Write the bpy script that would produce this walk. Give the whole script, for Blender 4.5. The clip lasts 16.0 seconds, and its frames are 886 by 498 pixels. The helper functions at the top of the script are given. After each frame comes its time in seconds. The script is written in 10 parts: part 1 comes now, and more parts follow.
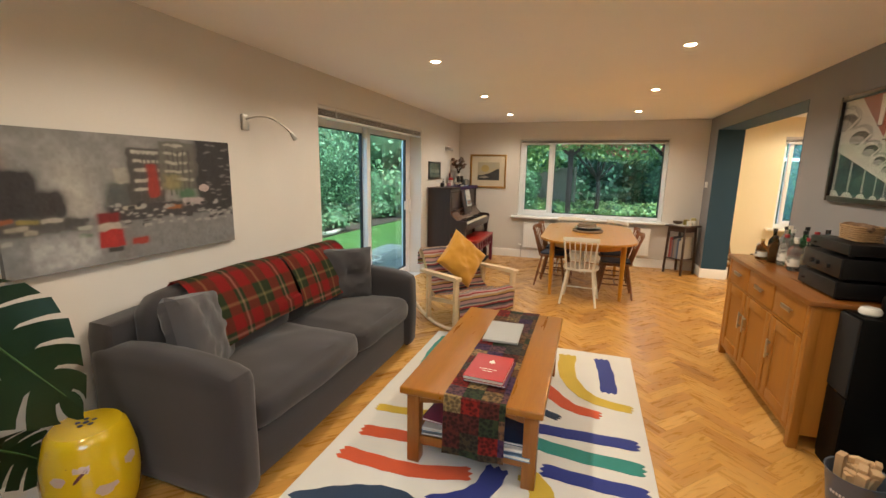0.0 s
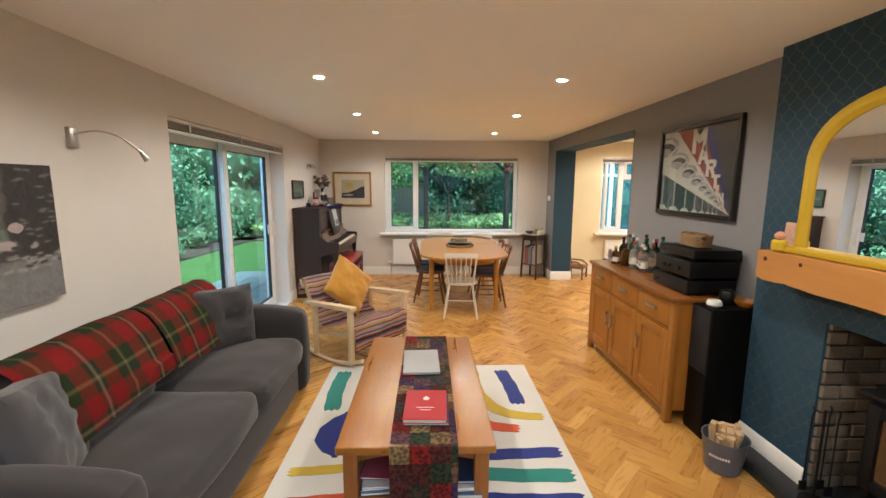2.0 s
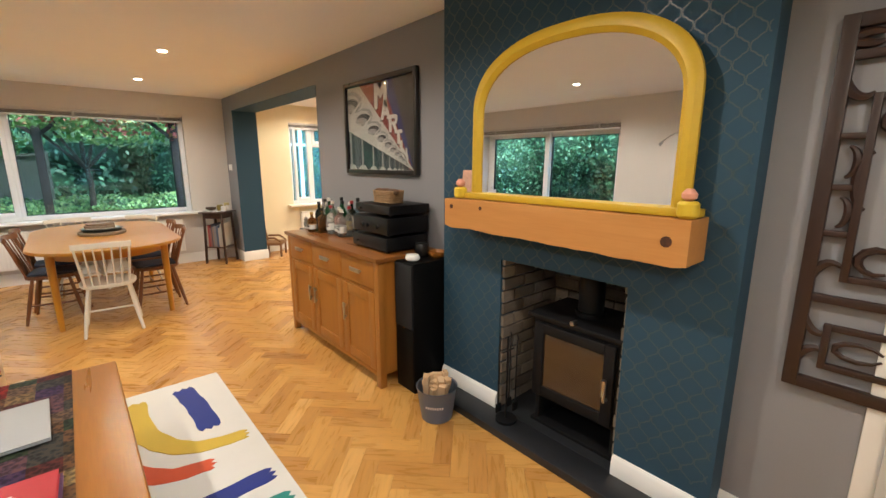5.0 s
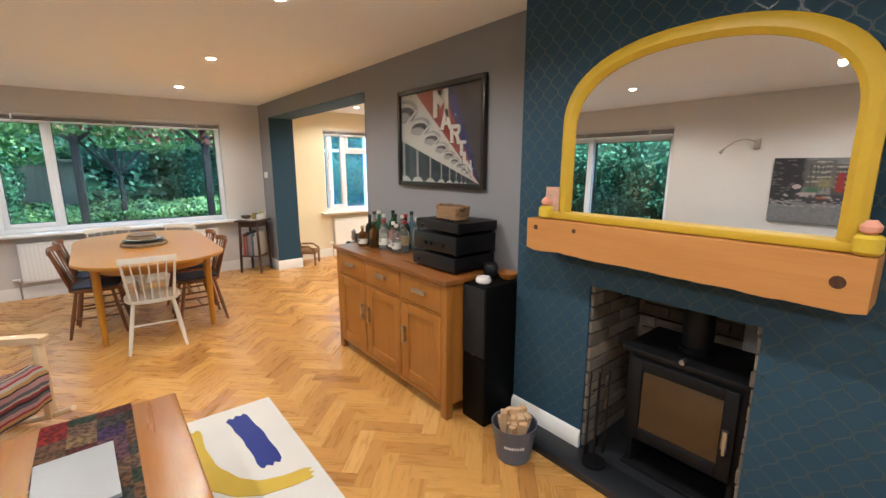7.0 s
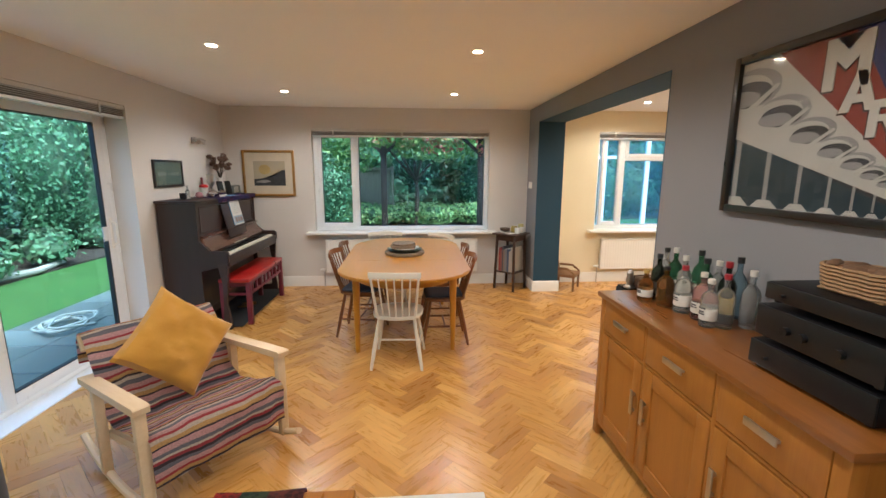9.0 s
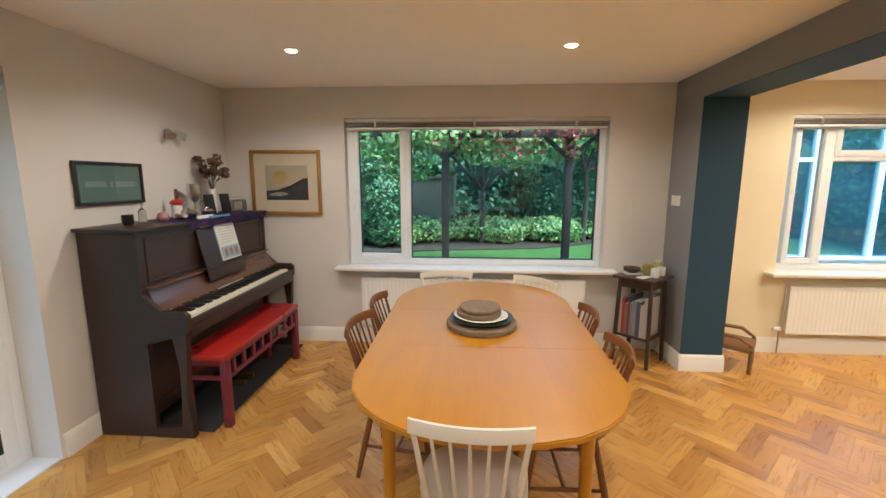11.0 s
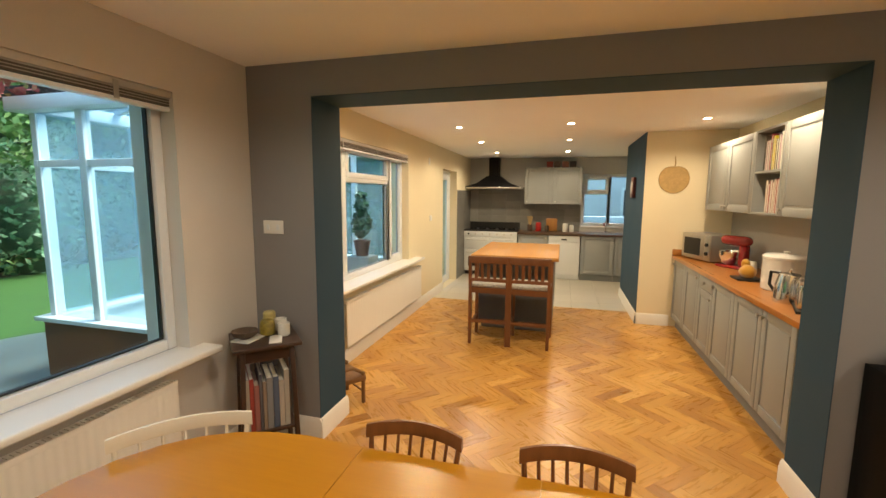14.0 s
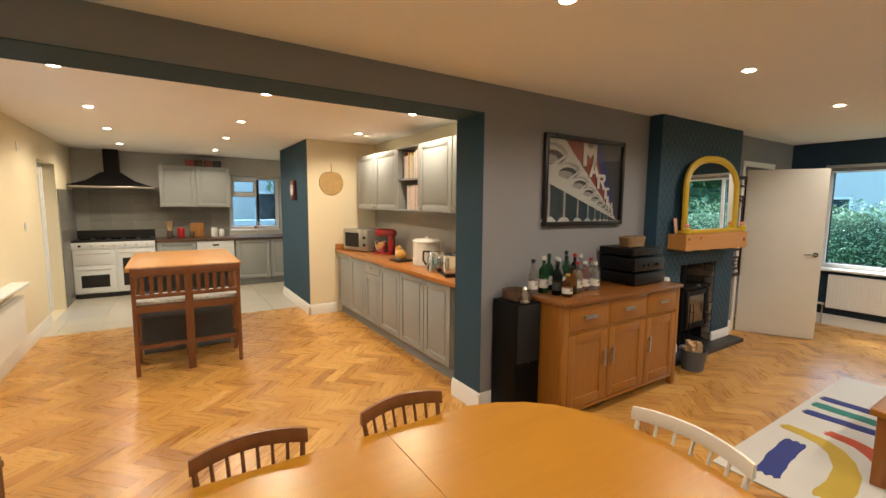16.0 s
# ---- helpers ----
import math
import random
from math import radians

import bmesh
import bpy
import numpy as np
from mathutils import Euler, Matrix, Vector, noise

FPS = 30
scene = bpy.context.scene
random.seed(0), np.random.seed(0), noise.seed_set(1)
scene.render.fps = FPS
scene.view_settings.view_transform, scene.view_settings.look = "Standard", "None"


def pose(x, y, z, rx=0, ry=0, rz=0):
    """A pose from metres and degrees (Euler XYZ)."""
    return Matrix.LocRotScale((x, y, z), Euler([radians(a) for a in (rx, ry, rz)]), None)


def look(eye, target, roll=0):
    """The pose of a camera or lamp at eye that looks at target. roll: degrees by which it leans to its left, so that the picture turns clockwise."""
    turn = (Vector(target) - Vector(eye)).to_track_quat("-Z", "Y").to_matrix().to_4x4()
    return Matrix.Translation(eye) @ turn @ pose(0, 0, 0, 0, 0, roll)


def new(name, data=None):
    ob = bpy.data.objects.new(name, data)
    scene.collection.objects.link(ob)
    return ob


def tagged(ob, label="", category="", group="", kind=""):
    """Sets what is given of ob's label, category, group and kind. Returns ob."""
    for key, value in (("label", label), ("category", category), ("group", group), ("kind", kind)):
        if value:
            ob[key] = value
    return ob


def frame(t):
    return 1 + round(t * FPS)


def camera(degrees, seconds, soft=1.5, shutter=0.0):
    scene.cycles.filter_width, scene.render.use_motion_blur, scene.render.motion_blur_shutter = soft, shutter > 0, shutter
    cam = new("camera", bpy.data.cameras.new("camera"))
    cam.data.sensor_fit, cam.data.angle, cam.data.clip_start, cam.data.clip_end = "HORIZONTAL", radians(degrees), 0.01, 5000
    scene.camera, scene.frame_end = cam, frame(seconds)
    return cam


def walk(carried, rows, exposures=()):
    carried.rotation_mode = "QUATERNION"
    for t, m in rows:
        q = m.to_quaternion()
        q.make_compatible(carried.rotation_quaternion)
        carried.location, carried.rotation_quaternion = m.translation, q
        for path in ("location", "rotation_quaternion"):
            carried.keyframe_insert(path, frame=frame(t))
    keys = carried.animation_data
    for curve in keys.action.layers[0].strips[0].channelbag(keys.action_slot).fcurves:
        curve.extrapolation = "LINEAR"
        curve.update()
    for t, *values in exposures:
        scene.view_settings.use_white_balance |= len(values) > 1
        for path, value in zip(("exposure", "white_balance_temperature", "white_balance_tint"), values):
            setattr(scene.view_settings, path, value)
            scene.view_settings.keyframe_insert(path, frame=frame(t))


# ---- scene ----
cam = camera(92.4, 16.0)
PATH = [
    (0, (0.932, 0.974, 1.559), (0.299, 2.836, 1.192), 1.0),
    (0.5, (0.703, 0.985, 1.596), (0.53, 2.946, 1.245), 0.7),
    (1, (0.589, 1.015, 1.616), (0.636, 2.986, 1.281), 0.5),
    (1.5, (0.542, 1.05, 1.626), (0.616, 3.024, 1.309), 0.3),
    (2, (0.504, 1.059, 1.626), (0.569, 3.036, 1.327), 0.3),
    (2.5, (0.477, 1.057, 1.623), (0.479, 3.035, 1.33), 0.4),
    (3, (0.523, 1.069, 1.595), (0.455, 3.047, 1.301), 0.2),
    (3.5, (0.67, 1.115, 1.544), (0.717, 3.092, 1.245), -0.2),
    (4, (0.814, 1.21, 1.491), (1.412, 3.094, 1.184), -0.3),
    (4.5, (0.821, 1.354, 1.45), (1.899, 3.002, 1.099), -0.2),
    (4.7, (0.782, 1.425, 1.459), (2.0, 2.965, 1.077), 0.0),
    (6.8, (0.664, 1.914, 1.556), (2.065, 3.274, 1.123), 0.1),
    (7, (0.628, 1.919, 1.546), (1.864, 3.443, 1.158), -0.0),
    (7.5, (0.653, 1.97, 1.557), (1.398, 3.795, 1.217), 0.1),
    (8, (0.738, 2.161, 1.536), (1.22, 4.071, 1.191), 0.2),
    (8.5, (0.873, 2.477, 1.562), (1.182, 4.42, 1.203), 0.2),
    (9, (1.019, 2.858, 1.575), (1.165, 4.82, 1.217), 0.2),
    (9.5, (1.037, 3.254, 1.55), (0.974, 5.227, 1.225), 0.1),
    (9.7, (1.033, 3.456, 1.573), (0.898, 5.425, 1.252), 0.0),
    (12, (0.75, 5.669, 1.542), (0.646, 7.641, 1.226), 0.3),
    (12.5, (0.705, 6.007, 1.522), (1.24, 7.911, 1.223), 0.2),
    (13, (0.582, 6.267, 1.546), (1.844, 7.79, 1.248), 0.5),
    (13.5, (0.432, 6.564, 1.586), (2.146, 7.557, 1.311), 0.6),
    (14, (0.292, 6.783, 1.607), (2.203, 7.318, 1.359), 0.4),
    (14.5, (0.355, 7.03, 1.598), (2.327, 7.257, 1.353), 0.3),
    (15, (0.437, 7.179, 1.616), (2.422, 7.124, 1.385), 0.4),
    (15.5, (0.368, 7.312, 1.608), (2.298, 6.838, 1.383), 0.7),
    (16, (0.206, 7.418, 1.559), (1.878, 6.341, 1.346), 0.5),
]
STOPS = 2.94
TINTS = [(0, 0.0, 6700), (1, 0.1, 6150), (3, 0.05, 5900), (4.5, 0.15, 6000), (7, 0.22, 5450), (9.5, -0.08, 5650), (12, -0.1, 6000), (12.5, -0.15, 5750), (13.5, -0.42, 6700), (14.5, -0.36, 7300), (15, -0.28, 7100), (16, -0.28, 6300)]
walk(cam, [(t, look(eye, target, roll)) for t, eye, target, roll in PATH], [(t, STOPS + s, k, 10) for t, s, k in TINTS])

# ---- light ----
world = bpy.data.worlds.new("world")
scene.world = world
world.use_nodes = True
wn = world.node_tree.nodes
sky = wn.new("ShaderNodeTexSky")
sky.sky_type, sky.sun_disc = "NISHITA", False
sky.sun_elevation, sky.sun_rotation = radians(55), radians(140)
wn["Background"].inputs[1].default_value = 0.15
world.node_tree.links.new(sky.outputs[0], wn["Background"].inputs[0])

scene.view_settings.exposure = STOPS
SUN = new("sun", bpy.data.lights.new("sun", "SUN"))
SUN.data.energy, SUN.data.angle, SUN.data.color = 1.6, radians(25), (1, 0.97, 0.92)
SUN.matrix_world = look((5, -6, 12), (0, 0, 0))

LAMP_WATTS = 6.0
LAMP_COLOR = (1.0, 0.87, 0.71)
KITCHEN_COLOR = (1.0, 0.83, 0.60)


# ---- materials ----
MATS = {}


def mat(name, col, rough=0.6, metal=0.0, var=0.12, scale=6.0, bump=0.15, grain=80.0, col2=None, stretch=(1, 1, 1), coat=0.0, spec=0.5, sheen=0.0, isl=0.0, dist=0.002):
    """A surface with colour variation at two scales and a fine relief."""
    if name in MATS:
        return MATS[name]
    m = bpy.data.materials.new(name)
    m.use_nodes = True
    n, l = m.node_tree.nodes, m.node_tree.links
    b = n["Principled BSDF"]
    tc = n.new("ShaderNodeTexCoord")
    mp = n.new("ShaderNodeMapping")
    mp.inputs["Scale"].default_value = stretch
    l.new(tc.outputs["Object"], mp.inputs[0])
    big, fine = n.new("ShaderNodeTexNoise"), n.new("ShaderNodeTexNoise")
    big.inputs["Scale"].default_value, big.inputs["Detail"].default_value = scale, 4
    fine.inputs["Scale"].default_value, fine.inputs["Detail"].default_value = grain, 3
    l.new(mp.outputs[0], big.inputs["Vector"])
    l.new(mp.outputs[0], fine.inputs["Vector"])
    mix = n.new("ShaderNodeMix")
    mix.data_type = "RGBA"
    c2 = col2 or tuple(c * (1 - 2 * var) for c in col)
    mix.inputs[6].default_value, mix.inputs[7].default_value = (*c2, 1), (*col, 1)
    ad = n.new("ShaderNodeMath")
    ad.operation = "ADD"
    l.new(big.outputs[0], ad.inputs[0])
    sc = n.new("ShaderNodeMath")
    sc.operation = "MULTIPLY_ADD"
    sc.inputs[1].default_value, sc.inputs[2].default_value = 0.6, -0.3
    l.new(fine.outputs[0], sc.inputs[0])
    l.new(sc.outputs[0], ad.inputs[1])
    l.new(ad.outputs[0], mix.inputs[0])
    out = mix.outputs[2]
    if isl:
        hs = n.new("ShaderNodeHueSaturation")
        g, oi, s = n.new("ShaderNodeNewGeometry"), n.new("ShaderNodeObjectInfo"), n.new("ShaderNodeMath")
        s.operation = "ADD"
        l.new(g.outputs["Random Per Island"], s.inputs[0])
        l.new(oi.outputs["Random"], s.inputs[1])
        fr = n.new("ShaderNodeMath")
        fr.operation = "FRACT"
        l.new(s.outputs[0], fr.inputs[0])
        mr = n.new("ShaderNodeMapRange")
        mr.inputs[3].default_value, mr.inputs[4].default_value = 1 - isl, 1 + isl
        l.new(fr.outputs[0], mr.inputs[0])
        l.new(mr.outputs[0], hs.inputs["Value"])
        l.new(out, hs.inputs["Color"])
        out = hs.outputs[0]
    l.new(out, b.inputs["Base Color"])
    rr = n.new("ShaderNodeMapRange")
    rr.inputs[3].default_value, rr.inputs[4].default_value = max(rough - 0.08, 0.02), min(rough + 0.08, 1)
    l.new(big.outputs[0], rr.inputs[0])
    l.new(rr.outputs[0], b.inputs["Roughness"])
    b.inputs["Metallic"].default_value = metal
    b.inputs["Coat Weight"].default_value = coat
    b.inputs["Coat Roughness"].default_value = 0.15
    b.inputs["Specular IOR Level"].default_value = spec
    b.inputs["Sheen Weight"].default_value = sheen
    if bump:
        bp = n.new("ShaderNodeBump")
        bp.inputs["Strength"].default_value, bp.inputs["Distance"].default_value = bump, dist
        l.new(fine.outputs[0], bp.inputs["Height"])
        l.new(bp.outputs[0], b.inputs["Normal"])
    MATS[name] = m
    return m


def glow(name, col, strength):
    if name not in MATS:
        m = bpy.data.materials.new(name)
        m.use_nodes = True
        n = m.node_tree.nodes
        b = n["Principled BSDF"]
        b.inputs["Base Color"].default_value = (*col, 1)
        b.inputs["Emission Color"].default_value = (*col, 1)
        b.inputs["Emission Strength"].default_value = strength
        MATS[name] = m
    return MATS[name]


def glass(name, col=(1, 1, 1), rough=0.0, clear=True, gloss=0.025):
    """Thin window glass: clear with a faint mirror gloss."""
    if name not in MATS:
        m = bpy.data.materials.new(name)
        m.use_nodes = True
        n, l = m.node_tree.nodes, m.node_tree.links
        if clear:
            n.remove(n["Principled BSDF"])
            t, g, f, x = n.new("ShaderNodeBsdfTransparent"), n.new("ShaderNodeBsdfGlossy"), n.new("ShaderNodeLayerWeight"), n.new("ShaderNodeMixShader")
            pw = n.new("ShaderNodeMath")
            pw.operation = "POWER"
            pw.inputs[1].default_value = 4
            mr = n.new("ShaderNodeMapRange")
            mr.inputs[3].default_value, mr.inputs[4].default_value = gloss, 0.5
            t.inputs[0].default_value = (*col, 1)
            g.inputs["Roughness"].default_value = 0.01
            f.inputs[0].default_value = 0.5
            l.new(f.outputs[1], pw.inputs[0])
            l.new(pw.outputs[0], mr.inputs[0])
            l.new(mr.outputs[0], x.inputs[0])
            l.new(t.outputs[0], x.inputs[1])
            l.new(g.outputs[0], x.inputs[2])
            l.new(x.outputs[0], n["Material Output"].inputs[0])
        else:
            b = n["Principled BSDF"]
            b.inputs["Base Color"].default_value = (*col, 1)
            b.inputs["Roughness"].default_value = 0.05
            b.inputs["Transmission Weight"].default_value = 0.9
            b.inputs["IOR"].default_value = 1.3
        MATS[name] = m
    return MATS[name]


def wood(name, c1, c2, rough=0.4, axis=0, coat=0.1, isl=0.0, scale=1.0):
    """Timber with grain along one axis."""
    st = [14 * scale, 14 * scale, 14 * scale]
    st[axis] = 0.9 * scale
    return mat(name, c1, rough, 0, 0.1, 1.6, 0.12, 9, c2, tuple(st), coat, 0.5, 0, isl)


WHITE = mat("white_wall_paint", (0.67, 0.64, 0.60), 0.85, var=0.03, scale=3, bump=0.2, grain=140)
CREAM = mat("cream_wall_paint", (0.80, 0.71, 0.51), 0.85, var=0.03, scale=3, bump=0.2, grain=140)
CEIL = mat("ceiling_paint", (0.93, 0.92, 0.90), 0.9, var=0.02, scale=2, bump=0.12, grain=120)
GREY = mat("warm_grey_wall_paint", (0.258, 0.256, 0.270), 0.85, var=0.04, scale=3, bump=0.2, grain=140)
TEAL = mat("dark_teal_paint", (0.017, 0.060, 0.103), 0.75, var=0.06, scale=3, bump=0.15, grain=140)
NAVY = mat("navy_paint", (0.012, 0.04, 0.075), 0.75, var=0.05, scale=3, bump=0.15, grain=140)
GLOSSW = mat("white_gloss_trim", (0.82, 0.81, 0.77), 0.35, var=0.02, scale=5, bump=0.05, grain=60)
UPVC = mat("white_window_plastic", (0.80, 0.83, 0.85), 0.3, var=0.02, scale=5, bump=0.02, grain=40)
OAK = wood("honey_oak", (0.46, 0.215, 0.052), (0.30, 0.12, 0.026), 0.38, 2)
OAKX = wood("honey_oak_long", (0.46, 0.215, 0.052), (0.30, 0.12, 0.026), 0.3, 1, 0.3)
GLASS = glass("window_glass", (0.86, 0.96, 0.93))


# ---- mesh tools ----
def box(bm, x0, y0, z0, x1, y1, z1, bev=0.0, seg=2, m=None):
    r = bmesh.ops.create_cube(bm, size=1)
    vs = r["verts"]
    for v in vs:
        v.co = Vector((x0 + (v.co.x + 0.5) * (x1 - x0), y0 + (v.co.y + 0.5) * (y1 - y0), z0 + (v.co.z + 0.5) * (z1 - z0)))
    if bev:
        es = list({e for v in vs for e in v.link_edges})
        r = bmesh.ops.bevel(bm, geom=es, offset=bev, segments=seg, profile=0.5, affect="EDGES", clamp_overlap=True)
        vs = list({v for f in r["faces"] for v in f.verts} | {v for v in vs if v.is_valid})
    if m is not None:
        for v in vs:
            v.co = m @ v.co
    return vs


def cyl(bm, p0, p1, r0, r1=None, seg=14, caps=True):
    """A tapered rod between two points."""
    r1 = r0 if r1 is None else r1
    p0, p1 = Vector(p0), Vector(p1)
    q = (p1 - p0).to_track_quat("Z", "Y")
    rings = []
    for p, r in ((p0, r0), (p1, r1)):
        rings.append([bm.verts.new(p + q @ Vector((r * math.cos(a), r * math.sin(a), 0))) for a in [2 * math.pi * i / seg for i in range(seg)]])
    for i in range(seg):
        j = (i + 1) % seg
        bm.faces.new((rings[0][i], rings[0][j], rings[1][j], rings[1][i]))
    if caps:
        bm.faces.new(rings[0][::-1])
        bm.faces.new(rings[1])


def tube(bm, pts, r, seg=8, caps=True):
    """A rod swept through points; r is a number or one for each point."""
    pts = [Vector(p) for p in pts]
    rs = r if isinstance(r, (list, tuple)) else [r] * len(pts)
    rings, up = [], None
    for i, p in enumerate(pts):
        d = (pts[min(i + 1, len(pts) - 1)] - pts[max(i - 1, 0)]).normalized()
        if up is None:
            up = d.orthogonal().normalized()
        up = (up - d * up.dot(d)).normalized()
        s = d.cross(up)
        rings.append([bm.verts.new(p + rs[i] * (up * math.cos(a) + s * math.sin(a))) for a in [2 * math.pi * k / seg for k in range(seg)]])
    for a, b in zip(rings, rings[1:]):
        for i in range(seg):
            j = (i + 1) % seg
            bm.faces.new((a[i], a[j], b[j], b[i]))
    if caps:
        bm.faces.new(rings[0][::-1])
        bm.faces.new(rings[-1])


def lathe(bm, prof, c=(0, 0, 0), seg=24):
    """A turned body from (radius, height) pairs."""
    c = Vector(c)
    rings = []
    for r, z in prof:
        rings.append([bm.verts.new(c + Vector((max(r, 1e-4) * math.cos(2 * math.pi * i / seg), max(r, 1e-4) * math.sin(2 * math.pi * i / seg), z))) for i in range(seg)])
    for a, b in zip(rings, rings[1:]):
        for i in range(seg):
            j = (i + 1) % seg
            bm.faces.new((a[i], a[j], b[j], b[i]))
    bm.faces.new(rings[0][::-1])
    bm.faces.new(rings[-1])


def prism(bm, pts, axis, a, b):
    """An outline in two coordinates pushed from a to b along the third axis."""
    def at(p, v):
        q = list(p)
        q.insert(axis, v)
        return Vector(q)
    lo, hi = [bm.verts.new(at(p, a)) for p in pts], [bm.verts.new(at(p, b)) for p in pts]
    n = len(pts)
    for i in range(n):
        j = (i + 1) % n
        bm.faces.new((lo[i], lo[j], hi[j], hi[i]))
    bm.faces.new(lo[::-1])
    bm.faces.new(hi)
    return lo + hi


def cushion(bm, w, h, t, m=None, n=14, puff=0.45, seed=0, crease=0.012):
    """A soft pillow w by h, t thick, standing in the xz plane about its middle."""
    rnd = Vector((seed * 3.7, seed * 1.3, 0))
    sides = []
    for s in (-1, 1):
        g = []
        for i in range(n + 1):
            row = []
            for j in range(n + 1):
                u, v = 2 * i / n - 1, 2 * j / n - 1
                k = max(0.0, (1 - u ** 4)) ** puff * max(0.0, (1 - v ** 4)) ** puff
                pin = 1 - 0.07 * (1 - v * v) * abs(u) ** 3
                pin2 = 1 - 0.07 * (1 - u * u) * abs(v) ** 3
                p = Vector((u * w / 2 * pin, 0, v * h / 2 * pin2))
                d = noise.noise(Vector((u * 2.2, v * 2.2, s)) + rnd) * crease * 2 + noise.noise(Vector((u * 6, v * 6, s)) + rnd) * crease
                p.y = s * (t / 2 * k + d * k)
                row.append(p)
            g.append(row)
        sides.append(g)
    vs = {}
    out = []
    for si in (0, 1):
        for i in range(n + 1):
            for j in range(n + 1):
                edge = i in (0, n) or j in (0, n)
                key = (i, j) if edge else (si, i, j)
                if key not in vs:
                    p = sides[si][i][j].copy()
                    vs[key] = bm.verts.new(m @ p if m is not None else p)
                    out.append(vs[key])
    for si in (0, 1):
        for i in range(n):
            for j in range(n):
                q = []
                for a, b in ((i, j), (i + 1, j), (i + 1, j + 1), (i, j + 1)):
                    edge = a in (0, n) or b in (0, n)
                    q.append(vs[(a, b) if edge else (si, a, b)])
                bm.faces.new(q if si == 0 else q[::-1])
    return out


def thing(name, label, category, group="", at=(0, 0, 0), turn=0.0):
    e = new(name)
    e.empty_display_size = 0.1
    e.matrix_world = pose(*at, 0, 0, turn)
    return tagged(e, label, category, group)


def mesh_of(bm, name, material, smooth=True):
    bmesh.ops.recalc_face_normals(bm, faces=bm.faces)
    me = bpy.data.meshes.new(name)
    bm.to_mesh(me)
    bm.free()
    me.materials.append(material)
    if smooth:
        me.polygons.foreach_set("use_smooth", [True] * len(me.polygons))
        me.set_sharp_from_angle(angle=radians(35))
    return me


def part(name, bm, material, parent=None, label=""):
    """One mesh object under a thing or a part."""
    ob = new(name, mesh_of(bm, name, material))
    ob.parent = parent
    return tagged(ob, label)


def solid(name, bm, material, label, category="", kind="", group="", at=None, turn=0.0):
    """A thing or piece of the setting that is one mesh."""
    ob = new(name, mesh_of(bm, name, material))
    if at:
        ob.matrix_world = pose(*at, 0, 0, turn)
    return tagged(ob, label, category, group, kind)


def boxes(*bs, bev=0.0, seg=2):
    bm = bmesh.new()
    for b in bs:
        box(bm, *b, bev=bev, seg=seg)
    return bm


def setting(name, bs, material, label, category=""):
    return solid(name, boxes(*bs), material, label, category or name.split("_")[0], "structure")


GZ = -0.15          # height of the ground outside


def leaf_material(name, c1, c2, c3):
    m = bpy.data.materials.new(name)
    m.use_nodes = True
    n, l = m.node_tree.nodes, m.node_tree.links
    b = n["Principled BSDF"]
    g, r = n.new("ShaderNodeNewGeometry"), n.new("ShaderNodeValToRGB")
    e = r.color_ramp.elements
    e[0].color, e[1].color = (*c1, 1), (*c3, 1)
    e.new(0.55).color = (*c2, 1)
    l.new(g.outputs["Random Per Island"], r.inputs[0])
    l.new(r.outputs[0], b.inputs["Base Color"])
    b.inputs["Roughness"].default_value = 0.5
    b.inputs["Transmission Weight"].default_value = 0.0
    b.inputs["Subsurface Weight"].default_value = 0.0
    return m


LEAF = leaf_material("hedge_leaves", (0.045, 0.12, 0.055), (0.065, 0.16, 0.075), (0.10, 0.21, 0.10))
LEAFY = leaf_material("yellow_green_leaves", (0.07, 0.17, 0.05), (0.15, 0.28, 0.08), (0.30, 0.40, 0.14))
LEAFP = leaf_material("pale_clipped_leaves", (0.18, 0.30, 0.15), (0.25, 0.38, 0.20), (0.32, 0.45, 0.27))
LEAFR = leaf_material("red_autumn_leaves", (0.35, 0.05, 0.06), (0.55, 0.14, 0.12), (0.30, 0.30, 0.05))
LEAFD = leaf_material("dark_yew_leaves", (0.015, 0.06, 0.035), (0.035, 0.12, 0.06), (0.07, 0.19, 0.09))
BARK = mat("dark_bark", (0.07, 0.05, 0.035), 0.9, var=0.3, bump=0.5, grain=40)
DENSE = mat("shaded_foliage", (0.05, 0.12, 0.055), 0.9, var=0.4, scale=5)


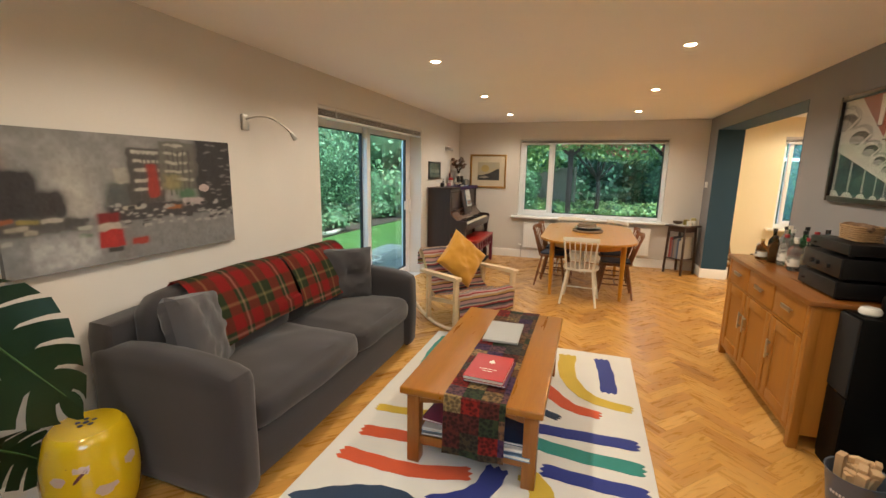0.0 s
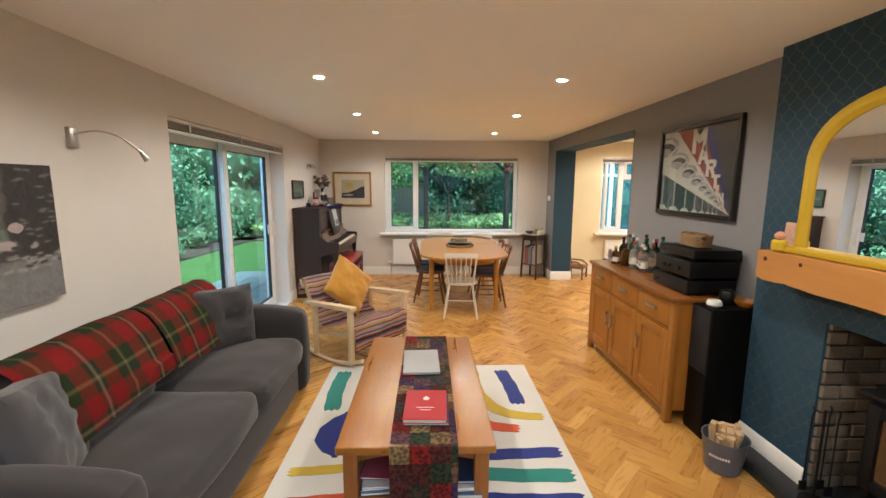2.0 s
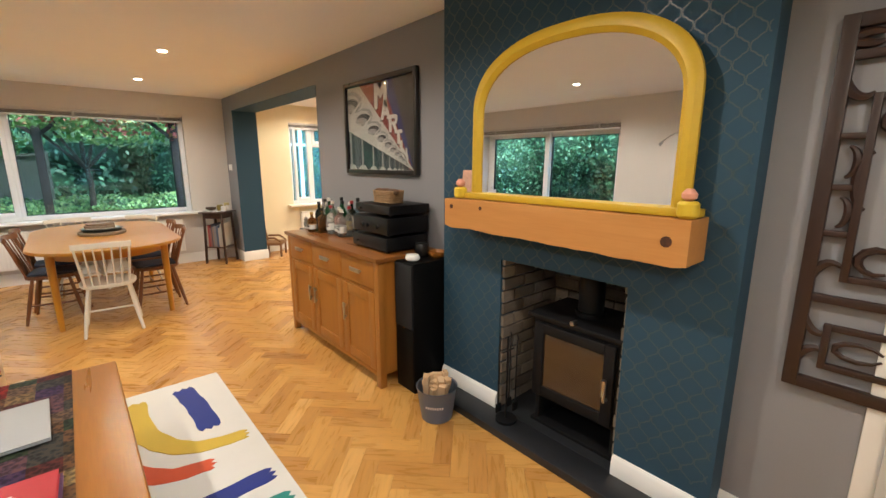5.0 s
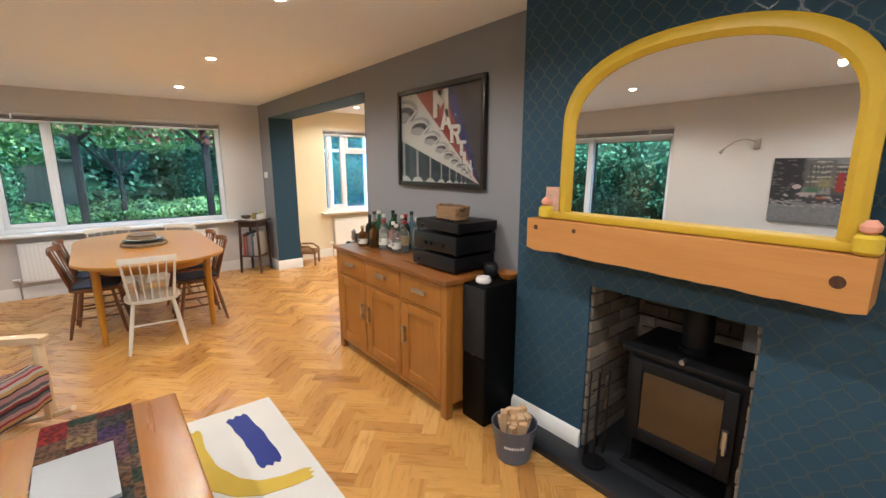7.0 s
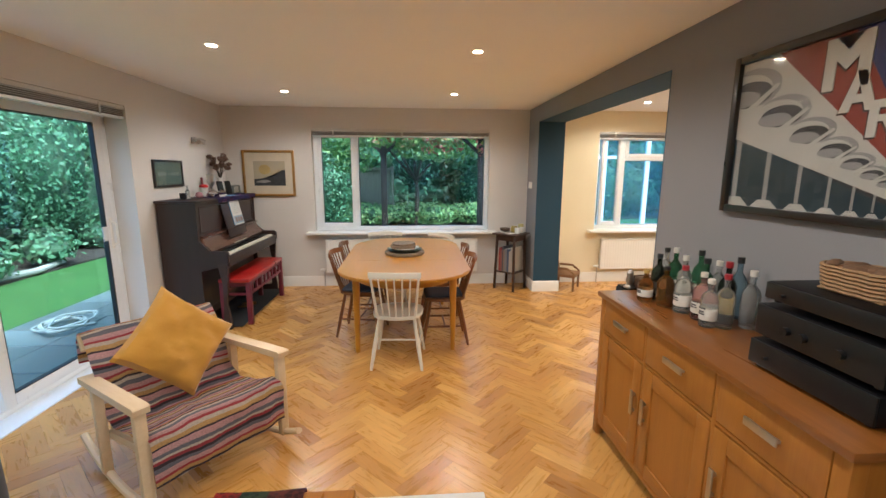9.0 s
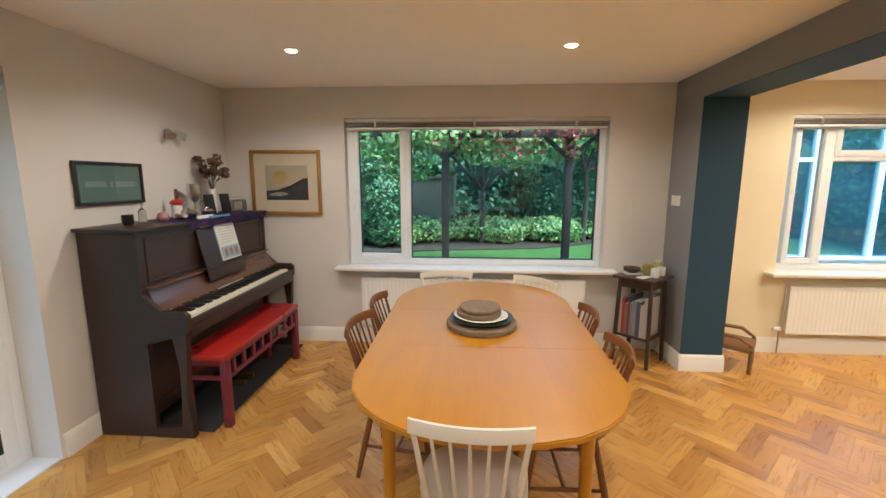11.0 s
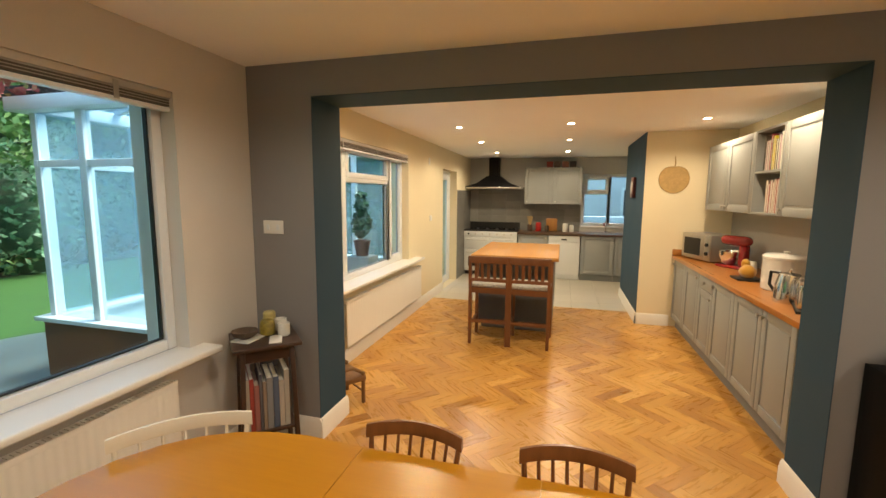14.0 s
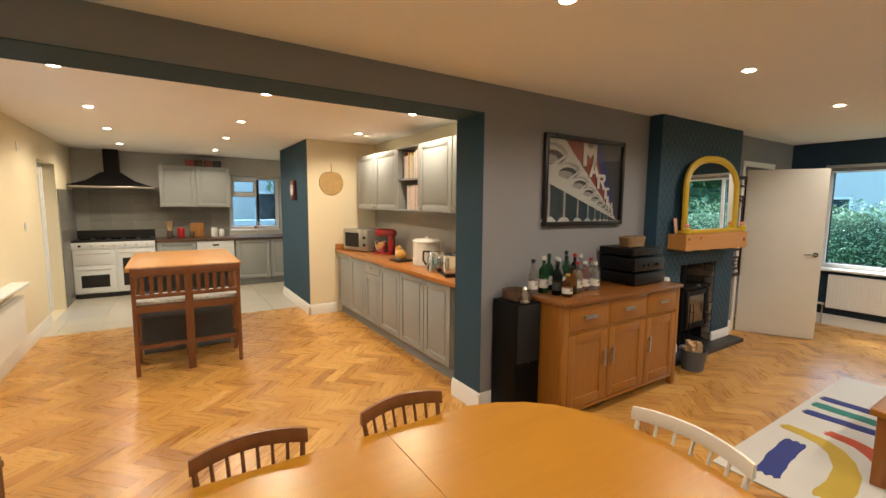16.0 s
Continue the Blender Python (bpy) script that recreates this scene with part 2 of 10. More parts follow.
def leaves(name, blobs, count, size, material, seed, label="", parent=None):
    """Many small leaves on and just inside the skins of uneven clumps (x, y, z, rx, ry, rz)."""
    rng = np.random.default_rng(seed)
    B = np.array(blobs, float)
    area = B[:, 3] * B[:, 4] + B[:, 3] * B[:, 5] + B[:, 4] * B[:, 5]
    k = rng.choice(len(B), count, p=area / area.sum())
    d = rng.normal(size=(count, 3))
    d /= np.linalg.norm(d, axis=1)[:, None]
    lump = 1 + 0.12 * np.sin(d[:, 0] * 7 + k) * np.cos(d[:, 1] * 6 + 2 * k) + 0.1 * np.sin(d[:, 2] * 9 + 3 * k)
    rad = (0.80 + 0.28 * rng.random(count) ** 0.7) * lump
    c = B[k, :3] + d * B[k, 3:] * rad[:, None]
    nrm = d + rng.normal(scale=0.55, size=(count, 3))
    nrm /= np.linalg.norm(nrm, axis=1)[:, None]
    u = np.cross(nrm, rng.normal(size=(count, 3)))
    u /= np.linalg.norm(u, axis=1)[:, None]
    v = np.cross(nrm, u)
    s = size * rng.uniform(0.6, 1.3, count)[:, None]
    P = np.stack([c - u * s * 0.5, c - u * s * 0.05 + v * s * 0.28, c + u * s * 0.5, c - u * s * 0.05 - v * s * 0.28], 1)
    keep = c[:, 2] > GZ + 0.02
    P = P[keep]
    n = len(P)
    me = bpy.data.meshes.new(name)
    me.from_pydata(P.reshape(-1, 3).tolist(), [], np.arange(4 * n).reshape(-1, 4).tolist())
    me.materials.append(material)
    ob = new(name, me)
    ob.parent = parent
    return tagged(ob, label)



# ---- structure ----
H = 2.40
WX, EX, NY, SY = -1.42, 2.63, 8.73, 0.10      # living room: west, east, north and south faces
KX, KE, KS = 2.96, 9.40, 4.85                  # kitchen: west face of its wall, east face, south face
T = 0.30
# floors
setting("floor_base", [(WX - T, SY - T, -0.20, 6.635, NY + T, -0.012)], mat("screed", (0.10, 0.05, 0.02), 0.9), "dark sub-floor under the parquet blocks", "floor")
setting("ceiling_living", [(WX - T, SY - T, H, EX + 0.165, NY + T, H + 0.2)], CEIL, "white painted plaster ceiling of the living room", "ceiling")
setting("ceiling_kitchen", [(EX + 0.165, KS - T, H, KE + T, NY + T, H + 0.2)], CEIL, "white painted plaster ceiling of the kitchen", "ceiling")
# west wall with the patio door opening
PY0, PY1, PH = 4.35, 6.84, 2.12
setting("wall_west", [(WX - T, SY - T, -0.2, WX, PY0, H), (WX - T, PY1, -0.2, WX, NY + T, H), (WX - T, PY0, PH, WX, PY1, H), (WX - T, PY0, -0.2, WX, PY1, -0.012)], WHITE, "off-white painted plaster wall with a wide patio door opening", "wall")
# north wall with two windows and the garden door
FX0, FX1, FZ0, FZ1 = -0.29, 2.09, 0.735, 2.125
GX0, GX1 = 3.62, 5.56
DX0, DX1, DH = 7.22, 8.18, 2.06
setting("wall_north", [(WX, NY, -0.2, FX0, NY + T, H), (FX1, NY, -0.2, EX, NY + T, H), (FX0, NY, -0.2, FX1, NY + T, FZ0), (FX0, NY, FZ1, FX1, NY + T, H)], WHITE, "off-white painted plaster wall round a wide garden window", "wall")
setting("wall_north_kitchen", [(EX, NY, -0.2, GX0, NY + T, H), (GX1, NY, -0.2, DX0, NY + T, H), (DX1, NY, -0.2, KE + T, NY + T, H), (GX0, NY, -0.2, GX1, NY + T, FZ0), (GX0, NY, FZ1, GX1, NY + T, H), (DX0, NY, DH, DX1, NY + T, H), (DX0, NY, -0.2, DX1, NY + T, 0)], CREAM, "cream painted kitchen wall with a window and a garden door", "wall")
# wall between living room and kitchen: grey towards the living room, cream towards the kitchen
OY0, OY1, OH = 5.52, 8.27, 2.197
MX = EX + 0.165
HY0, HY1, HZ = 2.33, 3.05, 0.95                   # fire opening
HD0, HD1, HDH = 0.74, 1.50, 2.04               # hall doorway
setting("wall_east", [(EX, SY - T, -0.2, MX, HD0, H), (EX, HD0, HDH, MX, HD1, H), (EX, HD1, -0.2, MX, HY0, H), (EX, HY1, -0.2, MX, OY0, H), (EX, HY0, HZ + 0.12, MX, HY1, H), (EX, OY1, -0.2, MX, NY, H), (EX, OY0, OH, MX, OY1, H)], GREY, "grey painted wall with a wide opening to the kitchen", "wall")
setting("wall_east_kitchen_side", [(MX, HD1, -0.2, KX, HY0 - 0.01, H), (MX, HY1 + 0.01, -0.2, KX, OY0, H), (MX, HY0 - 0.01, HZ + 0.17, KX, HY1 + 0.01, H), (MX, OY1, -0.2, KX, NY, H), (MX, OY0, OH, KX, OY1, H)], CREAM, "cream painted kitchen side of the dividing wall", "wall")
setting("trim_opening", [(EX - 0.003, OY0, 0.0, KX + 0.003, OY0 + 0.004, OH - 0.004), (EX - 0.003, OY1 - 0.004, 0.0, KX + 0.003, OY1, OH - 0.004), (EX - 0.003, OY0, OH - 0.004, KX + 0.003, OY1, OH)], TEAL, "dark teal painted reveal lining the kitchen opening", "trim")
# south wall, front window
SX0, SX1 = 0.35, 2.26
setting("wall_south", [(WX, SY - T, -0.2, SX0, SY, H), (SX1, SY - T, -0.2, EX, SY, H), (SX0, SY - T, -0.2, SX1, SY, 0.75), (SX0, SY - T, 2.1, SX1, SY, H)], NAVY, "navy painted wall round the front window", "wall")
# kitchen walls
setting("wall_kitchen_south", [(KX, KS - T, -0.2, 6.07, KS, H)], CREAM, "cream painted wall behind the kitchen units", "wall")
setting("wall_pier", [(6.07, KS - T, 0, 6.2, 5.825, H)], CREAM, "cream painted end of the projecting kitchen wall", "wall")
setting("wall_pier_side", [(6.2, 5.4, 0, 7.66, 5.83, H), (6.07, 5.825, 0, 6.2, 5.83, H)], TEAL, "dark teal painted side of the projecting kitchen wall", "wall")
setting("wall_kitchen_south_end", [(7.66, 5.1, -0.2, KE + T, 5.4, H)], WHITE, "off-white wall at the far end of the kitchen", "wall")
BW0, BW1 = 5.50, 6.42
setting("wall_kitchen_east", [(KE, 5.4, -0.2, KE + T, BW0, H), (KE, BW1, -0.2, KE + T, NY, H), (KE, BW0, -0.2, KE + T, BW1, 1.02), (KE, BW0, 2.06, KE + T, BW1, H)], mat("pale_grey_paint", (0.5, 0.5, 0.48), 0.8, var=0.04), "pale grey kitchen end wall with the sink window", "wall")
# chimney breast
CX, CY0, CY1 = 2.50, 1.93, 3.53
setting("wall_chimney_breast", [(CX, CY0, 0, EX, HY0, H), (CX, HY1, 0, EX, CY1, H), (CX, HY0, HZ, EX, HY1, H)], TEAL, "dark teal chimney breast with a trellis wallpaper", "wall")


def skirting(name, x0, y0, x1, y1, nx, ny, label="white moulded skirting board"):
    """A skirting board along a wall face whose room side is (nx, ny)."""
    bm = bmesh.new()
    d = Vector((x1 - x0, y1 - y0, 0))
    n = Vector((nx, ny, 0))
    prof = [(0, 0), (0.018, 0), (0.018, 0.095), (0.014, 0.105), (0.014, 0.118), (0.008, 0.13), (0.004, 0.14), (0, 0.142)]
    a = [bm.verts.new(Vector((x0, y0, 0)) + n * p + Vector((0, 0, q))) for p, q in prof]
    b = [bm.verts.new(Vector((x0, y0, 0)) + d + n * p + Vector((0, 0, q))) for p, q in prof]
    for i in range(len(prof)):
        j = (i + 1) % len(prof)
        bm.faces.new((a[i], a[j], b[j], b[i]))
    bm.faces.new(a[::-1])
    bm.faces.new(b)
    return solid(name, bm, GLOSSW, label, "skirting board", "structure")


skirting("baseboard_west_near", WX, SY, WX, PY0 - 0.02, 1, 0)
skirting("baseboard_west_far", WX, PY1 + 0.02, WX, NY, 1, 0)
skirting("baseboard_north", WX, NY, EX, NY, 0, -1)
skirting("baseboard_east_far", EX, OY1 - 0.018, EX, NY, -1, 0)
skirting("baseboard_jamb_far", EX - 0.018, OY1 - 0.004, KX + 0.018, OY1 - 0.004, 0, -1)
skirting("baseboard_jamb_near", EX - 0.018, OY0 + 0.004, KX + 0.018, OY0 + 0.004, 0, 1)
skirting("baseboard_east_mid", EX, CY1, EX, OY0 + 0.018, -1, 0)
skirting("baseboard_east_near", EX, HD1 + 0.07, EX, CY0, -1, 0)
skirting("baseboard_east_corner", EX, SY, EX, HD0 - 0.07, -1, 0)
skirting("baseboard_south", WX, SY, EX, SY, 0, 1)
for nm, y0, y1 in (("baseboard_chimney_far", HY1, CY1), ("baseboard_chimney_near", CY0, HY0)):
    s = skirting(nm, CX, y0, CX, y1, -1, 0)
    s.location.z = 0.045
    s.scale.z = 0.68
skirting("baseboard_kitchen_north", KX, NY, DX0, NY, 0, -1)
skirting("baseboard_pier_end", 6.07, 5.45, 6.07, 5.848, -1, 0)
skirting("baseboard_pier_side", 6.052, 5.83, 7.66, 5.83, 0, 1)

# tiled kitchen floor
TILEF = mat("cream_floor_tile", (0.60, 0.56, 0.47), 0.3, var=0.06, scale=3, bump=0.05, isl=0.05)
setting("floor_kitchen_tiles", [(6.635, 5.4, -0.2, KE, NY, -0.006)], mat("tile_grout", (0.35, 0.33, 0.28), 0.9), "pale grouted bed under the kitchen floor tiles", "floor")

# ---- downlights ----
def downlight(x, y, group, watts=LAMP_WATTS, color=LAMP_COLOR):
    e = thing("downlight", "round white recessed ceiling downlight, switched on", "ceiling light", group, (x, y, H - 0.001))
    bm = bmesh.new()
    lathe(bm, [(0.034, 0.004), (0.034, -0.002), (0.044, -0.003), (0.046, 0.001)], seg=20)
    part("rim", bm, mat("lamp_rim", (0.8, 0.75, 0.65), 0.3, bump=0), e)
    bm = bmesh.new()
    lathe(bm, [(0.0, -0.0035), (0.031, -0.0035), (0.031, 0.003)], seg=16)
    part("lens", bm, glow("lamp_glow", (1.0, 0.80, 0.55), 14), e, "glowing warm lens")
    lamp = new("downlight_beam", bpy.data.lights.new("downlight_beam", "SPOT"))
    lamp.data.energy, lamp.data.color = watts, color
    lamp.data.spot_size, lamp.data.spot_blend, lamp.data.shadow_soft_size = radians(160), 0.5, 0.03
    lamp.parent = e
    lamp.location = (0, 0, -0.02)


for y in (1.03, 2.68, 4.34, 5.99, 7.65):
    for x in (-0.30, 1.49):
        downlight(x, y, "living room downlights")
for x in (3.85, 5.24, 6.63, 8.2):
    for y in (7.98, 6.73, 5.42):
        if x < 6 or y > 6:
            downlight(x, y, "kitchen downlights", 1.15 * LAMP_WATTS, KITCHEN_COLOR)


# ---- windows, doors, radiators ----
DARKSEAL = mat("dark_rubber_seal", (0.02, 0.025, 0.03), 0.6, bump=0)
STEEL = mat("brushed_steel", (0.55, 0.54, 0.52), 0.32, 1.0, var=0.05, bump=0.05)
CHROME = mat("chrome", (0.75, 0.75, 0.75), 0.12, 1.0, var=0.02, bump=0)
BLACKP = mat("satin_black_plastic", (0.007, 0.007, 0.008), 0.38, var=0.1, bump=0.05)


def ring(bm, u0, z0, u1, z1, w, v0, v1, bev=0.006):
    """A rectangular frame of bar width w."""
    box(bm, u0, v0, z0, u0 + w, v1, z1, bev)
    box(bm, u1 - w, v0, z0, u1, v1, z1, bev)
    box(bm, u0 + w - 0.001, v0 + 0.0005, z0, u1 - w + 0.001, v1 - 0.0005, z0 + w, bev)
    box(bm, u0 + w - 0.001, v0 + 0.0005, z1 - w, u1 - w + 0.001, v1 - 0.0005, z1, bev)


def window(name, label, at, turn, w, z0, z1, lights, sash=(), seal=DARKSEAL):
    """A plastic window; lights: (u0, z0, u1, z1) of each glazed opening; sash: which of them open."""
    e = thing(name, label, "window", "", at, turn)
    e["kind"] = "structure"
    bm = bmesh.new()
    ring(bm, 0, z0, w, z1, 0.055, 0, 0.07)
    us = sorted({round(l[2], 3) for l in lights})
    for i, (a, b, c, d) in enumerate(lights):
        if c < w - 0.09:
            box(bm, c, 0.001, z0 + 0.05, c + 0.05, 0.069, z1 - 0.05, 0.005)
        if d < z1 - 0.09:
            box(bm, a - 0.002, 0.002, d, c + 0.002, 0.068, d + 0.045, 0.005)
    part("window_frame", bm, UPVC, e)
    for i, (a, b, c, d) in enumerate(lights):
        s = 0.0
        if i in sash:
            bm = bmesh.new()
            ring(bm, a - 0.006, b - 0.006, c + 0.006, d + 0.006, 0.052, -0.012, 0.05)
            part("sash", bm, UPVC, e, "white opening sash")
            s = 0.044
        bm = bmesh.new()
        ring(bm, a + s, b + s, c - s, d - s, 0.008, 0.02, 0.045, 0.001)
        part("seal", bm, seal, e, "rubber glazing seal")
        bm = bmesh.new()
        box(bm, a + s + 0.004, 0.03, b + s + 0.004, c - s - 0.004, 0.036, d - s - 0.004)
        p = part("pane", bm, GLASS, e, "clear glass pane")
        p.visible_shadow = False
    return e


W1 = FX1 - FX0
window("window_1", "wide white plastic garden window with one opening casement", (FX0, 8.82, 0), 0, W1, FZ0 + 0.03, FZ1,
       [(0.06, FZ0 + 0.09, 0.545, FZ1 - 0.06), (0.60, FZ0 + 0.09, W1 - 0.06, FZ1 - 0.06)], (0,))
W2 = GX1 - GX0
window("window_2", "white plastic kitchen window with a small top light", (GX0, 8.82, 0), 0, W2, FZ0 + 0.03, FZ1,
       [(0.095, FZ0 + 0.09, 0.385, FZ1 - 0.06), (0.435, FZ0 + 0.09, 1.455, 1.74), (0.435, 1.785, 1.455, FZ1 - 0.06), (1.51, FZ0 + 0.09, W2 - 0.06, FZ1 - 0.06)], (0, 2, 3), mat("pale_rubber_seal", (0.42, 0.45, 0.47), 0.6, bump=0))
window("window_3", "white plastic window over the sink with small top lights", (KE + 0.1, BW1, 0), -90, BW1 - BW0, 1.02, 2.06,
       [(0.06, 1.08, 0.50, 1.66), (0.06, 1.705, 0.50, 2.0), (0.55, 1.08, BW1 - BW0 - 0.06, 2.0)], (1,))
window("window_4", "white plastic front window above the radiator", (SX1, SY - 0.12, 0), 180, SX1 - SX0, 0.75, 2.1,
       [(0.06, 0.81, 0.9, 2.04), (0.95, 0.81, SX1 - SX0 - 0.06, 2.04)], ())

# patio door: one fixed and one sliding leaf
pd = thing("door_patio", "white plastic sliding patio door with two tall panes, closed", "patio door", "", (-1.60, PY0, 0), 90)
pd["kind"] = "structure"
PW = PY1 - PY0
bm = bmesh.new()
ring(bm, 0, -0.01, PW, PH - 0.02, 0.055, 0, 0.11)
part("door_frame", bm, UPVC, pd)
for nm, a, b, v in (("fixed_leaf", 0.05, PW / 2 + 0.05, 0.06), ("sliding_leaf", PW / 2 - 0.03, PW - 0.05, 0.0)):
    bm = bmesh.new()
    ring(bm, a, 0.035, b, PH - 0.07, 0.085, v + 0.002, v + 0.05)
    leaf = part(nm, bm, UPVC, pd, "white glazed leaf")
    bm = bmesh.new()
    ring(bm, a + 0.083, 0.118, b - 0.083, PH - 0.153, 0.010, v + 0.006, v + 0.046, 0.001)
    part("seal", bm, DARKSEAL, leaf, "dark rubber glazing seal")
    bm = bmesh.new()
    box(bm, a + 0.088, v + 0.022, 0.124, b - 0.088, v + 0.03, PH - 0.158)
    part("pane", bm, GLASS, leaf, "tall clear glass pane").visible_shadow = False
bm = bmesh.new()
tube(bm, [(PW - 0.093, 0.0, 0.93), (PW - 0.093, -0.045, 0.95), (PW - 0.093, -0.045, 1.12), (PW - 0.093, 0.0, 1.14)], 0.009)
box(bm, PW - 0.105, -0.006, 0.9, PW - 0.08, 0.004, 1.17, 0.003)
part("handle", bm, GLOSSW, pd, "white pull handle")
bm = bmesh.new()
box(bm, PW - 0.20, 0.0, 0.98, PW - 0.14, -0.004, 1.10, 0.002)
part("lock_label", bm, mat("label_paper", (0.75, 0.78, 0.8), 0.5), pd, "small white sticker with a dark square")
bm = bmesh.new()
box(bm, 0, -0.175, -0.010, PW, 0.0, 0.008, 0.002)
part("threshold", bm, UPVC, pd, "white plastic threshold")


def sill(name, x0, x1, y0, y1, z, label="white painted timber window sill"):
    bm = bmesh.new()
    box(bm, x0, y0, z - 0.035, x1, y1, z, 0.01, 3)
    return solid(name, bm, GLOSSW, label, "window sill", "structure")


sill("trim_sill", FX0 - 0.10, FX1 + 0.10, 8.60, 8.825, FZ0 + 0.03)
sill("trim_sill_kitchen", GX0 - 0.10, GX1 + 0.30, 8.60, 8.825, FZ0 + 0.03)
bm = boxes((KE - 0.02, BW0, 0.99, KE + 0.1, BW1, 1.02), bev=0.006)
solid("trim_sill_sink", bm, GLOSSW, "white tiled sill of the sink window", "window sill", "structure")
bm = boxes((SX0 - 0.08, SY - 0.12, 0.72, SX1 + 0.08, SY + 0.10, 0.752), bev=0.008)
solid("trim_sill_front", bm, GLOSSW, "white painted sill of the front window", "window sill", "structure")

BLINDM = mat("blind_aluminium", (0.62, 0.60, 0.57), 0.45, 0.3, var=0.05, bump=0.05)
BLINDD = mat("blind_shade_side", (0.16, 0.14, 0.12), 0.5, var=0.1, bump=0.05)


def blind(label, at, turn, w, slats=9):
    """A raised venetian blind: head rail, stack of slats, bottom rail."""
    e = thing("venetian_blind", label, "window blind", "window blinds", at, turn)
    bm = bmesh.new()
    box(bm, 0, 0, -0.032, w, 0.055, 0, 0.004)
    part("head_rail", bm, BLINDM, e)
    for i in range(slats):
        bm = bmesh.new()
        z = -0.036 - 0.0042 * i
        box(bm, 0.012, 0.004, z - 0.0026, w - 0.012, 0.05 + 0.004 * (i % 2), z)
        part("slat", bm, BLINDD if i % 3 else BLINDM, e)
    bm = bmesh.new()
    z = -0.04 - 0.0042 * slats
    box(bm, 0.01, 0.002, z - 0.02, w - 0.01, 0.052, z, 0.004)
    part("bottom_rail", bm, UPVC, e, "pale bottom rail")
    for u in (0.12 * w, 0.5 * w, 0.88 * w):
        bm = bmesh.new()
        box(bm, u - 0.012, -0.003, z - 0.012, u + 0.012, 0.002, -0.008, 0.001)
        part("clip", bm, STEEL, e)
    return e


blind("raised silver venetian blind at the head of the garden window", (FX0 + 0.004, 8.735, FZ1 - 0.002), 0, W1 - 0.008)
blind("raised silver venetian blind at the head of the kitchen window", (GX0 + 0.004, 8.735, FZ1 - 0.002), 0, W2 - 0.008)
blind("raised white venetian blind at the head of the front window", (SX1 - 0.004, SY - 0.005, 2.098), 180, SX1 - SX0 - 0.008)
blind("raised grey venetian blind above the patio door", (-1.424, PY0 + 0.004, PH - 0.002), 90, PW - 0.008, 12)


def radiator(label, at, turn, w, h):
    """A white panel radiator: ribbed front, grille, brackets and valve."""
    e = thing("radiator", label, "radiator", "panel radiators", at, turn)
    bm = bmesh.new()
    n = int(w / 0.038)
    pts = []
    for i in range(n):
        a = 0.03 + (w - 0.06) * i / n
        s = (w - 0.06) / n
        pts += [(a, 0.0), (a + 0.35 * s, 0.0), (a + 0.5 * s, 0.002), (a + 0.85 * s, 0.002)]
    pts = [(0, 0.004), (0.03, 0.0)] + pts[1:] + [(w - 0.03, 0.0), (w, 0.004), (w, 0.012), (0, 0.012)]
    prism(bm, pts, 2, 0.02, h - 0.03)
    box(bm, 0, -0.001, 0, w, 0.013, 0.022, 0.003)
    box(bm, 0, -0.001, h - 0.032, w, 0.013, h, 0.005)
    part("front_panel", bm, GLOSSW, e)
    part("rear_panel", boxes((0.0, 0.048, 0, w, 0.06, h - 0.004), bev=0.003), GLOSSW, e)
    bm = bmesh.new()
    box(bm, 0, 0.008, h - 0.02, 0.004, 0.055, h - 0.002)
    box(bm, w - 0.004, 0.008, h - 0.02, w, 0.055, h - 0.002)
    for i in range(int(w / 0.02)):
        box(bm, 0.01 + i * 0.02, 0.012, h - 0.008, 0.018 + i * 0.02, 0.05, h - 0.004)
    part("top_grille", bm, GLOSSW, e)
    for u in (0.15 * w, 0.85 * w):
        part("bracket", boxes((u - 0.02, 0.058, 0.05, u + 0.02, 0.078, h - 0.05)), GLOSSW, e)
    bm = bmesh.new()
    tube(bm, [(0.0, 0.03, 0.03), (-0.035, 0.03, 0.03), (-0.035, 0.03, -at[2])], 0.0075)
    part("pipe", bm, STEEL, e)
    bm = bmesh.new()
    cyl(bm, (-0.035, 0.03, 0.02), (-0.035, 0.03, 0.055), 0.012)
    cyl(bm, (-0.04, 0.03, 0.04), (-0.09, 0.03, 0.04), 0.017, 0.014)
    part("valve", bm, GLOSSW, e, "white thermostatic valve")
    return e


radiator("long low white panel radiator under the garden window", (-0.15, 8.65, 0.20), 0, 2.08, 0.46)
radiator("long low white panel radiator under the kitchen window", (3.72, 8.65, 0.20), 0, 2.14, 0.44)
radiator("white panel radiator under the front window", (2.10, SY + 0.08, 0.24), 180, 1.7, 0.44)

# hall door, open
HW = mat("white_door_paint", (0.74, 0.72, 0.66), 0.45, var=0.03, bump=0.05)
dv = Vector((1.93 - 2.60, 1.12 - 1.49, 0))
hd = thing("door_hall", "plain white flush door standing open against the room", "door", "", (2.60, 1.49, 0.006), math.degrees(math.atan2(dv.y, dv.x)))
hd["kind"] = "structure"
bm = bmesh.new()
box(bm, 0, -0.02, 0, 0.765, 0.02, 1.985, 0.003)
part("leaf", bm, HW, hd)
for s in (-1, 1):
    bm = bmesh.new()
    cyl(bm, (0.705, s * 0.02, 1.0), (0.705, s * 0.028, 1.0), 0.026)
    tube(bm, [(0.705, s * 0.02, 1.0), (0.705, s * 0.06, 1.0), (0.68, s * 0.065, 1.0), (0.59, s * 0.065, 1.0)], 0.009)
    part("door_handle", bm, CHROME, hd, "chrome lever handle")
bm = bmesh.new()
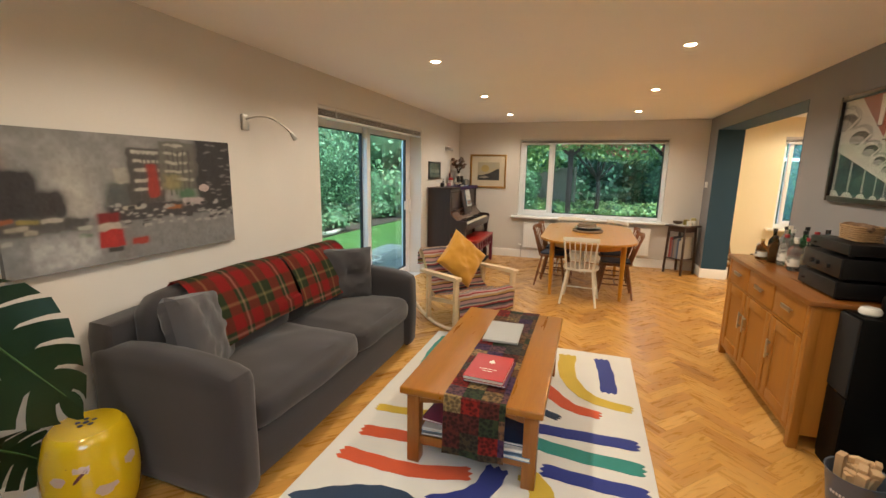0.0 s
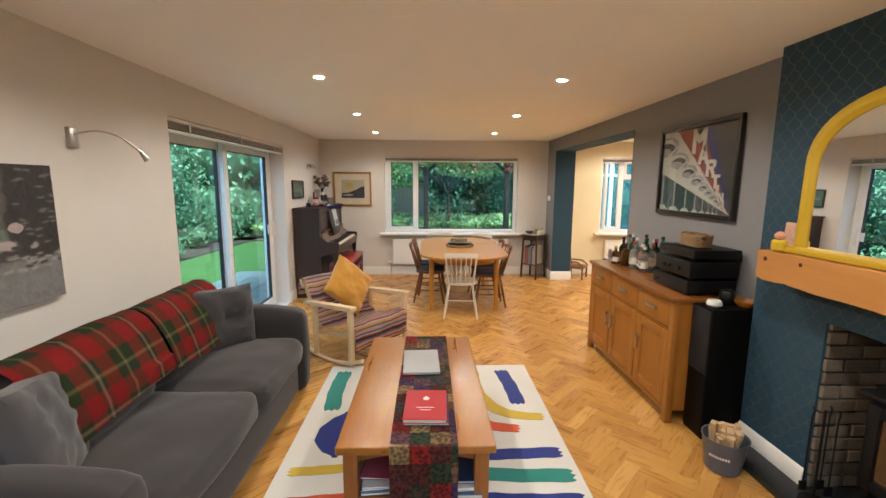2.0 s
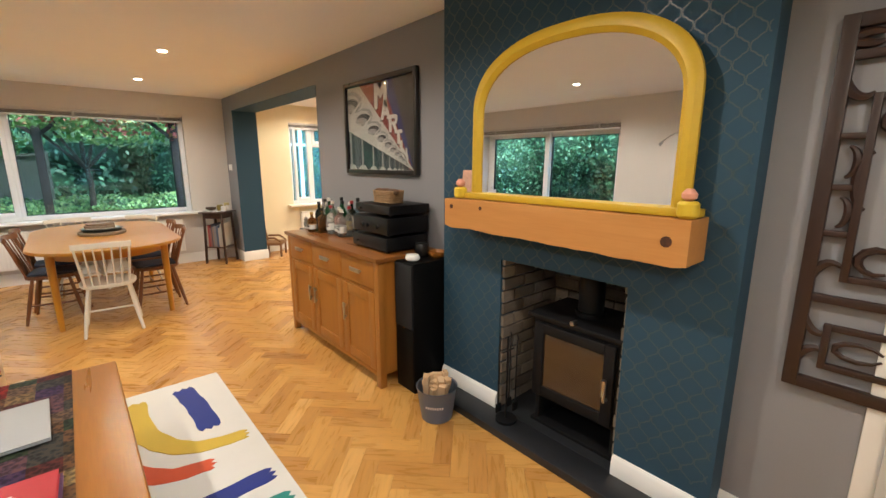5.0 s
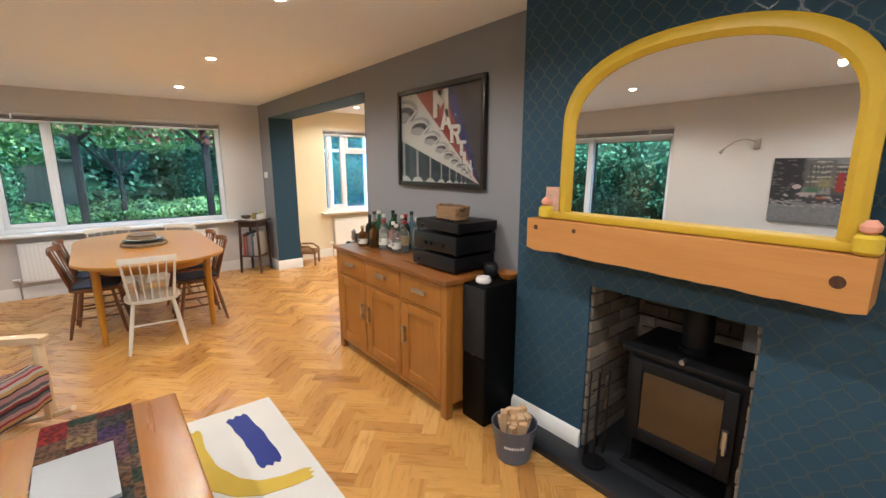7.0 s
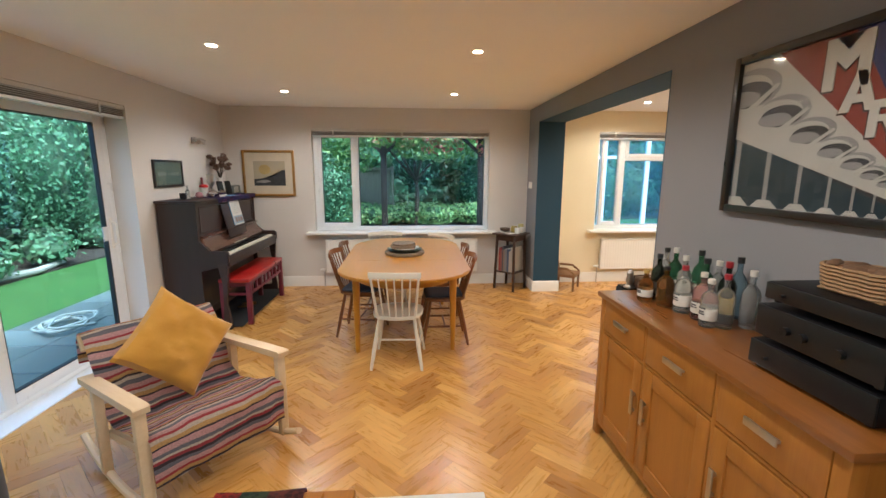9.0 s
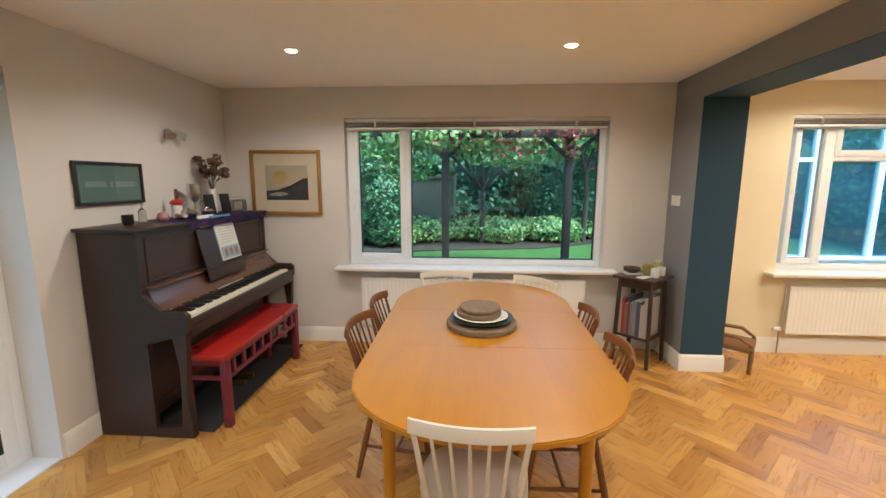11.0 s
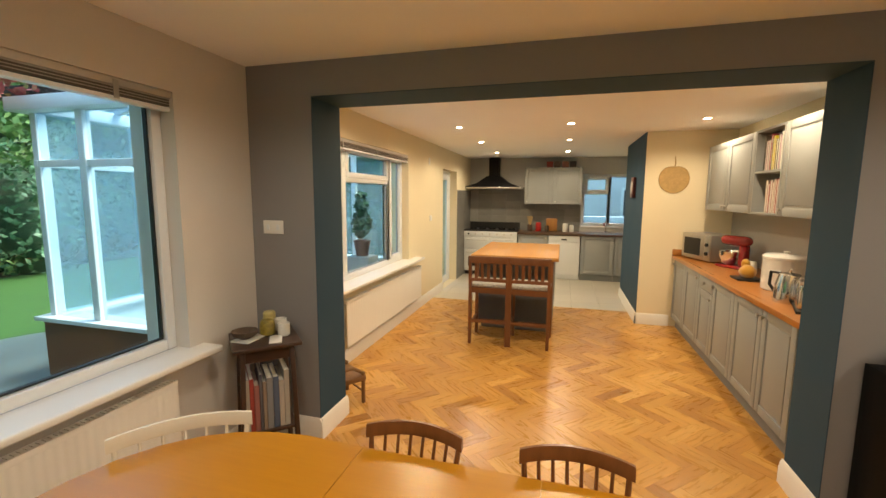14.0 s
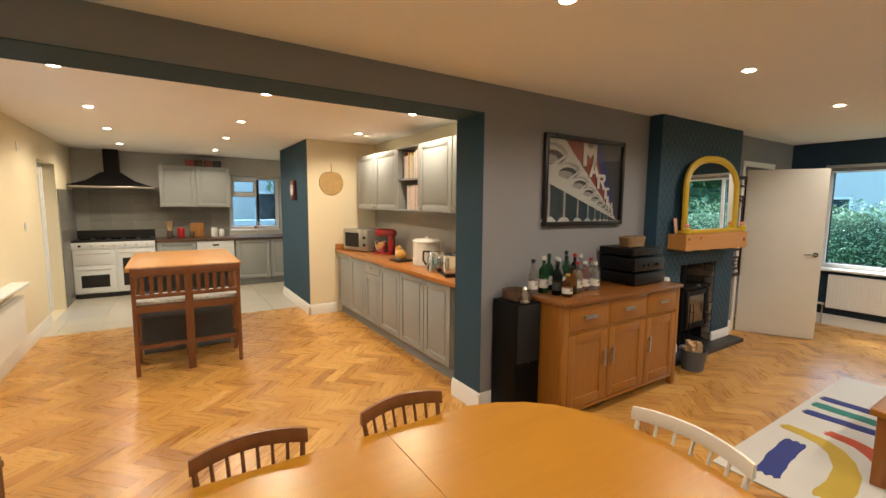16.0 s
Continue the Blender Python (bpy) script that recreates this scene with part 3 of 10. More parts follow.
for a in (HD0 - 0.065, HD1):
    box(bm, EX - 0.016, a, 0, EX - 0.001, a + 0.065, HDH + 0.065, 0.005)
box(bm, EX - 0.0165, HD0 - 0.065, HDH, EX - 0.0015, HD1 + 0.065, HDH + 0.065, 0.005)
box(bm, EX - 0.001, HD1 - 0.02, 0, KX, HD1 + 0.001, HDH)
box(bm, EX - 0.001, HD0 - 0.001, 0, KX, HD0 + 0.02, HDH)
solid("door_1_frame", bm, GLOSSW, "white painted door frame round the hall doorway", "door frame", "structure")
setting("wall_hall", [(3.9, -0.2, -0.2, 4.0, 2.5, H), (KX, 2.4, -0.2, 3.9, 2.5, H), (KX, -0.2, -0.2, 3.9, -0.1, H), (MX, -0.2, H, 4.0, 2.5, H + 0.1)], WHITE, "plain white walls of the hall beyond the door", "wall")

# kitchen garden door
kd = thing("door_garden", "half-open pale garden door beside the kitchen units", "door", "", (DX0, 8.86, 0), 0)
kd["kind"] = "structure"
bm = bmesh.new()
ring(bm, 0, 0.0, DX1 - DX0, DH, 0.06, 0, 0.08)
part("door_frame", bm, UPVC, kd)
bm = bmesh.new()
ring(bm, 0.06, 0.02, DX1 - DX0 - 0.06, DH - 0.06, 0.10, 0.01, 0.06)
part("leaf", bm, UPVC, kd)
bm = bmesh.new()
box(bm, 0.15, 0.03, 0.11, DX1 - DX0 - 0.15, 0.036, DH - 0.15)
part("pane", bm, GLASS, kd, "clear glass pane").visible_shadow = False


def plate(name, label, category, at, turn, w, h, rockers=0):
    """A wall plate standing on a wall; its face looks to local -y."""
    e = thing(name, label, category, "", at, turn)
    bm = bmesh.new()
    box(bm, -w / 2, -0.009, -h / 2, w / 2, 0, h / 2, 0.003)
    part("plate", bm, GLOSSW, e)
    for i in range(rockers):
        bm = bmesh.new()
        u = -w / 2 + w * (i + 0.5) / rockers
        box(bm, u - 0.011, -0.013, -0.018, u + 0.011, -0.008, 0.018, 0.002)
        part("rocker", bm, UPVC, e, "white rocker switch")
    return e


plate("light_switch", "white double light switch on the grey wall", "light switch", (EX, 8.57, 1.40), -90, 0.146, 0.086, 2)
plate("thermostat", "white wall thermostat beside the kitchen window", "thermostat", (6.52, NY, 1.27), 0, 0.10, 0.085, 1)
plate("motion_sensor", "small white alarm sensor high on the kitchen wall", "alarm sensor", (6.45, NY, 2.12), 0, 0.06, 0.10)

# ---- fireplace ----
BRICKM = mat("stained_fire_brick", (0.23, 0.19, 0.145), 0.9, var=0.25, scale=12, bump=0.6, grain=60, isl=0.35, dist=0.006)
setting("wall_fire_recess", [(EX + 0.42, HY0 - 0.05, 0, EX + 0.47, HY1 + 0.05, 1.15), (EX, HY0 - 0.05, HZ + 0.12, EX + 0.42, HY1 + 0.05, HZ + 0.165)], BRICKM, "sooty back wall of the fireplace recess", "wall")
fr_ = setting("wall_fire_cheeks", [(CX + 0.02, HY0 - 0.045, 0.0, EX + 0.42, HY0 - 0.004, HZ + 0.12), (CX + 0.02, HY1 + 0.004, 0.0, EX + 0.42, HY1 + 0.045, HZ + 0.12)], BRICKM, "sooty mortar of the fireplace cheeks", "wall")
rng = random.Random(9)
for k in range(13):
    z = 0.05 + k * 0.072
    for j in range(3):
        x = CX + 0.015 + j * 0.19 - (0.09 if k % 2 else 0)
        x0, x1 = max(CX + 0.012, x), min(EX + 0.42, x + 0.18)
        if x1 - x0 > 0.03:
            for ya, yb in ((HY1 - 0.012 - rng.uniform(0, 0.008), HY1 + 0.006), (HY0 - 0.006, HY0 + 0.012 + rng.uniform(0, 0.008))):
                part("brick", boxes((x0, ya, z, x1, yb, z + 0.062), bev=0.003, seg=1), BRICKM, fr_)
bk_ = bpy.data.objects["wall_fire_recess"]
for k in range(13):
    for j in range(5):
        y = HY0 + 0.02 + j * 0.15 - (0.07 if k % 2 else 0)
        part("brick", boxes((EX + 0.405, max(HY0, y), 0.05 + k * 0.072, EX + 0.422, min(HY1, y + 0.142), 0.112 + k * 0.072), bev=0.003, seg=1), BRICKM, bk_)
SLATE = mat("black_slate", (0.022, 0.024, 0.028), 0.45, var=0.25, scale=5, bump=0.25, grain=50)
bm = boxes((2.33, CY0 - 0.02, 0.0, CX, CY1 + 0.03, 0.045), (CX, HY0, 0.0, EX + 0.42, HY1, 0.045), bev=0.004)
solid("trim_hearth", bm, SLATE, "black slate hearth slab in front of the stove", "hearth", "structure")


# ---- sofa ----
FAB = mat("grey_brown_velour", (0.036, 0.031, 0.033), 0.85, var=0.22, scale=5, bump=0.3, grain=220, sheen=0.22)
FABC = mat("dark_grey_cushion_cloth", (0.058, 0.055, 0.060), 0.85, var=0.15, scale=5, bump=0.3, grain=220, sheen=0.3)


def tartan(name, base, bands, size=0.34):
    """A checked woollen cloth: bands of (centre, width, colour) across both directions."""
    m = bpy.data.materials.new(name)
    m.use_nodes = True
    n, l = m.node_tree.nodes, m.node_tree.links
    b = n["Principled BSDF"]
    tc, sp = n.new("ShaderNodeTexCoord"), n.new("ShaderNodeSeparateXYZ")
    l.new(tc.outputs["Object"], sp.inputs[0])
    outs = []
    for ax in (1, 2):
        mu = n.new("ShaderNodeMath")
        mu.operation = "MULTIPLY_ADD"
        mu.inputs[1].default_value, mu.inputs[2].default_value = 1 / size, 0.37 * ax
        l.new(sp.outputs[ax], mu.inputs[0])
        fr = n.new("ShaderNodeMath")
        fr.operation = "FRACT"
        l.new(mu.outputs[0], fr.inputs[0])
        cr = n.new("ShaderNodeValToRGB")
        cr.color_ramp.interpolation = "LINEAR"
        e = cr.color_ramp.elements
        e[0].position, e[0].color = 0, (*base, 1)
        e[1].position, e[1].color = 1, (*base, 1)
        for c, w, col in bands:
            for p, cc in ((c - w / 2 - 0.03, base), (c - w / 2, col), (c + w / 2, col), (c + w / 2 + 0.03, base)):
                e.new(min(max(p, 0.001), 0.999)).color = (*cc, 1)
        l.new(fr.outputs[0], cr.inputs[0])
        outs.append(cr.outputs[0])
    mx = n.new("ShaderNodeMix")
    mx.data_type = "RGBA"
    mx.inputs[0].default_value = 0.5
    l.new(outs[0], mx.inputs[6])
    l.new(outs[1], mx.inputs[7])
    nz, hs = n.new("ShaderNodeTexNoise"), n.new("ShaderNodeHueSaturation")
    nz.inputs["Scale"].default_value = 260
    mr = n.new("ShaderNodeMapRange")
    mr.inputs[3].default_value, mr.inputs[4].default_value = 0.6, 1.4
    l.new(tc.outputs["Object"], nz.inputs["Vector"])
    l.new(nz.outputs[0], mr.inputs[0])
    l.new(mr.outputs[0], hs.inputs["Value"])
    l.new(mx.outputs[2], hs.inputs["Color"])
    l.new(hs.outputs[0], b.inputs["Base Color"])
    b.inputs["Roughness"].default_value = 0.9
    bp = n.new("ShaderNodeBump")
    bp.inputs["Strength"].default_value, bp.inputs["Distance"].default_value = 0.4, 0.003
    l.new(nz.outputs[0], bp.inputs["Height"])
    l.new(bp.outputs[0], b.inputs["Normal"])
    return m


TARTAN = tartan("red_tartan_wool", (0.022, 0.040, 0.012), [(0.20, 0.20, (0.30, 0.006, 0.008)), (0.40, 0.012, (0.36, 0.22, 0.15)), (0.60, 0.20, (0.30, 0.006, 0.008)), (0.88, 0.012, (0.22, 0.20, 0.08))], 0.36)


def soft_box(bm, x0, y0, z0, x1, y1, z1, r, puff=0.02, n=10, seed=0, m=None):
    """A padded block: rounded edges, bulging faces, a few wrinkles."""
    c = Vector(((x0 + x1) / 2, (y0 + y1) / 2, (z0 + z1) / 2))
    h = Vector(((x1 - x0) / 2, (y1 - y0) / 2, (z1 - z0) / 2))
    t = bmesh.new()
    bmesh.ops.create_cube(t, size=2)
    bmesh.ops.subdivide_edges(t, edges=t.edges[:], cuts=n, use_grid_fill=True)
    made = {}
    for v in t.verts:
        p = v.co.copy()
        q = Vector([max(-1, min(1, p[i])) * h[i] for i in range(3)])
        inner = Vector([max(-(h[i] - r), min(h[i] - r, q[i])) for i in range(3)])
        d = q - inner
        if d.length > 1e-6:
            q = inner + d.normalized() * min(r, max(abs(k) for k in d))
        bulge = (1 - p.x ** 2) * (1 - p.y ** 2) + (1 - p.y ** 2) * (1 - p.z ** 2) + (1 - p.x ** 2) * (1 - p.z ** 2)
        w = noise.noise(q * 5 + Vector((seed * 3.1, 0, 0))) * 0.35 + noise.noise(q * 14 + Vector((seed, 5, 0))) * 0.14
        nrm = Vector([p[i] ** 5 for i in range(3)])
        if nrm.length:
            q += nrm.normalized() * (puff * min(bulge, 1) + puff * w)
        q += c
        made[v] = bm.verts.new(m @ q if m is not None else q)
    for f in t.faces:
        bm.faces.new([made[v] for v in f.verts]).smooth = True
    t.free()


sofa = thing("sofa", "large grey-brown velour two-seat sofa against the wall", "sofa")
bm = bmesh.new()
soft_box(bm, -1.36, 2.40, 0.03, -0.50, 4.20, 0.30, 0.03, 0.004, 6, 1)
part("base", bm, FAB, sofa)
for i, (a, b) in enumerate(((2.258, 2.43), (4.20, 4.36))):
    bm = bmesh.new()
    soft_box(bm, -1.36, a, 0.02, -0.455, b, 0.66, 0.055, 0.012, 10, 2 + i)
    for v in bm.verts:
        if v.co.z > 0.4:
            v.co.z += 0.035 * (1 - ((v.co.x + 0.9) / 0.45) ** 2)
    part("armrest", bm, FAB, sofa)
bm = bmesh.new()
soft_box(bm, -1.40, 2.29, 0.03, -1.20, 4.33, 0.80, 0.05, 0.01, 8, 4)
part("back_frame", bm, FAB, sofa)
for i, (a, b) in enumerate(((2.435, 3.375), (3.38, 4.195))):
    bm = bmesh.new()
    soft_box(bm, -1.12, a, 0.29, -0.46, b, 0.475, 0.06, 0.035, 14, 6 + i)
    part("seat_cushion", bm, FAB, sofa)
    bm = bmesh.new()
    m = Matrix.Translation((-1.14, (a + b) / 2, 0.665)) @ Matrix.Rotation(radians(-14), 4, "Y")
    soft_box(bm, -0.11, -(b - a) / 2, -0.24, 0.11, (b - a) / 2, 0.23, 0.09, 0.035, 14, 9 + i, m)
    part("back_cushion", bm, FAB, sofa)
for x, y in ((-1.3, 2.35), (-0.53, 2.35), (-1.3, 4.3), (-0.53, 4.3)):
    bm = bmesh.new()
    cyl(bm, (x, y, 0), (x, y, 0.04), 0.02, 0.026)
    part("foot", bm, wood("dark_foot_wood", (0.06, 0.03, 0.015), (0.03, 0.015, 0.01), 0.4, 2), sofa, "dark turned wooden foot")
for i, (a, b) in enumerate(((2.60, 3.37), (3.39, 4.10))):
    bm = bmesh.new()
    # a folded rug hanging over the top of the back cushion
    prof = [(-1.265, 0.86), (-1.235, 0.895), (-1.17, 0.895), (-1.115, 0.862), (-1.058, 0.79), (-1.024, 0.72), (-0.998, 0.65), (-0.978, 0.59), (-0.966, 0.54 if i else 0.515)]
    rows = []
    n = 16
    for k in range(n + 1):
        y = a + (b - a) * k / n
        rows.append([bm.verts.new((x + 0.055 + 0.012 * noise.noise(Vector((y * 5, z * 5, i))), y, z + 0.045 + 0.015 * noise.noise(Vector((y * 4, z * 2, 7 + i))) - (0.05 * (k / n) if j > 6 else 0) * (1 - 2 * i) * -1)) for j, (x, z) in enumerate(prof)])
    for r0, r1 in zip(rows, rows[1:]):
        for j in range(len(prof) - 1):
            bm.faces.new((r0[j], r1[j], r1[j + 1], r0[j + 1]))
    bmesh.ops.solidify(bm, geom=bm.faces[:], thickness=0.009)
    tagged(solid("tartan_throw", bm, TARTAN, "red and green tartan wool throw over the sofa back", "throw"), group="sofa throws")


def scatter(label, at, rot, w, h, t, material, seed):
    bm = bmesh.new()
    cushion(bm, w, h, t, pose(*at, *rot), 22, 0.42, seed)
    for f in bm.faces:
        f.smooth = True
    return solid("cushion", bm, material, label, "cushion")


scatter("plump grey cushion propped in the near sofa corner", (-0.99, 2.60, 0.675), (13, -8, -66), 0.50, 0.47, 0.19, FABC, 1)
scatter("plump dark grey cushion propped in the far sofa corner", (-0.97, 3.99, 0.685), (-10, 4, 55), 0.52, 0.45, 0.19, mat("charcoal_cushion_cloth", (0.034, 0.032, 0.036), 0.85, var=0.15, scale=5, bump=0.3, grain=220, sheen=0.2), 2)

# ---- rug ----
RUG = mat("cream_wool_rug", (0.70, 0.68, 0.62), 0.95, var=0.04, scale=6, bump=0.5, grain=300, sheen=0.2)
rug = thing("rug", "cream wool rug with bold coloured brush strokes", "rug")
bm = bmesh.new()
box(bm, -0.36, 2.28, 0.0, 1.365, 4.70, 0.012, 0.005)
part("rug_body", bm, RUG, rug)


def stroke(pts, w, col, name, jag=0.03):
    """A painted brush stroke woven into the rug, with ragged ends."""
    m = mat("rug_" + name, col, 0.95, var=0.1, scale=9, bump=0.5, grain=300, sheen=0.2)
    P = [Vector((*p, 0)) for p in pts]
    ws = w if isinstance(w, tuple) else (w, w)
    L, R = [], []
    dense = []
    for i in range(len(P) - 1):
        for k in range(5):
            t = k / 5
            p0, p1, p2, p3 = P[max(i - 1, 0)], P[i], P[i + 1], P[min(i + 2, len(P) - 1)]
            dense.append(0.5 * ((2 * p1) + (p2 - p0) * t + (2 * p0 - 5 * p1 + 4 * p2 - p3) * t * t + (3 * p1 - p0 - 3 * p2 + p3) * t ** 3))
    dense.append(P[-1])
    for i, p in enumerate(dense):
        d = (dense[min(i + 1, len(dense) - 1)] - dense[max(i - 1, 0)]).normalized()
        nn = Vector((-d.y, d.x, 0))
        ww = (ws[0] + (ws[1] - ws[0]) * i / (len(dense) - 1)) / 2
        L.append(p + nn * ww * (1 + 0.06 * math.sin(i * 1.7)))
        R.append(p - nn * ww * (1 + 0.06 * math.cos(i * 2.1)))
    d0, d1 = (dense[1] - dense[0]).normalized(), (dense[-1] - dense[-2]).normalized()
    ends0 = [R[0].lerp(L[0], f) - d0 * jag * k for f, k in ((0.2, 0.9), (0.35, 0.1), (0.55, 1.0), (0.75, 0.2), (0.9, 0.8))]
    ends1 = [L[-1].lerp(R[-1], f) + d1 * jag * k for f, k in ((0.15, 0.8), (0.35, 0.1), (0.5, 1.0), (0.7, 0.15), (0.9, 0.7))]
    bm = bmesh.new()
    prism(bm, [(p.x, p.y) for p in L + ends1 + R[::-1] + ends0], 2, 0.010, 0.0145)
    bmesh.ops.triangulate(bm, faces=[f for f in bm.faces if len(f.verts) > 4])
    part("stroke", bm, m, rug, name.replace("_", " ") + " woven stroke")


RB, RY, RR, RT, RN = (0.013, 0.028, 0.22), (0.62, 0.43, 0.035), (0.62, 0.085, 0.02), (0.02, 0.24, 0.20), (0.012, 0.035, 0.08)
stroke([(1.13, 4.56), (1.16, 4.3), (1.17, 4.02)], 0.115, RB, "blue")
stroke([(0.86, 4.55), (0.87, 4.22), (0.96, 3.98), (1.09, 3.86), (1.29, 3.82)], (0.14, 0.09), RY, "yellow")
stroke([(0.66, 4.02), (0.79, 3.85), (0.92, 3.72), (1.09, 3.68)], (0.13, 0.09), RR, "orange_red")
stroke([(0.70, 3.62), (0.84, 3.56)], 0.07, RN, "black")
stroke([(0.74, 3.40), (1.03, 3.41), (1.29, 3.42)], 0.10, RB, "deep_blue")
stroke([(0.70, 3.26), (0.95, 3.22), (1.30, 3.21)], 0.11, RT, "teal")
stroke([(0.82, 3.035), (1.05, 3.02), (1.30, 3.02)], 0.10, RB, "dark_blue")
stroke([(0.74, 2.96), (0.82, 2.86), (0.84, 2.66), (0.80, 2.45)], 0.12, RY, "mustard")
stroke([(-0.225, 4.56), (-0.23, 4.25), (-0.20, 3.96)], 0.12, RT, "light_teal")
stroke([(-0.02, 3.86), (-0.13, 3.72), (-0.13, 3.57), (-0.02, 3.47)], 0.17, RB, "bright_blue")
stroke([(-0.27, 3.275), (-0.08, 3.29), (0.10, 3.32)], 0.075, RY, "pale_yellow")
stroke([(-0.24, 3.02), (-0.05, 3.04), (0.16, 3.06)], 0.10, RR, "orange")
stroke([(-0.25, 2.80), (-0.03, 2.79), (0.20, 2.80), (0.44, 2.87)], 0.10, RR, "red")
stroke([(0.33, 2.62), (0.46, 2.69), (0.55, 2.80), (0.58, 2.95)], (0.10, 0.12), RB, "cobalt")
stroke([(-0.28, 2.40), (-0.12, 2.50), (0.02, 2.56), (0.16, 2.58), (0.30, 2.52), (0.36, 2.40)], 0.13, RN, "navy")

# ---- coffee table ----
CT = wood("orange_oak_table", (0.38, 0.150, 0.010), (0.24, 0.082, 0.006), 0.30, 1, 0.12)
CTL = wood("oak_table_leg", (0.34, 0.125, 0.022), (0.21, 0.065, 0.011), 0.4, 2, 0.1)
ct = thing("coffee_table", "long orange oak coffee table with a lower shelf", "coffee table", "", (0.445, 3.52, 0.013))
bm = bmesh.new()
box(bm, -0.365, -0.70, 0.405, 0.365, 0.70, 0.445, 0.008, 3)
part("tabletop", bm, CT, ct)
for sx in (-1, 1):
    for sy in (-1, 1):
        bm = bmesh.new()
        box(bm, sx * 0.305 - 0.034, sy * 0.63 - 0.034, 0, sx * 0.305 + 0.034, sy * 0.63 + 0.034, 0.405, 0.006)
        part("leg", bm, CTL, ct)
    part("side_rail", boxes((sx * 0.30 - 0.012, -0.60, 0.325, sx * 0.30 + 0.012, 0.60, 0.405), (sx * 0.30 - 0.012, -0.60, 0.10, sx * 0.30 + 0.012, 0.60, 0.15), bev=0.003), CT, ct)
    bm = bmesh.new()
    prism(bm, [(-0.272, 0.405), (-0.272, 0.34), (-0.15, 0.362), (0, 0.37), (0.15, 0.362), (0.272, 0.34), (0.272, 0.405)], 1, sx * 0.63 - 0.011, sx * 0.63 + 0.011)
    box(bm, -0.272, sx * 0.63 - 0.011, 0.10, 0.272, sx * 0.63 + 0.011, 0.15, 0.003)
    part("end_rail", bm, CTL, ct)
part("shelf", boxes((-0.29, -0.62, 0.135, 0.29, 0.62, 0.152), bev=0.003), CT, ct)


def patchwork(name, cell, cols, rough=0.85):
    """A patchwork textile: small printed squares of different colours."""
    m = bpy.data.materials.new(name)
    m.use_nodes = True
    n, l = m.node_tree.nodes, m.node_tree.links
    b = n["Principled BSDF"]
    uv, sn, wn2, cr = n.new("ShaderNodeUVMap"), n.new("ShaderNodeVectorMath"), n.new("ShaderNodeTexWhiteNoise"), n.new("ShaderNodeValToRGB")
    sn.operation = "SNAP"
    sn.inputs[1].default_value = (cell, cell, cell)
    l.new(uv.outputs[0], sn.inputs[0])
    l.new(sn.outputs[0], wn2.inputs["Vector"])
    cr.color_ramp.interpolation = "CONSTANT"
    e = cr.color_ramp.elements
    e[0].color = (*cols[0], 1)
    e[1].position, e[1].color = 1 / len(cols), (*cols[1], 1)
    for i, c in enumerate(cols[2:]):
        e.new((i + 2) / len(cols)).color = (*c, 1)
    l.new(wn2.outputs["Value"], cr.inputs[0])
    vo = n.new("ShaderNodeTexVoronoi")
    vo.inputs["Scale"].default_value = 55
    l.new(uv.outputs[0], vo.inputs["Vector"])
    cr2 = n.new("ShaderNodeValToRGB")
    cr2.color_ramp.interpolation = "CONSTANT"
    f = cr2.color_ramp.elements
    f[0].color, f[1].position, f[1].color = (0.15, 0.12, 0.08, 1), 0.42, (0.5, 0.5, 0.5, 1)
    f.new(0.62).color = (1.0, 0.85, 0.55, 1)
    l.new(vo.outputs["Distance"], cr2.inputs[0])
    mx = n.new("ShaderNodeMix")
    mx.data_type, mx.blend_type = "RGBA", "OVERLAY"
    mx.inputs[0].default_value = 0.6
    l.new(cr.outputs[0], mx.inputs[6])
    l.new(cr2.outputs[0], mx.inputs[7])
    l.new(mx.outputs[2], b.inputs["Base Color"])
    b.inputs["Roughness"].default_value = rough
    bp = n.new("ShaderNodeBump")
    bp.inputs["Strength"].default_value, bp.inputs["Distance"].default_value = 0.4, 0.002
    l.new(vo.outputs["Distance"], bp.inputs["Height"])
    l.new(bp.outputs[0], b.inputs["Normal"])
    return m


PATCH = patchwork("patchwork_runner", 0.095, [(0.05, 0.04, 0.03), (0.22, 0.15, 0.08), (0.09, 0.02, 0.02), (0.06, 0.03, 0.10), (0.30, 0.22, 0.11), (0.03, 0.05, 0.03), (0.13, 0.07, 0.04), (0.22, 0.015, 0.015), (0.05, 0.05, 0.05), (0.16, 0.10, 0.07), (0.12, 0.06, 0.09)])


def strip(prof, x0, x1, thick, nx=6, wob=0.004, taper=0.0):
    """A cloth strip that follows a (y, z) profile, with UV in metres."""
    bm = bmesh.new()
    uvl = bm.loops.layers.uv.new("UVMap")
    s, acc = 0.0, [0.0]
    for a, b in zip(prof, prof[1:]):
        s += math.hypot(b[0] - a[0], b[1] - a[1])
        acc.append(s)
    grid = []
    for j, (y, z) in enumerate(prof):
        rowv = []
        for i in range(nx + 1):
            x = x0 + (x1 - x0) * i / nx
            rowv.append((bm.verts.new((x, y + wob * noise.noise(Vector((x * 9, y * 3, z * 6))) * 3, z + wob * abs(noise.noise(Vector((x * 12, y * 5, 2)))))), x, acc[j]))
        grid.append(rowv)
    for a, b in zip(grid, grid[1:]):
        for i in range(nx):
            f = bm.faces.new((a[i][0], a[i + 1][0], b[i + 1][0], b[i][0]))
            for lp, q in zip(f.loops, (a[i], a[i + 1], b[i + 1], b[i])):
                lp[uvl].uv = (q[1] + 5, q[2] + 5)
    bmesh.ops.solidify(bm, geom=bm.faces[:], thickness=thick)
    return bm


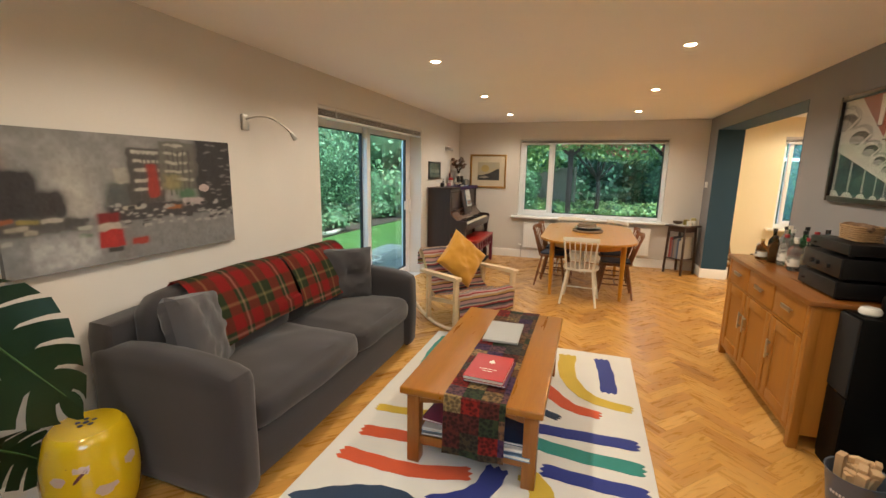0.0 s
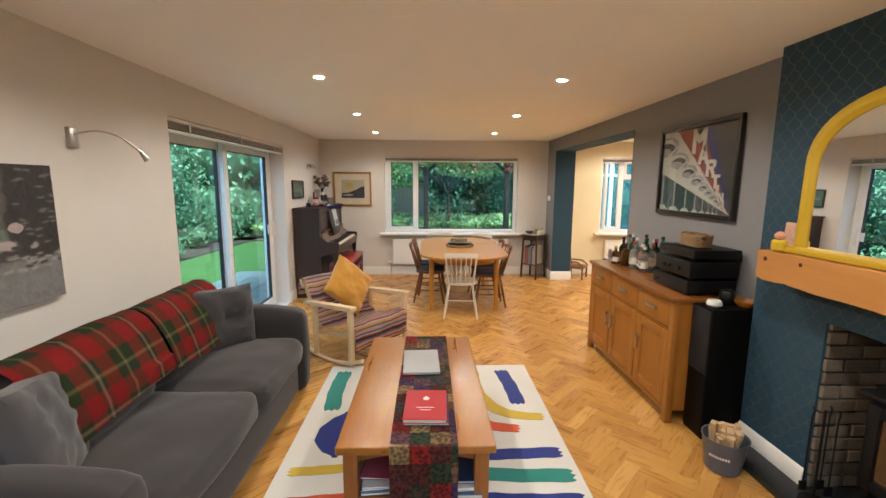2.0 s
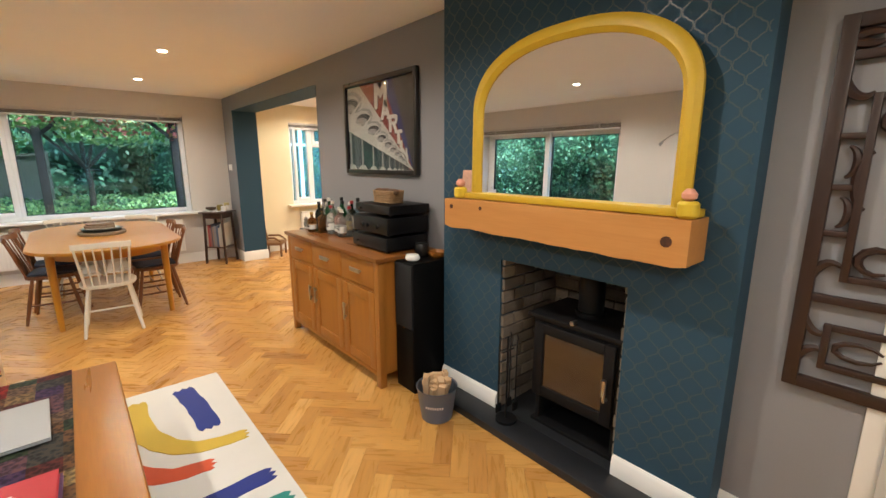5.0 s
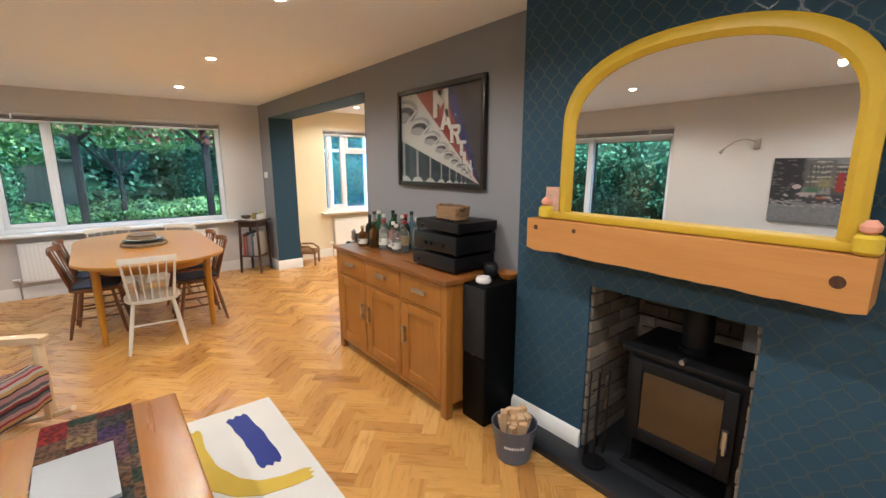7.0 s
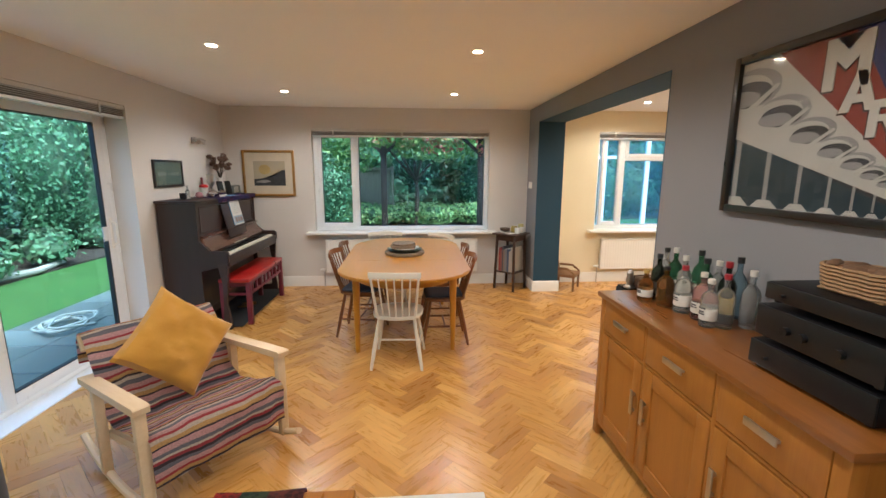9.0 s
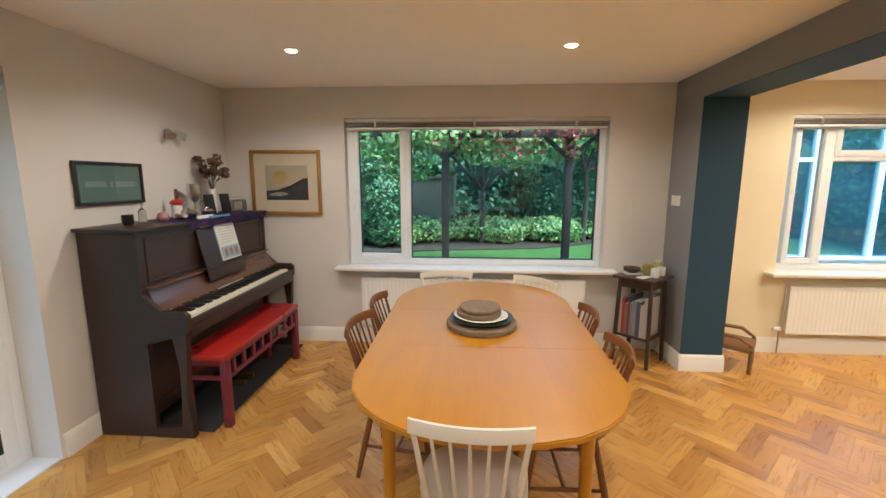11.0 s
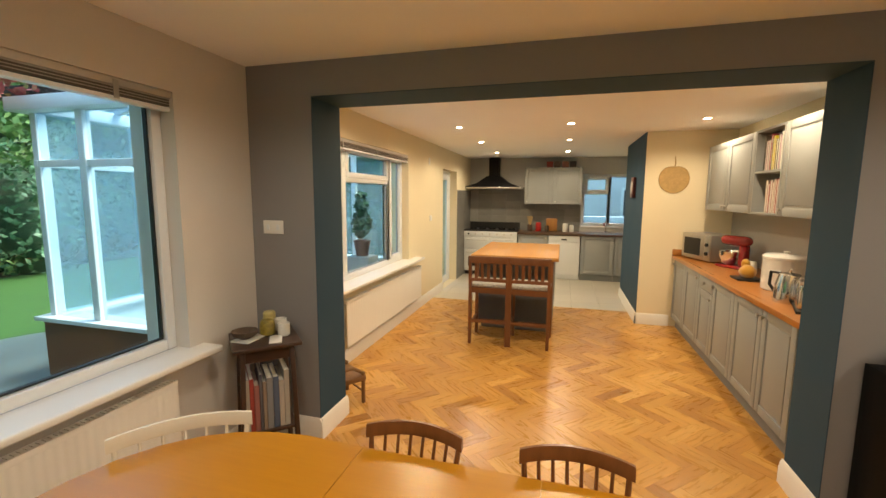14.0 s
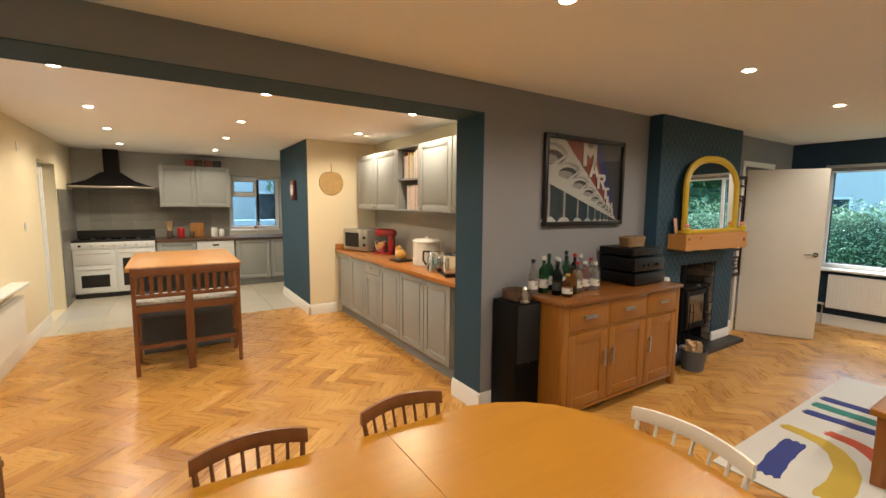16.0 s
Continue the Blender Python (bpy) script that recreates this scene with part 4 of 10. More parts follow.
prof = [(2.795, 0.16), (2.80, 0.22), (2.795, 0.30), (2.80, 0.38), (2.803, 0.44), (2.812, 0.462), (2.84, 0.465)] + [(2.84 + 0.1 * i, 0.464) for i in range(1, 14)] + [(4.20, 0.464), (4.23, 0.46), (4.236, 0.42), (4.238, 0.33)]
solid("table_runner", strip(prof, 0.325, 0.635, -0.003, 8), PATCH, "multicoloured patchwork runner hanging over the table end", "table runner")
# laptop
lp = thing("laptop", "closed silver laptop on the patchwork runner", "laptop", "", (0.452, 3.71, 0.470), 2)
SILVER = mat("anodised_silver", (0.36, 0.37, 0.37), 0.5, 0.2, var=0.03, bump=0.02)
part("base", boxes((-0.115, -0.18, 0, 0.115, 0.18, 0.008), bev=0.003), SILVER, lp)
part("lid", boxes((-0.115, -0.18, 0.0085, 0.115, 0.18, 0.016), bev=0.003), SILVER, lp)
# stack of books
BKR = mat("red_book_cover", (0.42, 0.008, 0.018), 0.5, var=0.05, bump=0.05)
PAPER = mat("book_pages", (0.75, 0.72, 0.64), 0.8, var=0.06, scale=30, bump=0.2, stretch=(1, 1, 60))


def book(x, y, z, w, d, h, material, label, turn=0.0, group="", name="book"):
    e = thing(name, label, "book", group, (x, y, z), turn)
    part("cover", boxes((-w / 2, -d / 2, 0, w / 2, d / 2, h * 0.14), (-w / 2, -d / 2, h * 0.86, w / 2, d / 2, h), (-w / 2, -d / 2, h * 0.1, -w / 2 + 0.004, d / 2, h * 0.9), bev=0.001, seg=1), material, e)
    part("page_block", boxes((-w / 2 + 0.004, -d / 2 + 0.004, h * 0.14, w / 2 - 0.004, d / 2 - 0.004, h * 0.86)), PAPER, e, "cream page block")
    return e


book(0.492, 3.12, 0.470, 0.225, 0.30, 0.012, mat("purple_book", (0.12, 0.05, 0.13), 0.5), "thin purple magazine under the red book", -1, "books on the coffee table")
rb = book(0.487, 3.115, 0.4825, 0.215, 0.30, 0.022, BKR, "red hardback book with small white crest and lettering", -2, "books on the coffee table")
CREST = mat("white_print", (0.8, 0.75, 0.7), 0.6, bump=0)
bm = bmesh.new()
cyl(bm, (0, 0.055, 0.022), (0, 0.055, 0.0225), 0.017, seg=12)
box(bm, -0.006, 0.045, 0.022, 0.006, 0.08, 0.0226)
part("crest", bm, CREST, rb, "small white printed crest")
bm = bmesh.new()
for i in range(12):
    box(bm, -0.048 + i * 0.008, -0.038, 0.022, -0.042 + i * 0.008, -0.032, 0.0226)
for i in range(7):
    box(bm, -0.028 + i * 0.008, -0.062, 0.022, -0.022 + i * 0.008, -0.056, 0.0226)
part("print", bm, CREST, rb, "two unreadable lines of white print")
# magazines on the lower shelf
rng = random.Random(12)
z = 0.166
for i, c in enumerate([(0.02, 0.05, 0.12), (0.4, 0.42, 0.45), (0.05, 0.05, 0.06), (0.15, 0.25, 0.4), (0.6, 0.6, 0.6), (0.03, 0.03, 0.05), (0.3, 0.05, 0.1)]):
    h = rng.uniform(0.010, 0.02)
    book(0.28 + rng.uniform(-0.01, 0.01), 3.02 + rng.uniform(-0.03, 0.03), z, 0.20, 0.27, h, mat("magazine_%s" % "abcdefg"[i], c, 0.4), "glossy magazine in the pile on the table shelf", rng.uniform(-6, 6), "magazines", "magazine")
    z += h + 0.0005
z = 0.166
for i in range(4):
    h = rng.uniform(0.012, 0.022)
    book(0.66 + rng.uniform(-0.01, 0.01), 3.0 + rng.uniform(-0.03, 0.03), z, 0.18, 0.25, h, MATS["magazine_%s" % "dbea"[i]], "magazine in the low pile on the table shelf", rng.uniform(-6, 6), "magazines", "magazine")
    z += h + 0.0005

# ---- rocking chair ----
BIRCH = wood("pale_birch", (0.70, 0.54, 0.34), (0.58, 0.42, 0.24), 0.45, 0, 0.1)
rc = thing("rocking_chair", "low pale birch rocking chair", "rocking chair", "", (-0.19, 5.10, 0), -38)
for s in (-1, 1):
    bm = bmesh.new()
    pts = [(0.36 * math.sin(a) / math.sin(0.5) - 0.02, s * 0.315, 0.75 - 0.735 * math.cos(a * 0.9)) for a in [-0.62 + 1.2 * i / 12 for i in range(13)]]
    tube(bm, [(p[0] * 1.1, p[1], p[2] + 0.006) for p in pts], 0.018, 8)
    part("rocker", bm, BIRCH, rc)
    bm = bmesh.new()
    box(bm, 0.27, s * 0.315 - 0.022, 0.05, 0.31, s * 0.315 + 0.022, 0.54, 0.006)
    part("front_leg", bm, BIRCH, rc)
    bm = bmesh.new()
    box(bm, -0.22, s * 0.315 - 0.02, 0.03, -0.18, s * 0.315 + 0.02, 0.50, 0.006)
    part("rear_leg", bm, BIRCH, rc)
    bm = bmesh.new()
    prism(bm, [(-0.33, 0.505), (0.33, 0.54), (0.335, 0.57), (0.32, 0.578), (-0.33, 0.535)], 1, s * 0.315 - 0.03, s * 0.315 + 0.03)
    part("armrest", bm, BIRCH, rc)
    bm = bmesh.new()
    prism(bm, [(0.30, 0.34), (0.30, 0.30), (-0.20, 0.22), (-0.20, 0.26)], 1, s * 0.285 - 0.011, s * 0.285 + 0.011)
    part("seat_rail", bm, BIRCH, rc)
    bm = bmesh.new()
    prism(bm, [(-0.16, 0.22), (-0.20, 0.22), (-0.44, 0.69), (-0.40, 0.70)], 1, s * 0.265 - 0.012, s * 0.265 + 0.012)
    part("back_post", bm, BIRCH, rc)
part("front_rail", boxes((0.275, -0.30, 0.27, 0.30, 0.30, 0.34), bev=0.004), BIRCH, rc)
bm = boxes((-0.03, -0.30, -0.04, 0.0, 0.30, 0.05), bev=0.006)
bmesh.ops.transform(bm, matrix=pose(-0.405, 0, 0.68, 0, -26, 0), verts=bm.verts)
part("top_rail", bm, BIRCH, rc)


def stripes(name, ax, cols, size):
    m = bpy.data.materials.new(name)
    m.use_nodes = True
    n, l = m.node_tree.nodes, m.node_tree.links
    b = n["Principled BSDF"]
    uv, sp, mu, fr, cr = n.new("ShaderNodeUVMap"), n.new("ShaderNodeSeparateXYZ"), n.new("ShaderNodeMath"), n.new("ShaderNodeMath"), n.new("ShaderNodeValToRGB")
    l.new(uv.outputs[0], sp.inputs[0])
    nz = n.new("ShaderNodeTexNoise")
    nz.inputs["Scale"].default_value = 6
    l.new(uv.outputs[0], nz.inputs["Vector"])
    wb = n.new("ShaderNodeMath")
    wb.operation = "MULTIPLY_ADD"
    wb.inputs[1].default_value = 0.03
    l.new(nz.outputs[0], wb.inputs[0])
    l.new(sp.outputs[ax], wb.inputs[2])
    mu.operation = "MULTIPLY"
    mu.inputs[1].default_value = 1 / size
    l.new(wb.outputs[0], mu.inputs[0])
    fr.operation = "FRACT"
    l.new(mu.outputs[0], fr.inputs[0])
    cr.color_ramp.interpolation = "CONSTANT"
    e = cr.color_ramp.elements
    e[0].color = (*cols[0][1], 1)
    e[1].position, e[1].color = cols[1][0], (*cols[1][1], 1)
    for p, c in cols[2:]:
        e.new(p).color = (*c, 1)
    l.new(fr.outputs[0], cr.inputs[0])
    fi, hs, mr = n.new("ShaderNodeTexNoise"), n.new("ShaderNodeHueSaturation"), n.new("ShaderNodeMapRange")
    fi.inputs["Scale"].default_value = 150
    l.new(uv.outputs[0], fi.inputs["Vector"])
    mr.inputs[3].default_value, mr.inputs[4].default_value = 0.55, 1.45
    l.new(fi.outputs[0], mr.inputs[0])
    l.new(mr.outputs[0], hs.inputs["Value"])
    l.new(cr.outputs[0], hs.inputs["Color"])
    l.new(hs.outputs[0], b.inputs["Base Color"])
    b.inputs["Roughness"].default_value = 0.95
    bp = n.new("ShaderNodeBump")
    bp.inputs["Strength"].default_value, bp.inputs["Distance"].default_value = 0.5, 0.003
    l.new(fi.outputs[0], bp.inputs["Height"])
    l.new(bp.outputs[0], b.inputs["Normal"])
    return m


D, P1, R1, C1, G1, O1 = (0.06, 0.045, 0.055), (0.60, 0.36, 0.35), (0.40, 0.06, 0.07), (0.62, 0.54, 0.44), (0.18, 0.18, 0.21), (0.58, 0.36, 0.14)
STRIPE = stripes("striped_woven_blanket", 1, [(0, D), (0.05, R1), (0.10, C1), (0.14, G1), (0.20, P1), (0.30, D), (0.33, O1), (0.40, C1), (0.46, R1), (0.50, P1), (0.58, G1), (0.66, C1), (0.72, D), (0.76, O1), (0.82, R1), (0.86, P1), (0.94, G1)], 0.30)
prof = [(0.345, 0.17), (0.345, 0.27), (0.34, 0.36), (0.31, 0.405), (0.24, 0.40), (0.12, 0.355), (0.0, 0.325), (-0.10, 0.31), (-0.165, 0.34), (-0.20, 0.41), (-0.25, 0.51), (-0.30, 0.61), (-0.35, 0.70), (-0.385, 0.735), (-0.43, 0.73), (-0.465, 0.67), (-0.475, 0.55)]
bm = strip([(-a, b) for a, b in prof], -0.30, 0.30, -0.05, 14, 0.013)
bmesh.ops.transform(bm, matrix=Matrix.Rotation(radians(90), 4, "Z"), verts=bm.verts)
ob = solid("blanket", bm, STRIPE, "multicoloured striped woven blanket draped over the rocking chair", "blanket")
ob.matrix_world = pose(-0.19, 5.10, 0, 0, 0, -38)
ob.scale.y = 1.12
rc.scale.y = 1.12
MUST = mat("mustard_velvet", (0.56, 0.27, 0.018), 0.8, var=0.12, scale=7, bump=0.2, grain=200, sheen=0.4)
ob = scatter("mustard yellow cushion standing on its corner on the striped blanket", (0, 0, 0), (0, 0, 0), 0.455, 0.455, 0.15, MUST, 5)
ob.matrix_world = pose(-0.19, 5.10, 0, 0, 0, -38) @ pose(-0.145, 0.02, 0.640, 0, -22, 0) @ pose(0, 0, 0, 0, 0, 90) @ pose(0, 0, 0, 0, 45, 0)

# ---- sideboard ----
SB = wood("oak_sideboard", (0.38, 0.155, 0.021), (0.26, 0.095, 0.012), 0.4, 2, 0.1)
SBT = wood("oak_sideboard_top", (0.25, 0.095, 0.018), (0.16, 0.055, 0.010), 0.3, 1, 0.3)
sb = thing("sideboard", "honey oak sideboard with three drawers and three panelled doors", "sideboard", "", (2.13, 3.74, 0))
SW = 1.45
part("top", boxes((-0.02, -0.015, 0.86, 0.49, SW + 0.015, 0.89), bev=0.006), SBT, sb)
for b in ((0.02, 0.004, 0.09, 0.478, 0.02, 0.859), (0.02, SW - 0.02, 0.09, 0.478, SW - 0.004, 0.859)):
    part("end_panel", boxes(b), SB, sb)
part("back_panel", boxes((0.46, 0.02, 0.09, 0.48, SW - 0.02, 0.86)), SB, sb)
part("bottom_board", boxes((0.02, 0.02, 0.09, 0.46, SW - 0.02, 0.11)), SB, sb)
for b in ((0.0, 0.0, 0.0, 0.05, 0.05, 0.86), (0.0, SW - 0.05, 0.0, 0.05, SW, 0.86), (0.43, 0.001, 0.0, 0.48, 0.05, 0.09), (0.43, SW - 0.05, 0.0, 0.48, SW - 0.001, 0.09)):
    part("leg", boxes(b, bev=0.004), SB, sb)
for b in ((0.005, 0.05, 0.075, 0.03, SW - 0.05, 0.105), (0.005, 0.05, 0.655, 0.03, SW - 0.05, 0.67)):
    part("front_rail", boxes(b, bev=0.003), SB, sb)
for b in ((0.004, 0.475, 0.10, 0.03, 0.495, 0.86), (0.004, 0.955, 0.10, 0.03, 0.975, 0.86)):
    part("front_stile", boxes(b, bev=0.002), SB, sb)
for i, (a, b) in enumerate(((0.053, 0.472), (0.498, 0.952), (0.978, SW - 0.053))):
    d = part("drawer", boxes((0.0, a, 0.675, 0.022, b, 0.852), bev=0.004), SB, sb)
    m = (a + b) / 2
    bm = bmesh.new()
    box(bm, -0.022, m - 0.065, 0.755, -0.014, m + 0.065, 0.785, 0.003)
    box(bm, -0.016, m - 0.06, 0.765, 0.002, m - 0.045, 0.775)
    box(bm, -0.016, m + 0.045, 0.765, 0.002, m + 0.06, 0.775)
    part("handle", bm, STEEL, d, "brushed metal bar handle")
    bm = bmesh.new()
    w = 0.07
    box(bm, 0.0, a, 0.11, 0.022, a + w, 0.65, 0.003)
    box(bm, 0.0, b - w, 0.11, 0.022, b, 0.65, 0.003)
    box(bm, 0.0005, a + w, 0.11, 0.022, b - w, 0.11 + w, 0.003)
    box(bm, 0.0005, a + w, 0.65 - w, 0.022, b - w, 0.65, 0.003)
    d = part("door", bm, SB, sb)
    part("panel", boxes((0.009, a + w - 0.005, 0.11 + w - 0.005, 0.018, b - w + 0.005, 0.65 - w + 0.005)), SB, d)
    hy = {0: b - 0.035, 1: b - 0.035, 2: a + 0.035}[i]
    bm = bmesh.new()
    box(bm, -0.022, hy - 0.012, 0.37, -0.014, hy + 0.012, 0.50, 0.003)
    box(bm, -0.016, hy - 0.005, 0.385, 0.002, hy + 0.005, 0.40)
    box(bm, -0.016, hy - 0.005, 0.47, 0.002, hy + 0.005, 0.485)
    part("handle", bm, STEEL, d, "brushed metal bar handle")

# black cabinets either side
BLK = mat("black_ash_veneer", (0.003, 0.003, 0.003), 0.5, var=0.2, scale=3, bump=0.1, grain=40, stretch=(20, 20, 1), spec=0.12)
for nm, lb, b, dy in (("loudspeaker", "tall black floor-standing loudspeaker beside the sideboard", (2.25, 3.545, 2.60, 3.735), 0), ("loudspeaker", "black floor-standing loudspeaker between the sideboard and the opening", (2.33, 5.205, 2.60, 5.43), 0)):
    e = thing(nm, lb, "loudspeaker", "pair of loudspeakers", (b[0], b[1], 0))
    w, d = b[3] - b[1], b[2] - b[0]
    part("cabinet", boxes((0.012, 0, 0.0, d, w, 0.865), bev=0.003), BLK, e)
    part("grille", boxes((0.0, 0.006, 0.44, 0.013, w - 0.006, 0.855), bev=0.004), mat("speaker_cloth", (0.008, 0.008, 0.009), 0.9, bump=0.5, grain=400), e, "upper black cloth grille")
    part("lower_panel", boxes((0.006, 0.004, 0.03, 0.013, w - 0.004, 0.43), bev=0.002), BLK, e)
    bm = bmesh.new()
    box(bm, 0.003, w / 2 - 0.015, 0.434, 0.013, w / 2 + 0.015, 0.438)
    part("badge", bm, CHROME, e, "small silver badge")

# hi-fi
HIFI = mat("black_brushed_panel", (0.004, 0.004, 0.005), 0.42, 0.0, var=0.2, bump=0.05, spec=0.25)
for i, (z, h, x0, dx, nm, lb) in enumerate(((0.892, 0.10, 2.24, 0.34, "turntable_box", "black hi-fi component at the bottom of the stack"), (1.0, 0.12, 2.25, 0.34, "amplifier", "black amplifier with round knobs in the stack"), (1.13, 0.07, 2.27, 0.33, "disc_player", "slim black disc player on top of the stack"))):
    e = thing(nm, lb, "hi-fi component", "hi-fi stack", (x0, 3.80, z))
    part("case", boxes((0.008, 0, 0.01, dx, 0.43, h), bev=0.004), HIFI, e)
    part("front_panel", boxes((0.0, 0.002, 0.012, 0.009, 0.428, h - 0.002), bev=0.002), BLACKP, e)
    for u in (0.03, 0.40):
        for v in (0.03, dx - 0.03):
            bm = bmesh.new()
            cyl(bm, (v, u, 0), (v, u, 0.011), 0.013)
            part("foot", bm, BLACKP, e)
    for u in ((0.12, 0.24, 0.30) if i == 1 else (0.35,)):
        bm = bmesh.new()
        cyl(bm, (0.0, u, h * 0.5), (-0.016, u, h * 0.5), 0.014 if i == 1 else 0.006)
        part("knob", bm, BLACKP, e)
WICK = mat("pale_wicker", (0.36, 0.21, 0.09), 0.7, var=0.25, scale=40, bump=1.0, grain=120, dist=0.004)


def basket(label, at, w, d, h, turn=0.0, material=None):
    e = thing("basket", label, "basket", "", at, turn)
    n = max(3, int(h / 0.012))
    for i in range(n):
        z = 0.006 + i * h / n
        k = 0.9 + 0.1 * i / n
        pts = []
        for j in range(24):
            a = 2 * math.pi * j / 24
            r = (abs(math.cos(a)) ** 4 + abs(math.sin(a)) ** 4) ** -0.25
            pts.append((w / 2 * k * r * math.cos(a), d / 2 * k * r * math.sin(a), z + 0.002 * (j % 2)))
        pts.append(pts[0])
        bm = bmesh.new()
        tube(bm, pts, 0.0065, 5)
        part("woven_ring", bm, material or WICK, e)
    part("bottom", boxes((-w * 0.42, -d * 0.42, 0, w * 0.42, d * 0.42, 0.006)), material or WICK, e)
    return e


basket("small pale wicker basket on top of the hi-fi stack", (2.42, 4.03, 1.202), 0.14, 0.24, 0.085)
for i in range(5):
    bm = bmesh.new()
    lathe(bm, [(0.012, -0.05), (0.02, -0.03), (0.021, 0.0), (0.019, 0.03), (0.010, 0.05)], seg=10)
    o = solid("pine_cone", bm, mat("brown_cone", (0.22, 0.12, 0.06), 0.8, var=0.4, scale=60, bump=0.8), "brown dried cone in the wicker basket", "cone", group="cones in the basket")
    o.matrix_world = pose(2.40 + 0.025 * (i % 2), 3.94 + 0.045 * i, 1.278, 90, 0, 30 * i)


def jar_like(name, label, category, at, prof, material, group=""):
    bm = bmesh.new()
    lathe(bm, prof, seg=18)
    o = solid(name, bm, material, label, category, group=group)
    o.location = at
    return o


WCER = mat("white_ceramic", (0.75, 0.74, 0.70), 0.25, var=0.03, bump=0.02)
jar_like("smart_speaker", "small white round speaker on the black loudspeaker", "speaker", (2.33, 3.64, 0.866), [(0.035, 0), (0.046, 0.01), (0.047, 0.025), (0.038, 0.04), (0.02, 0.042)], WCER)
jar_like("black_pot", "small black pot on the black loudspeaker", "pot", (2.45, 3.70, 0.866), [(0.03, 0), (0.045, 0.02), (0.047, 0.07), (0.04, 0.09), (0.036, 0.085)], BLACKP)
jar_like("wooden_bowl", "small round wooden dish on the black loudspeaker", "bowl", (2.52, 3.62, 0.866), [(0.04, 0), (0.06, 0.02), (0.065, 0.04), (0.058, 0.04), (0.05, 0.02)], SB)

# bottles
GLS = {"green": (0.02, 0.12, 0.04), "dark": (0.012, 0.018, 0.012), "clear": (0.55, 0.58, 0.56), "amber": (0.28, 0.10, 0.02), "pink": (0.50, 0.22, 0.20), "blue": (0.2, 0.35, 0.45)}


def bottle(x, y, h, r, col, cap, label_col, neck=0.012):
    h *= 0.84
    gm = glass("bottle_" + col, tuple(min(0.8, 1.1 * c ** 0.7) for c in GLS[col]), clear=False)
    names = {"green": "green glass", "dark": "dark glass", "clear": "clear glass", "amber": "amber glass", "pink": "pink-tinted glass", "blue": "pale blue glass"}
    e = thing("bottle", names[col] + " spirit bottle standing on the oak sideboard", "bottle", "bottles on the sideboard", (x, y, 0.891), 35)
    bm = bmesh.new()
    lathe(bm, [(r * 0.9, 0), (r, 0.008), (r, h * 0.58), (r * 0.85, h * 0.66), (neck, h * 0.76), (neck, h * 0.93), (neck * 1.2, h * 0.94), (neck * 1.2, h * 0.955)], seg=18)
    part("body", bm, gm, e)
    bm = bmesh.new()
    lathe(bm, [(neck * 1.15, h * 0.90), (neck * 1.3, h * 0.905), (neck * 1.3, h), (neck, h)], seg=14)
    part("cap", bm, mat("cap_%d%d%d" % tuple(int(c * 9) for c in cap), cap, 0.4, bump=0), e)
    if label_col:
        bm = bmesh.new()
        lathe(bm, [(r + 0.0008, h * 0.15), (r + 0.0012, h * 0.155), (r + 0.0012, h * 0.38), (r + 0.0008, h * 0.385)], seg=18)
        part("paper_label", bm, mat("lab_%d%d%d" % tuple(int(c * 9) for c in label_col), label_col, 0.7, bump=0), e, "plain paper label band")
        bm = bmesh.new()
        for q, (zz, ww) in enumerate(((0.38, 0.9), (0.31, 0.6), (0.26, 0.75))):
            for k in range(5):
                a0 = radians(150 + (k - 2) * 14 * ww)
                rr = r + 0.0018
                box(bm, -0.003, -0.0004, 0, 0.003, 0.0004, 0.007, m=Matrix.Translation((rr * math.cos(a0), rr * math.sin(a0), h * zz)) @ Matrix.Rotation(a0 + math.pi / 2, 4, "Z"))
        part("label_print", bm, mat("label_ink", (0.06, 0.05, 0.05), 0.7, bump=0), e, "small unreadable dark print")
    return e


W9, K1, RD, GD = (0.78, 0.75, 0.68), (0.02, 0.02, 0.02), (0.35, 0.02, 0.03), (0.5, 0.35, 0.1)
for b in ((2.36, 5.02, 0.30, 0.037, "dark", K1, (0.05, 0.05, 0.05)), (2.47, 5.05, 0.33, 0.038, "green", W9, W9), (2.33, 4.90, 0.25, 0.042, "amber", K1, None), (2.44, 4.92, 0.31, 0.036, "clear", W9, W9),
          (2.53, 4.93, 0.34, 0.037, "green", K1, W9), (2.36, 4.80, 0.28, 0.040, "clear", RD, W9), (2.47, 4.80, 0.32, 0.038, "green", K1, W9), (2.55, 4.82, 0.30, 0.037, "clear", W9, None),
          (2.38, 4.69, 0.27, 0.043, "pink", W9, W9), (2.49, 4.68, 0.33, 0.037, "dark", RD, GD), (2.41, 4.58, 0.29, 0.038, "clear", RD, None), (2.52, 4.57, 0.31, 0.037, "clear", W9, None), (2.56, 4.70, 0.35, 0.036, "blue", K1, None), (2.35, 4.60, 0.26, 0.036, "clear", W9, W9),
          (2.48, 5.15, 0.31, 0.036, "clear", K1, W9), (2.28, 5.00, 0.20, 0.038, "amber", GD, W9)):
    bottle(*b)
basket("dark brown woven basket on the far loudspeaker", (2.49, 5.30, 0.868), 0.20, 0.16, 0.07, 0, mat("dark_wicker", (0.12, 0.06, 0.03), 0.7, var=0.3, scale=40, bump=1.0, grain=120, dist=0.004))
jar_like("silver_figurine", "small silver ornament on a square base", "ornament", (2.37, 5.33, 0.868), [(0.035, 0), (0.035, 0.008), (0.018, 0.02), (0.026, 0.05), (0.018, 0.075), (0.022, 0.095), (0.008, 0.115)], STEEL)

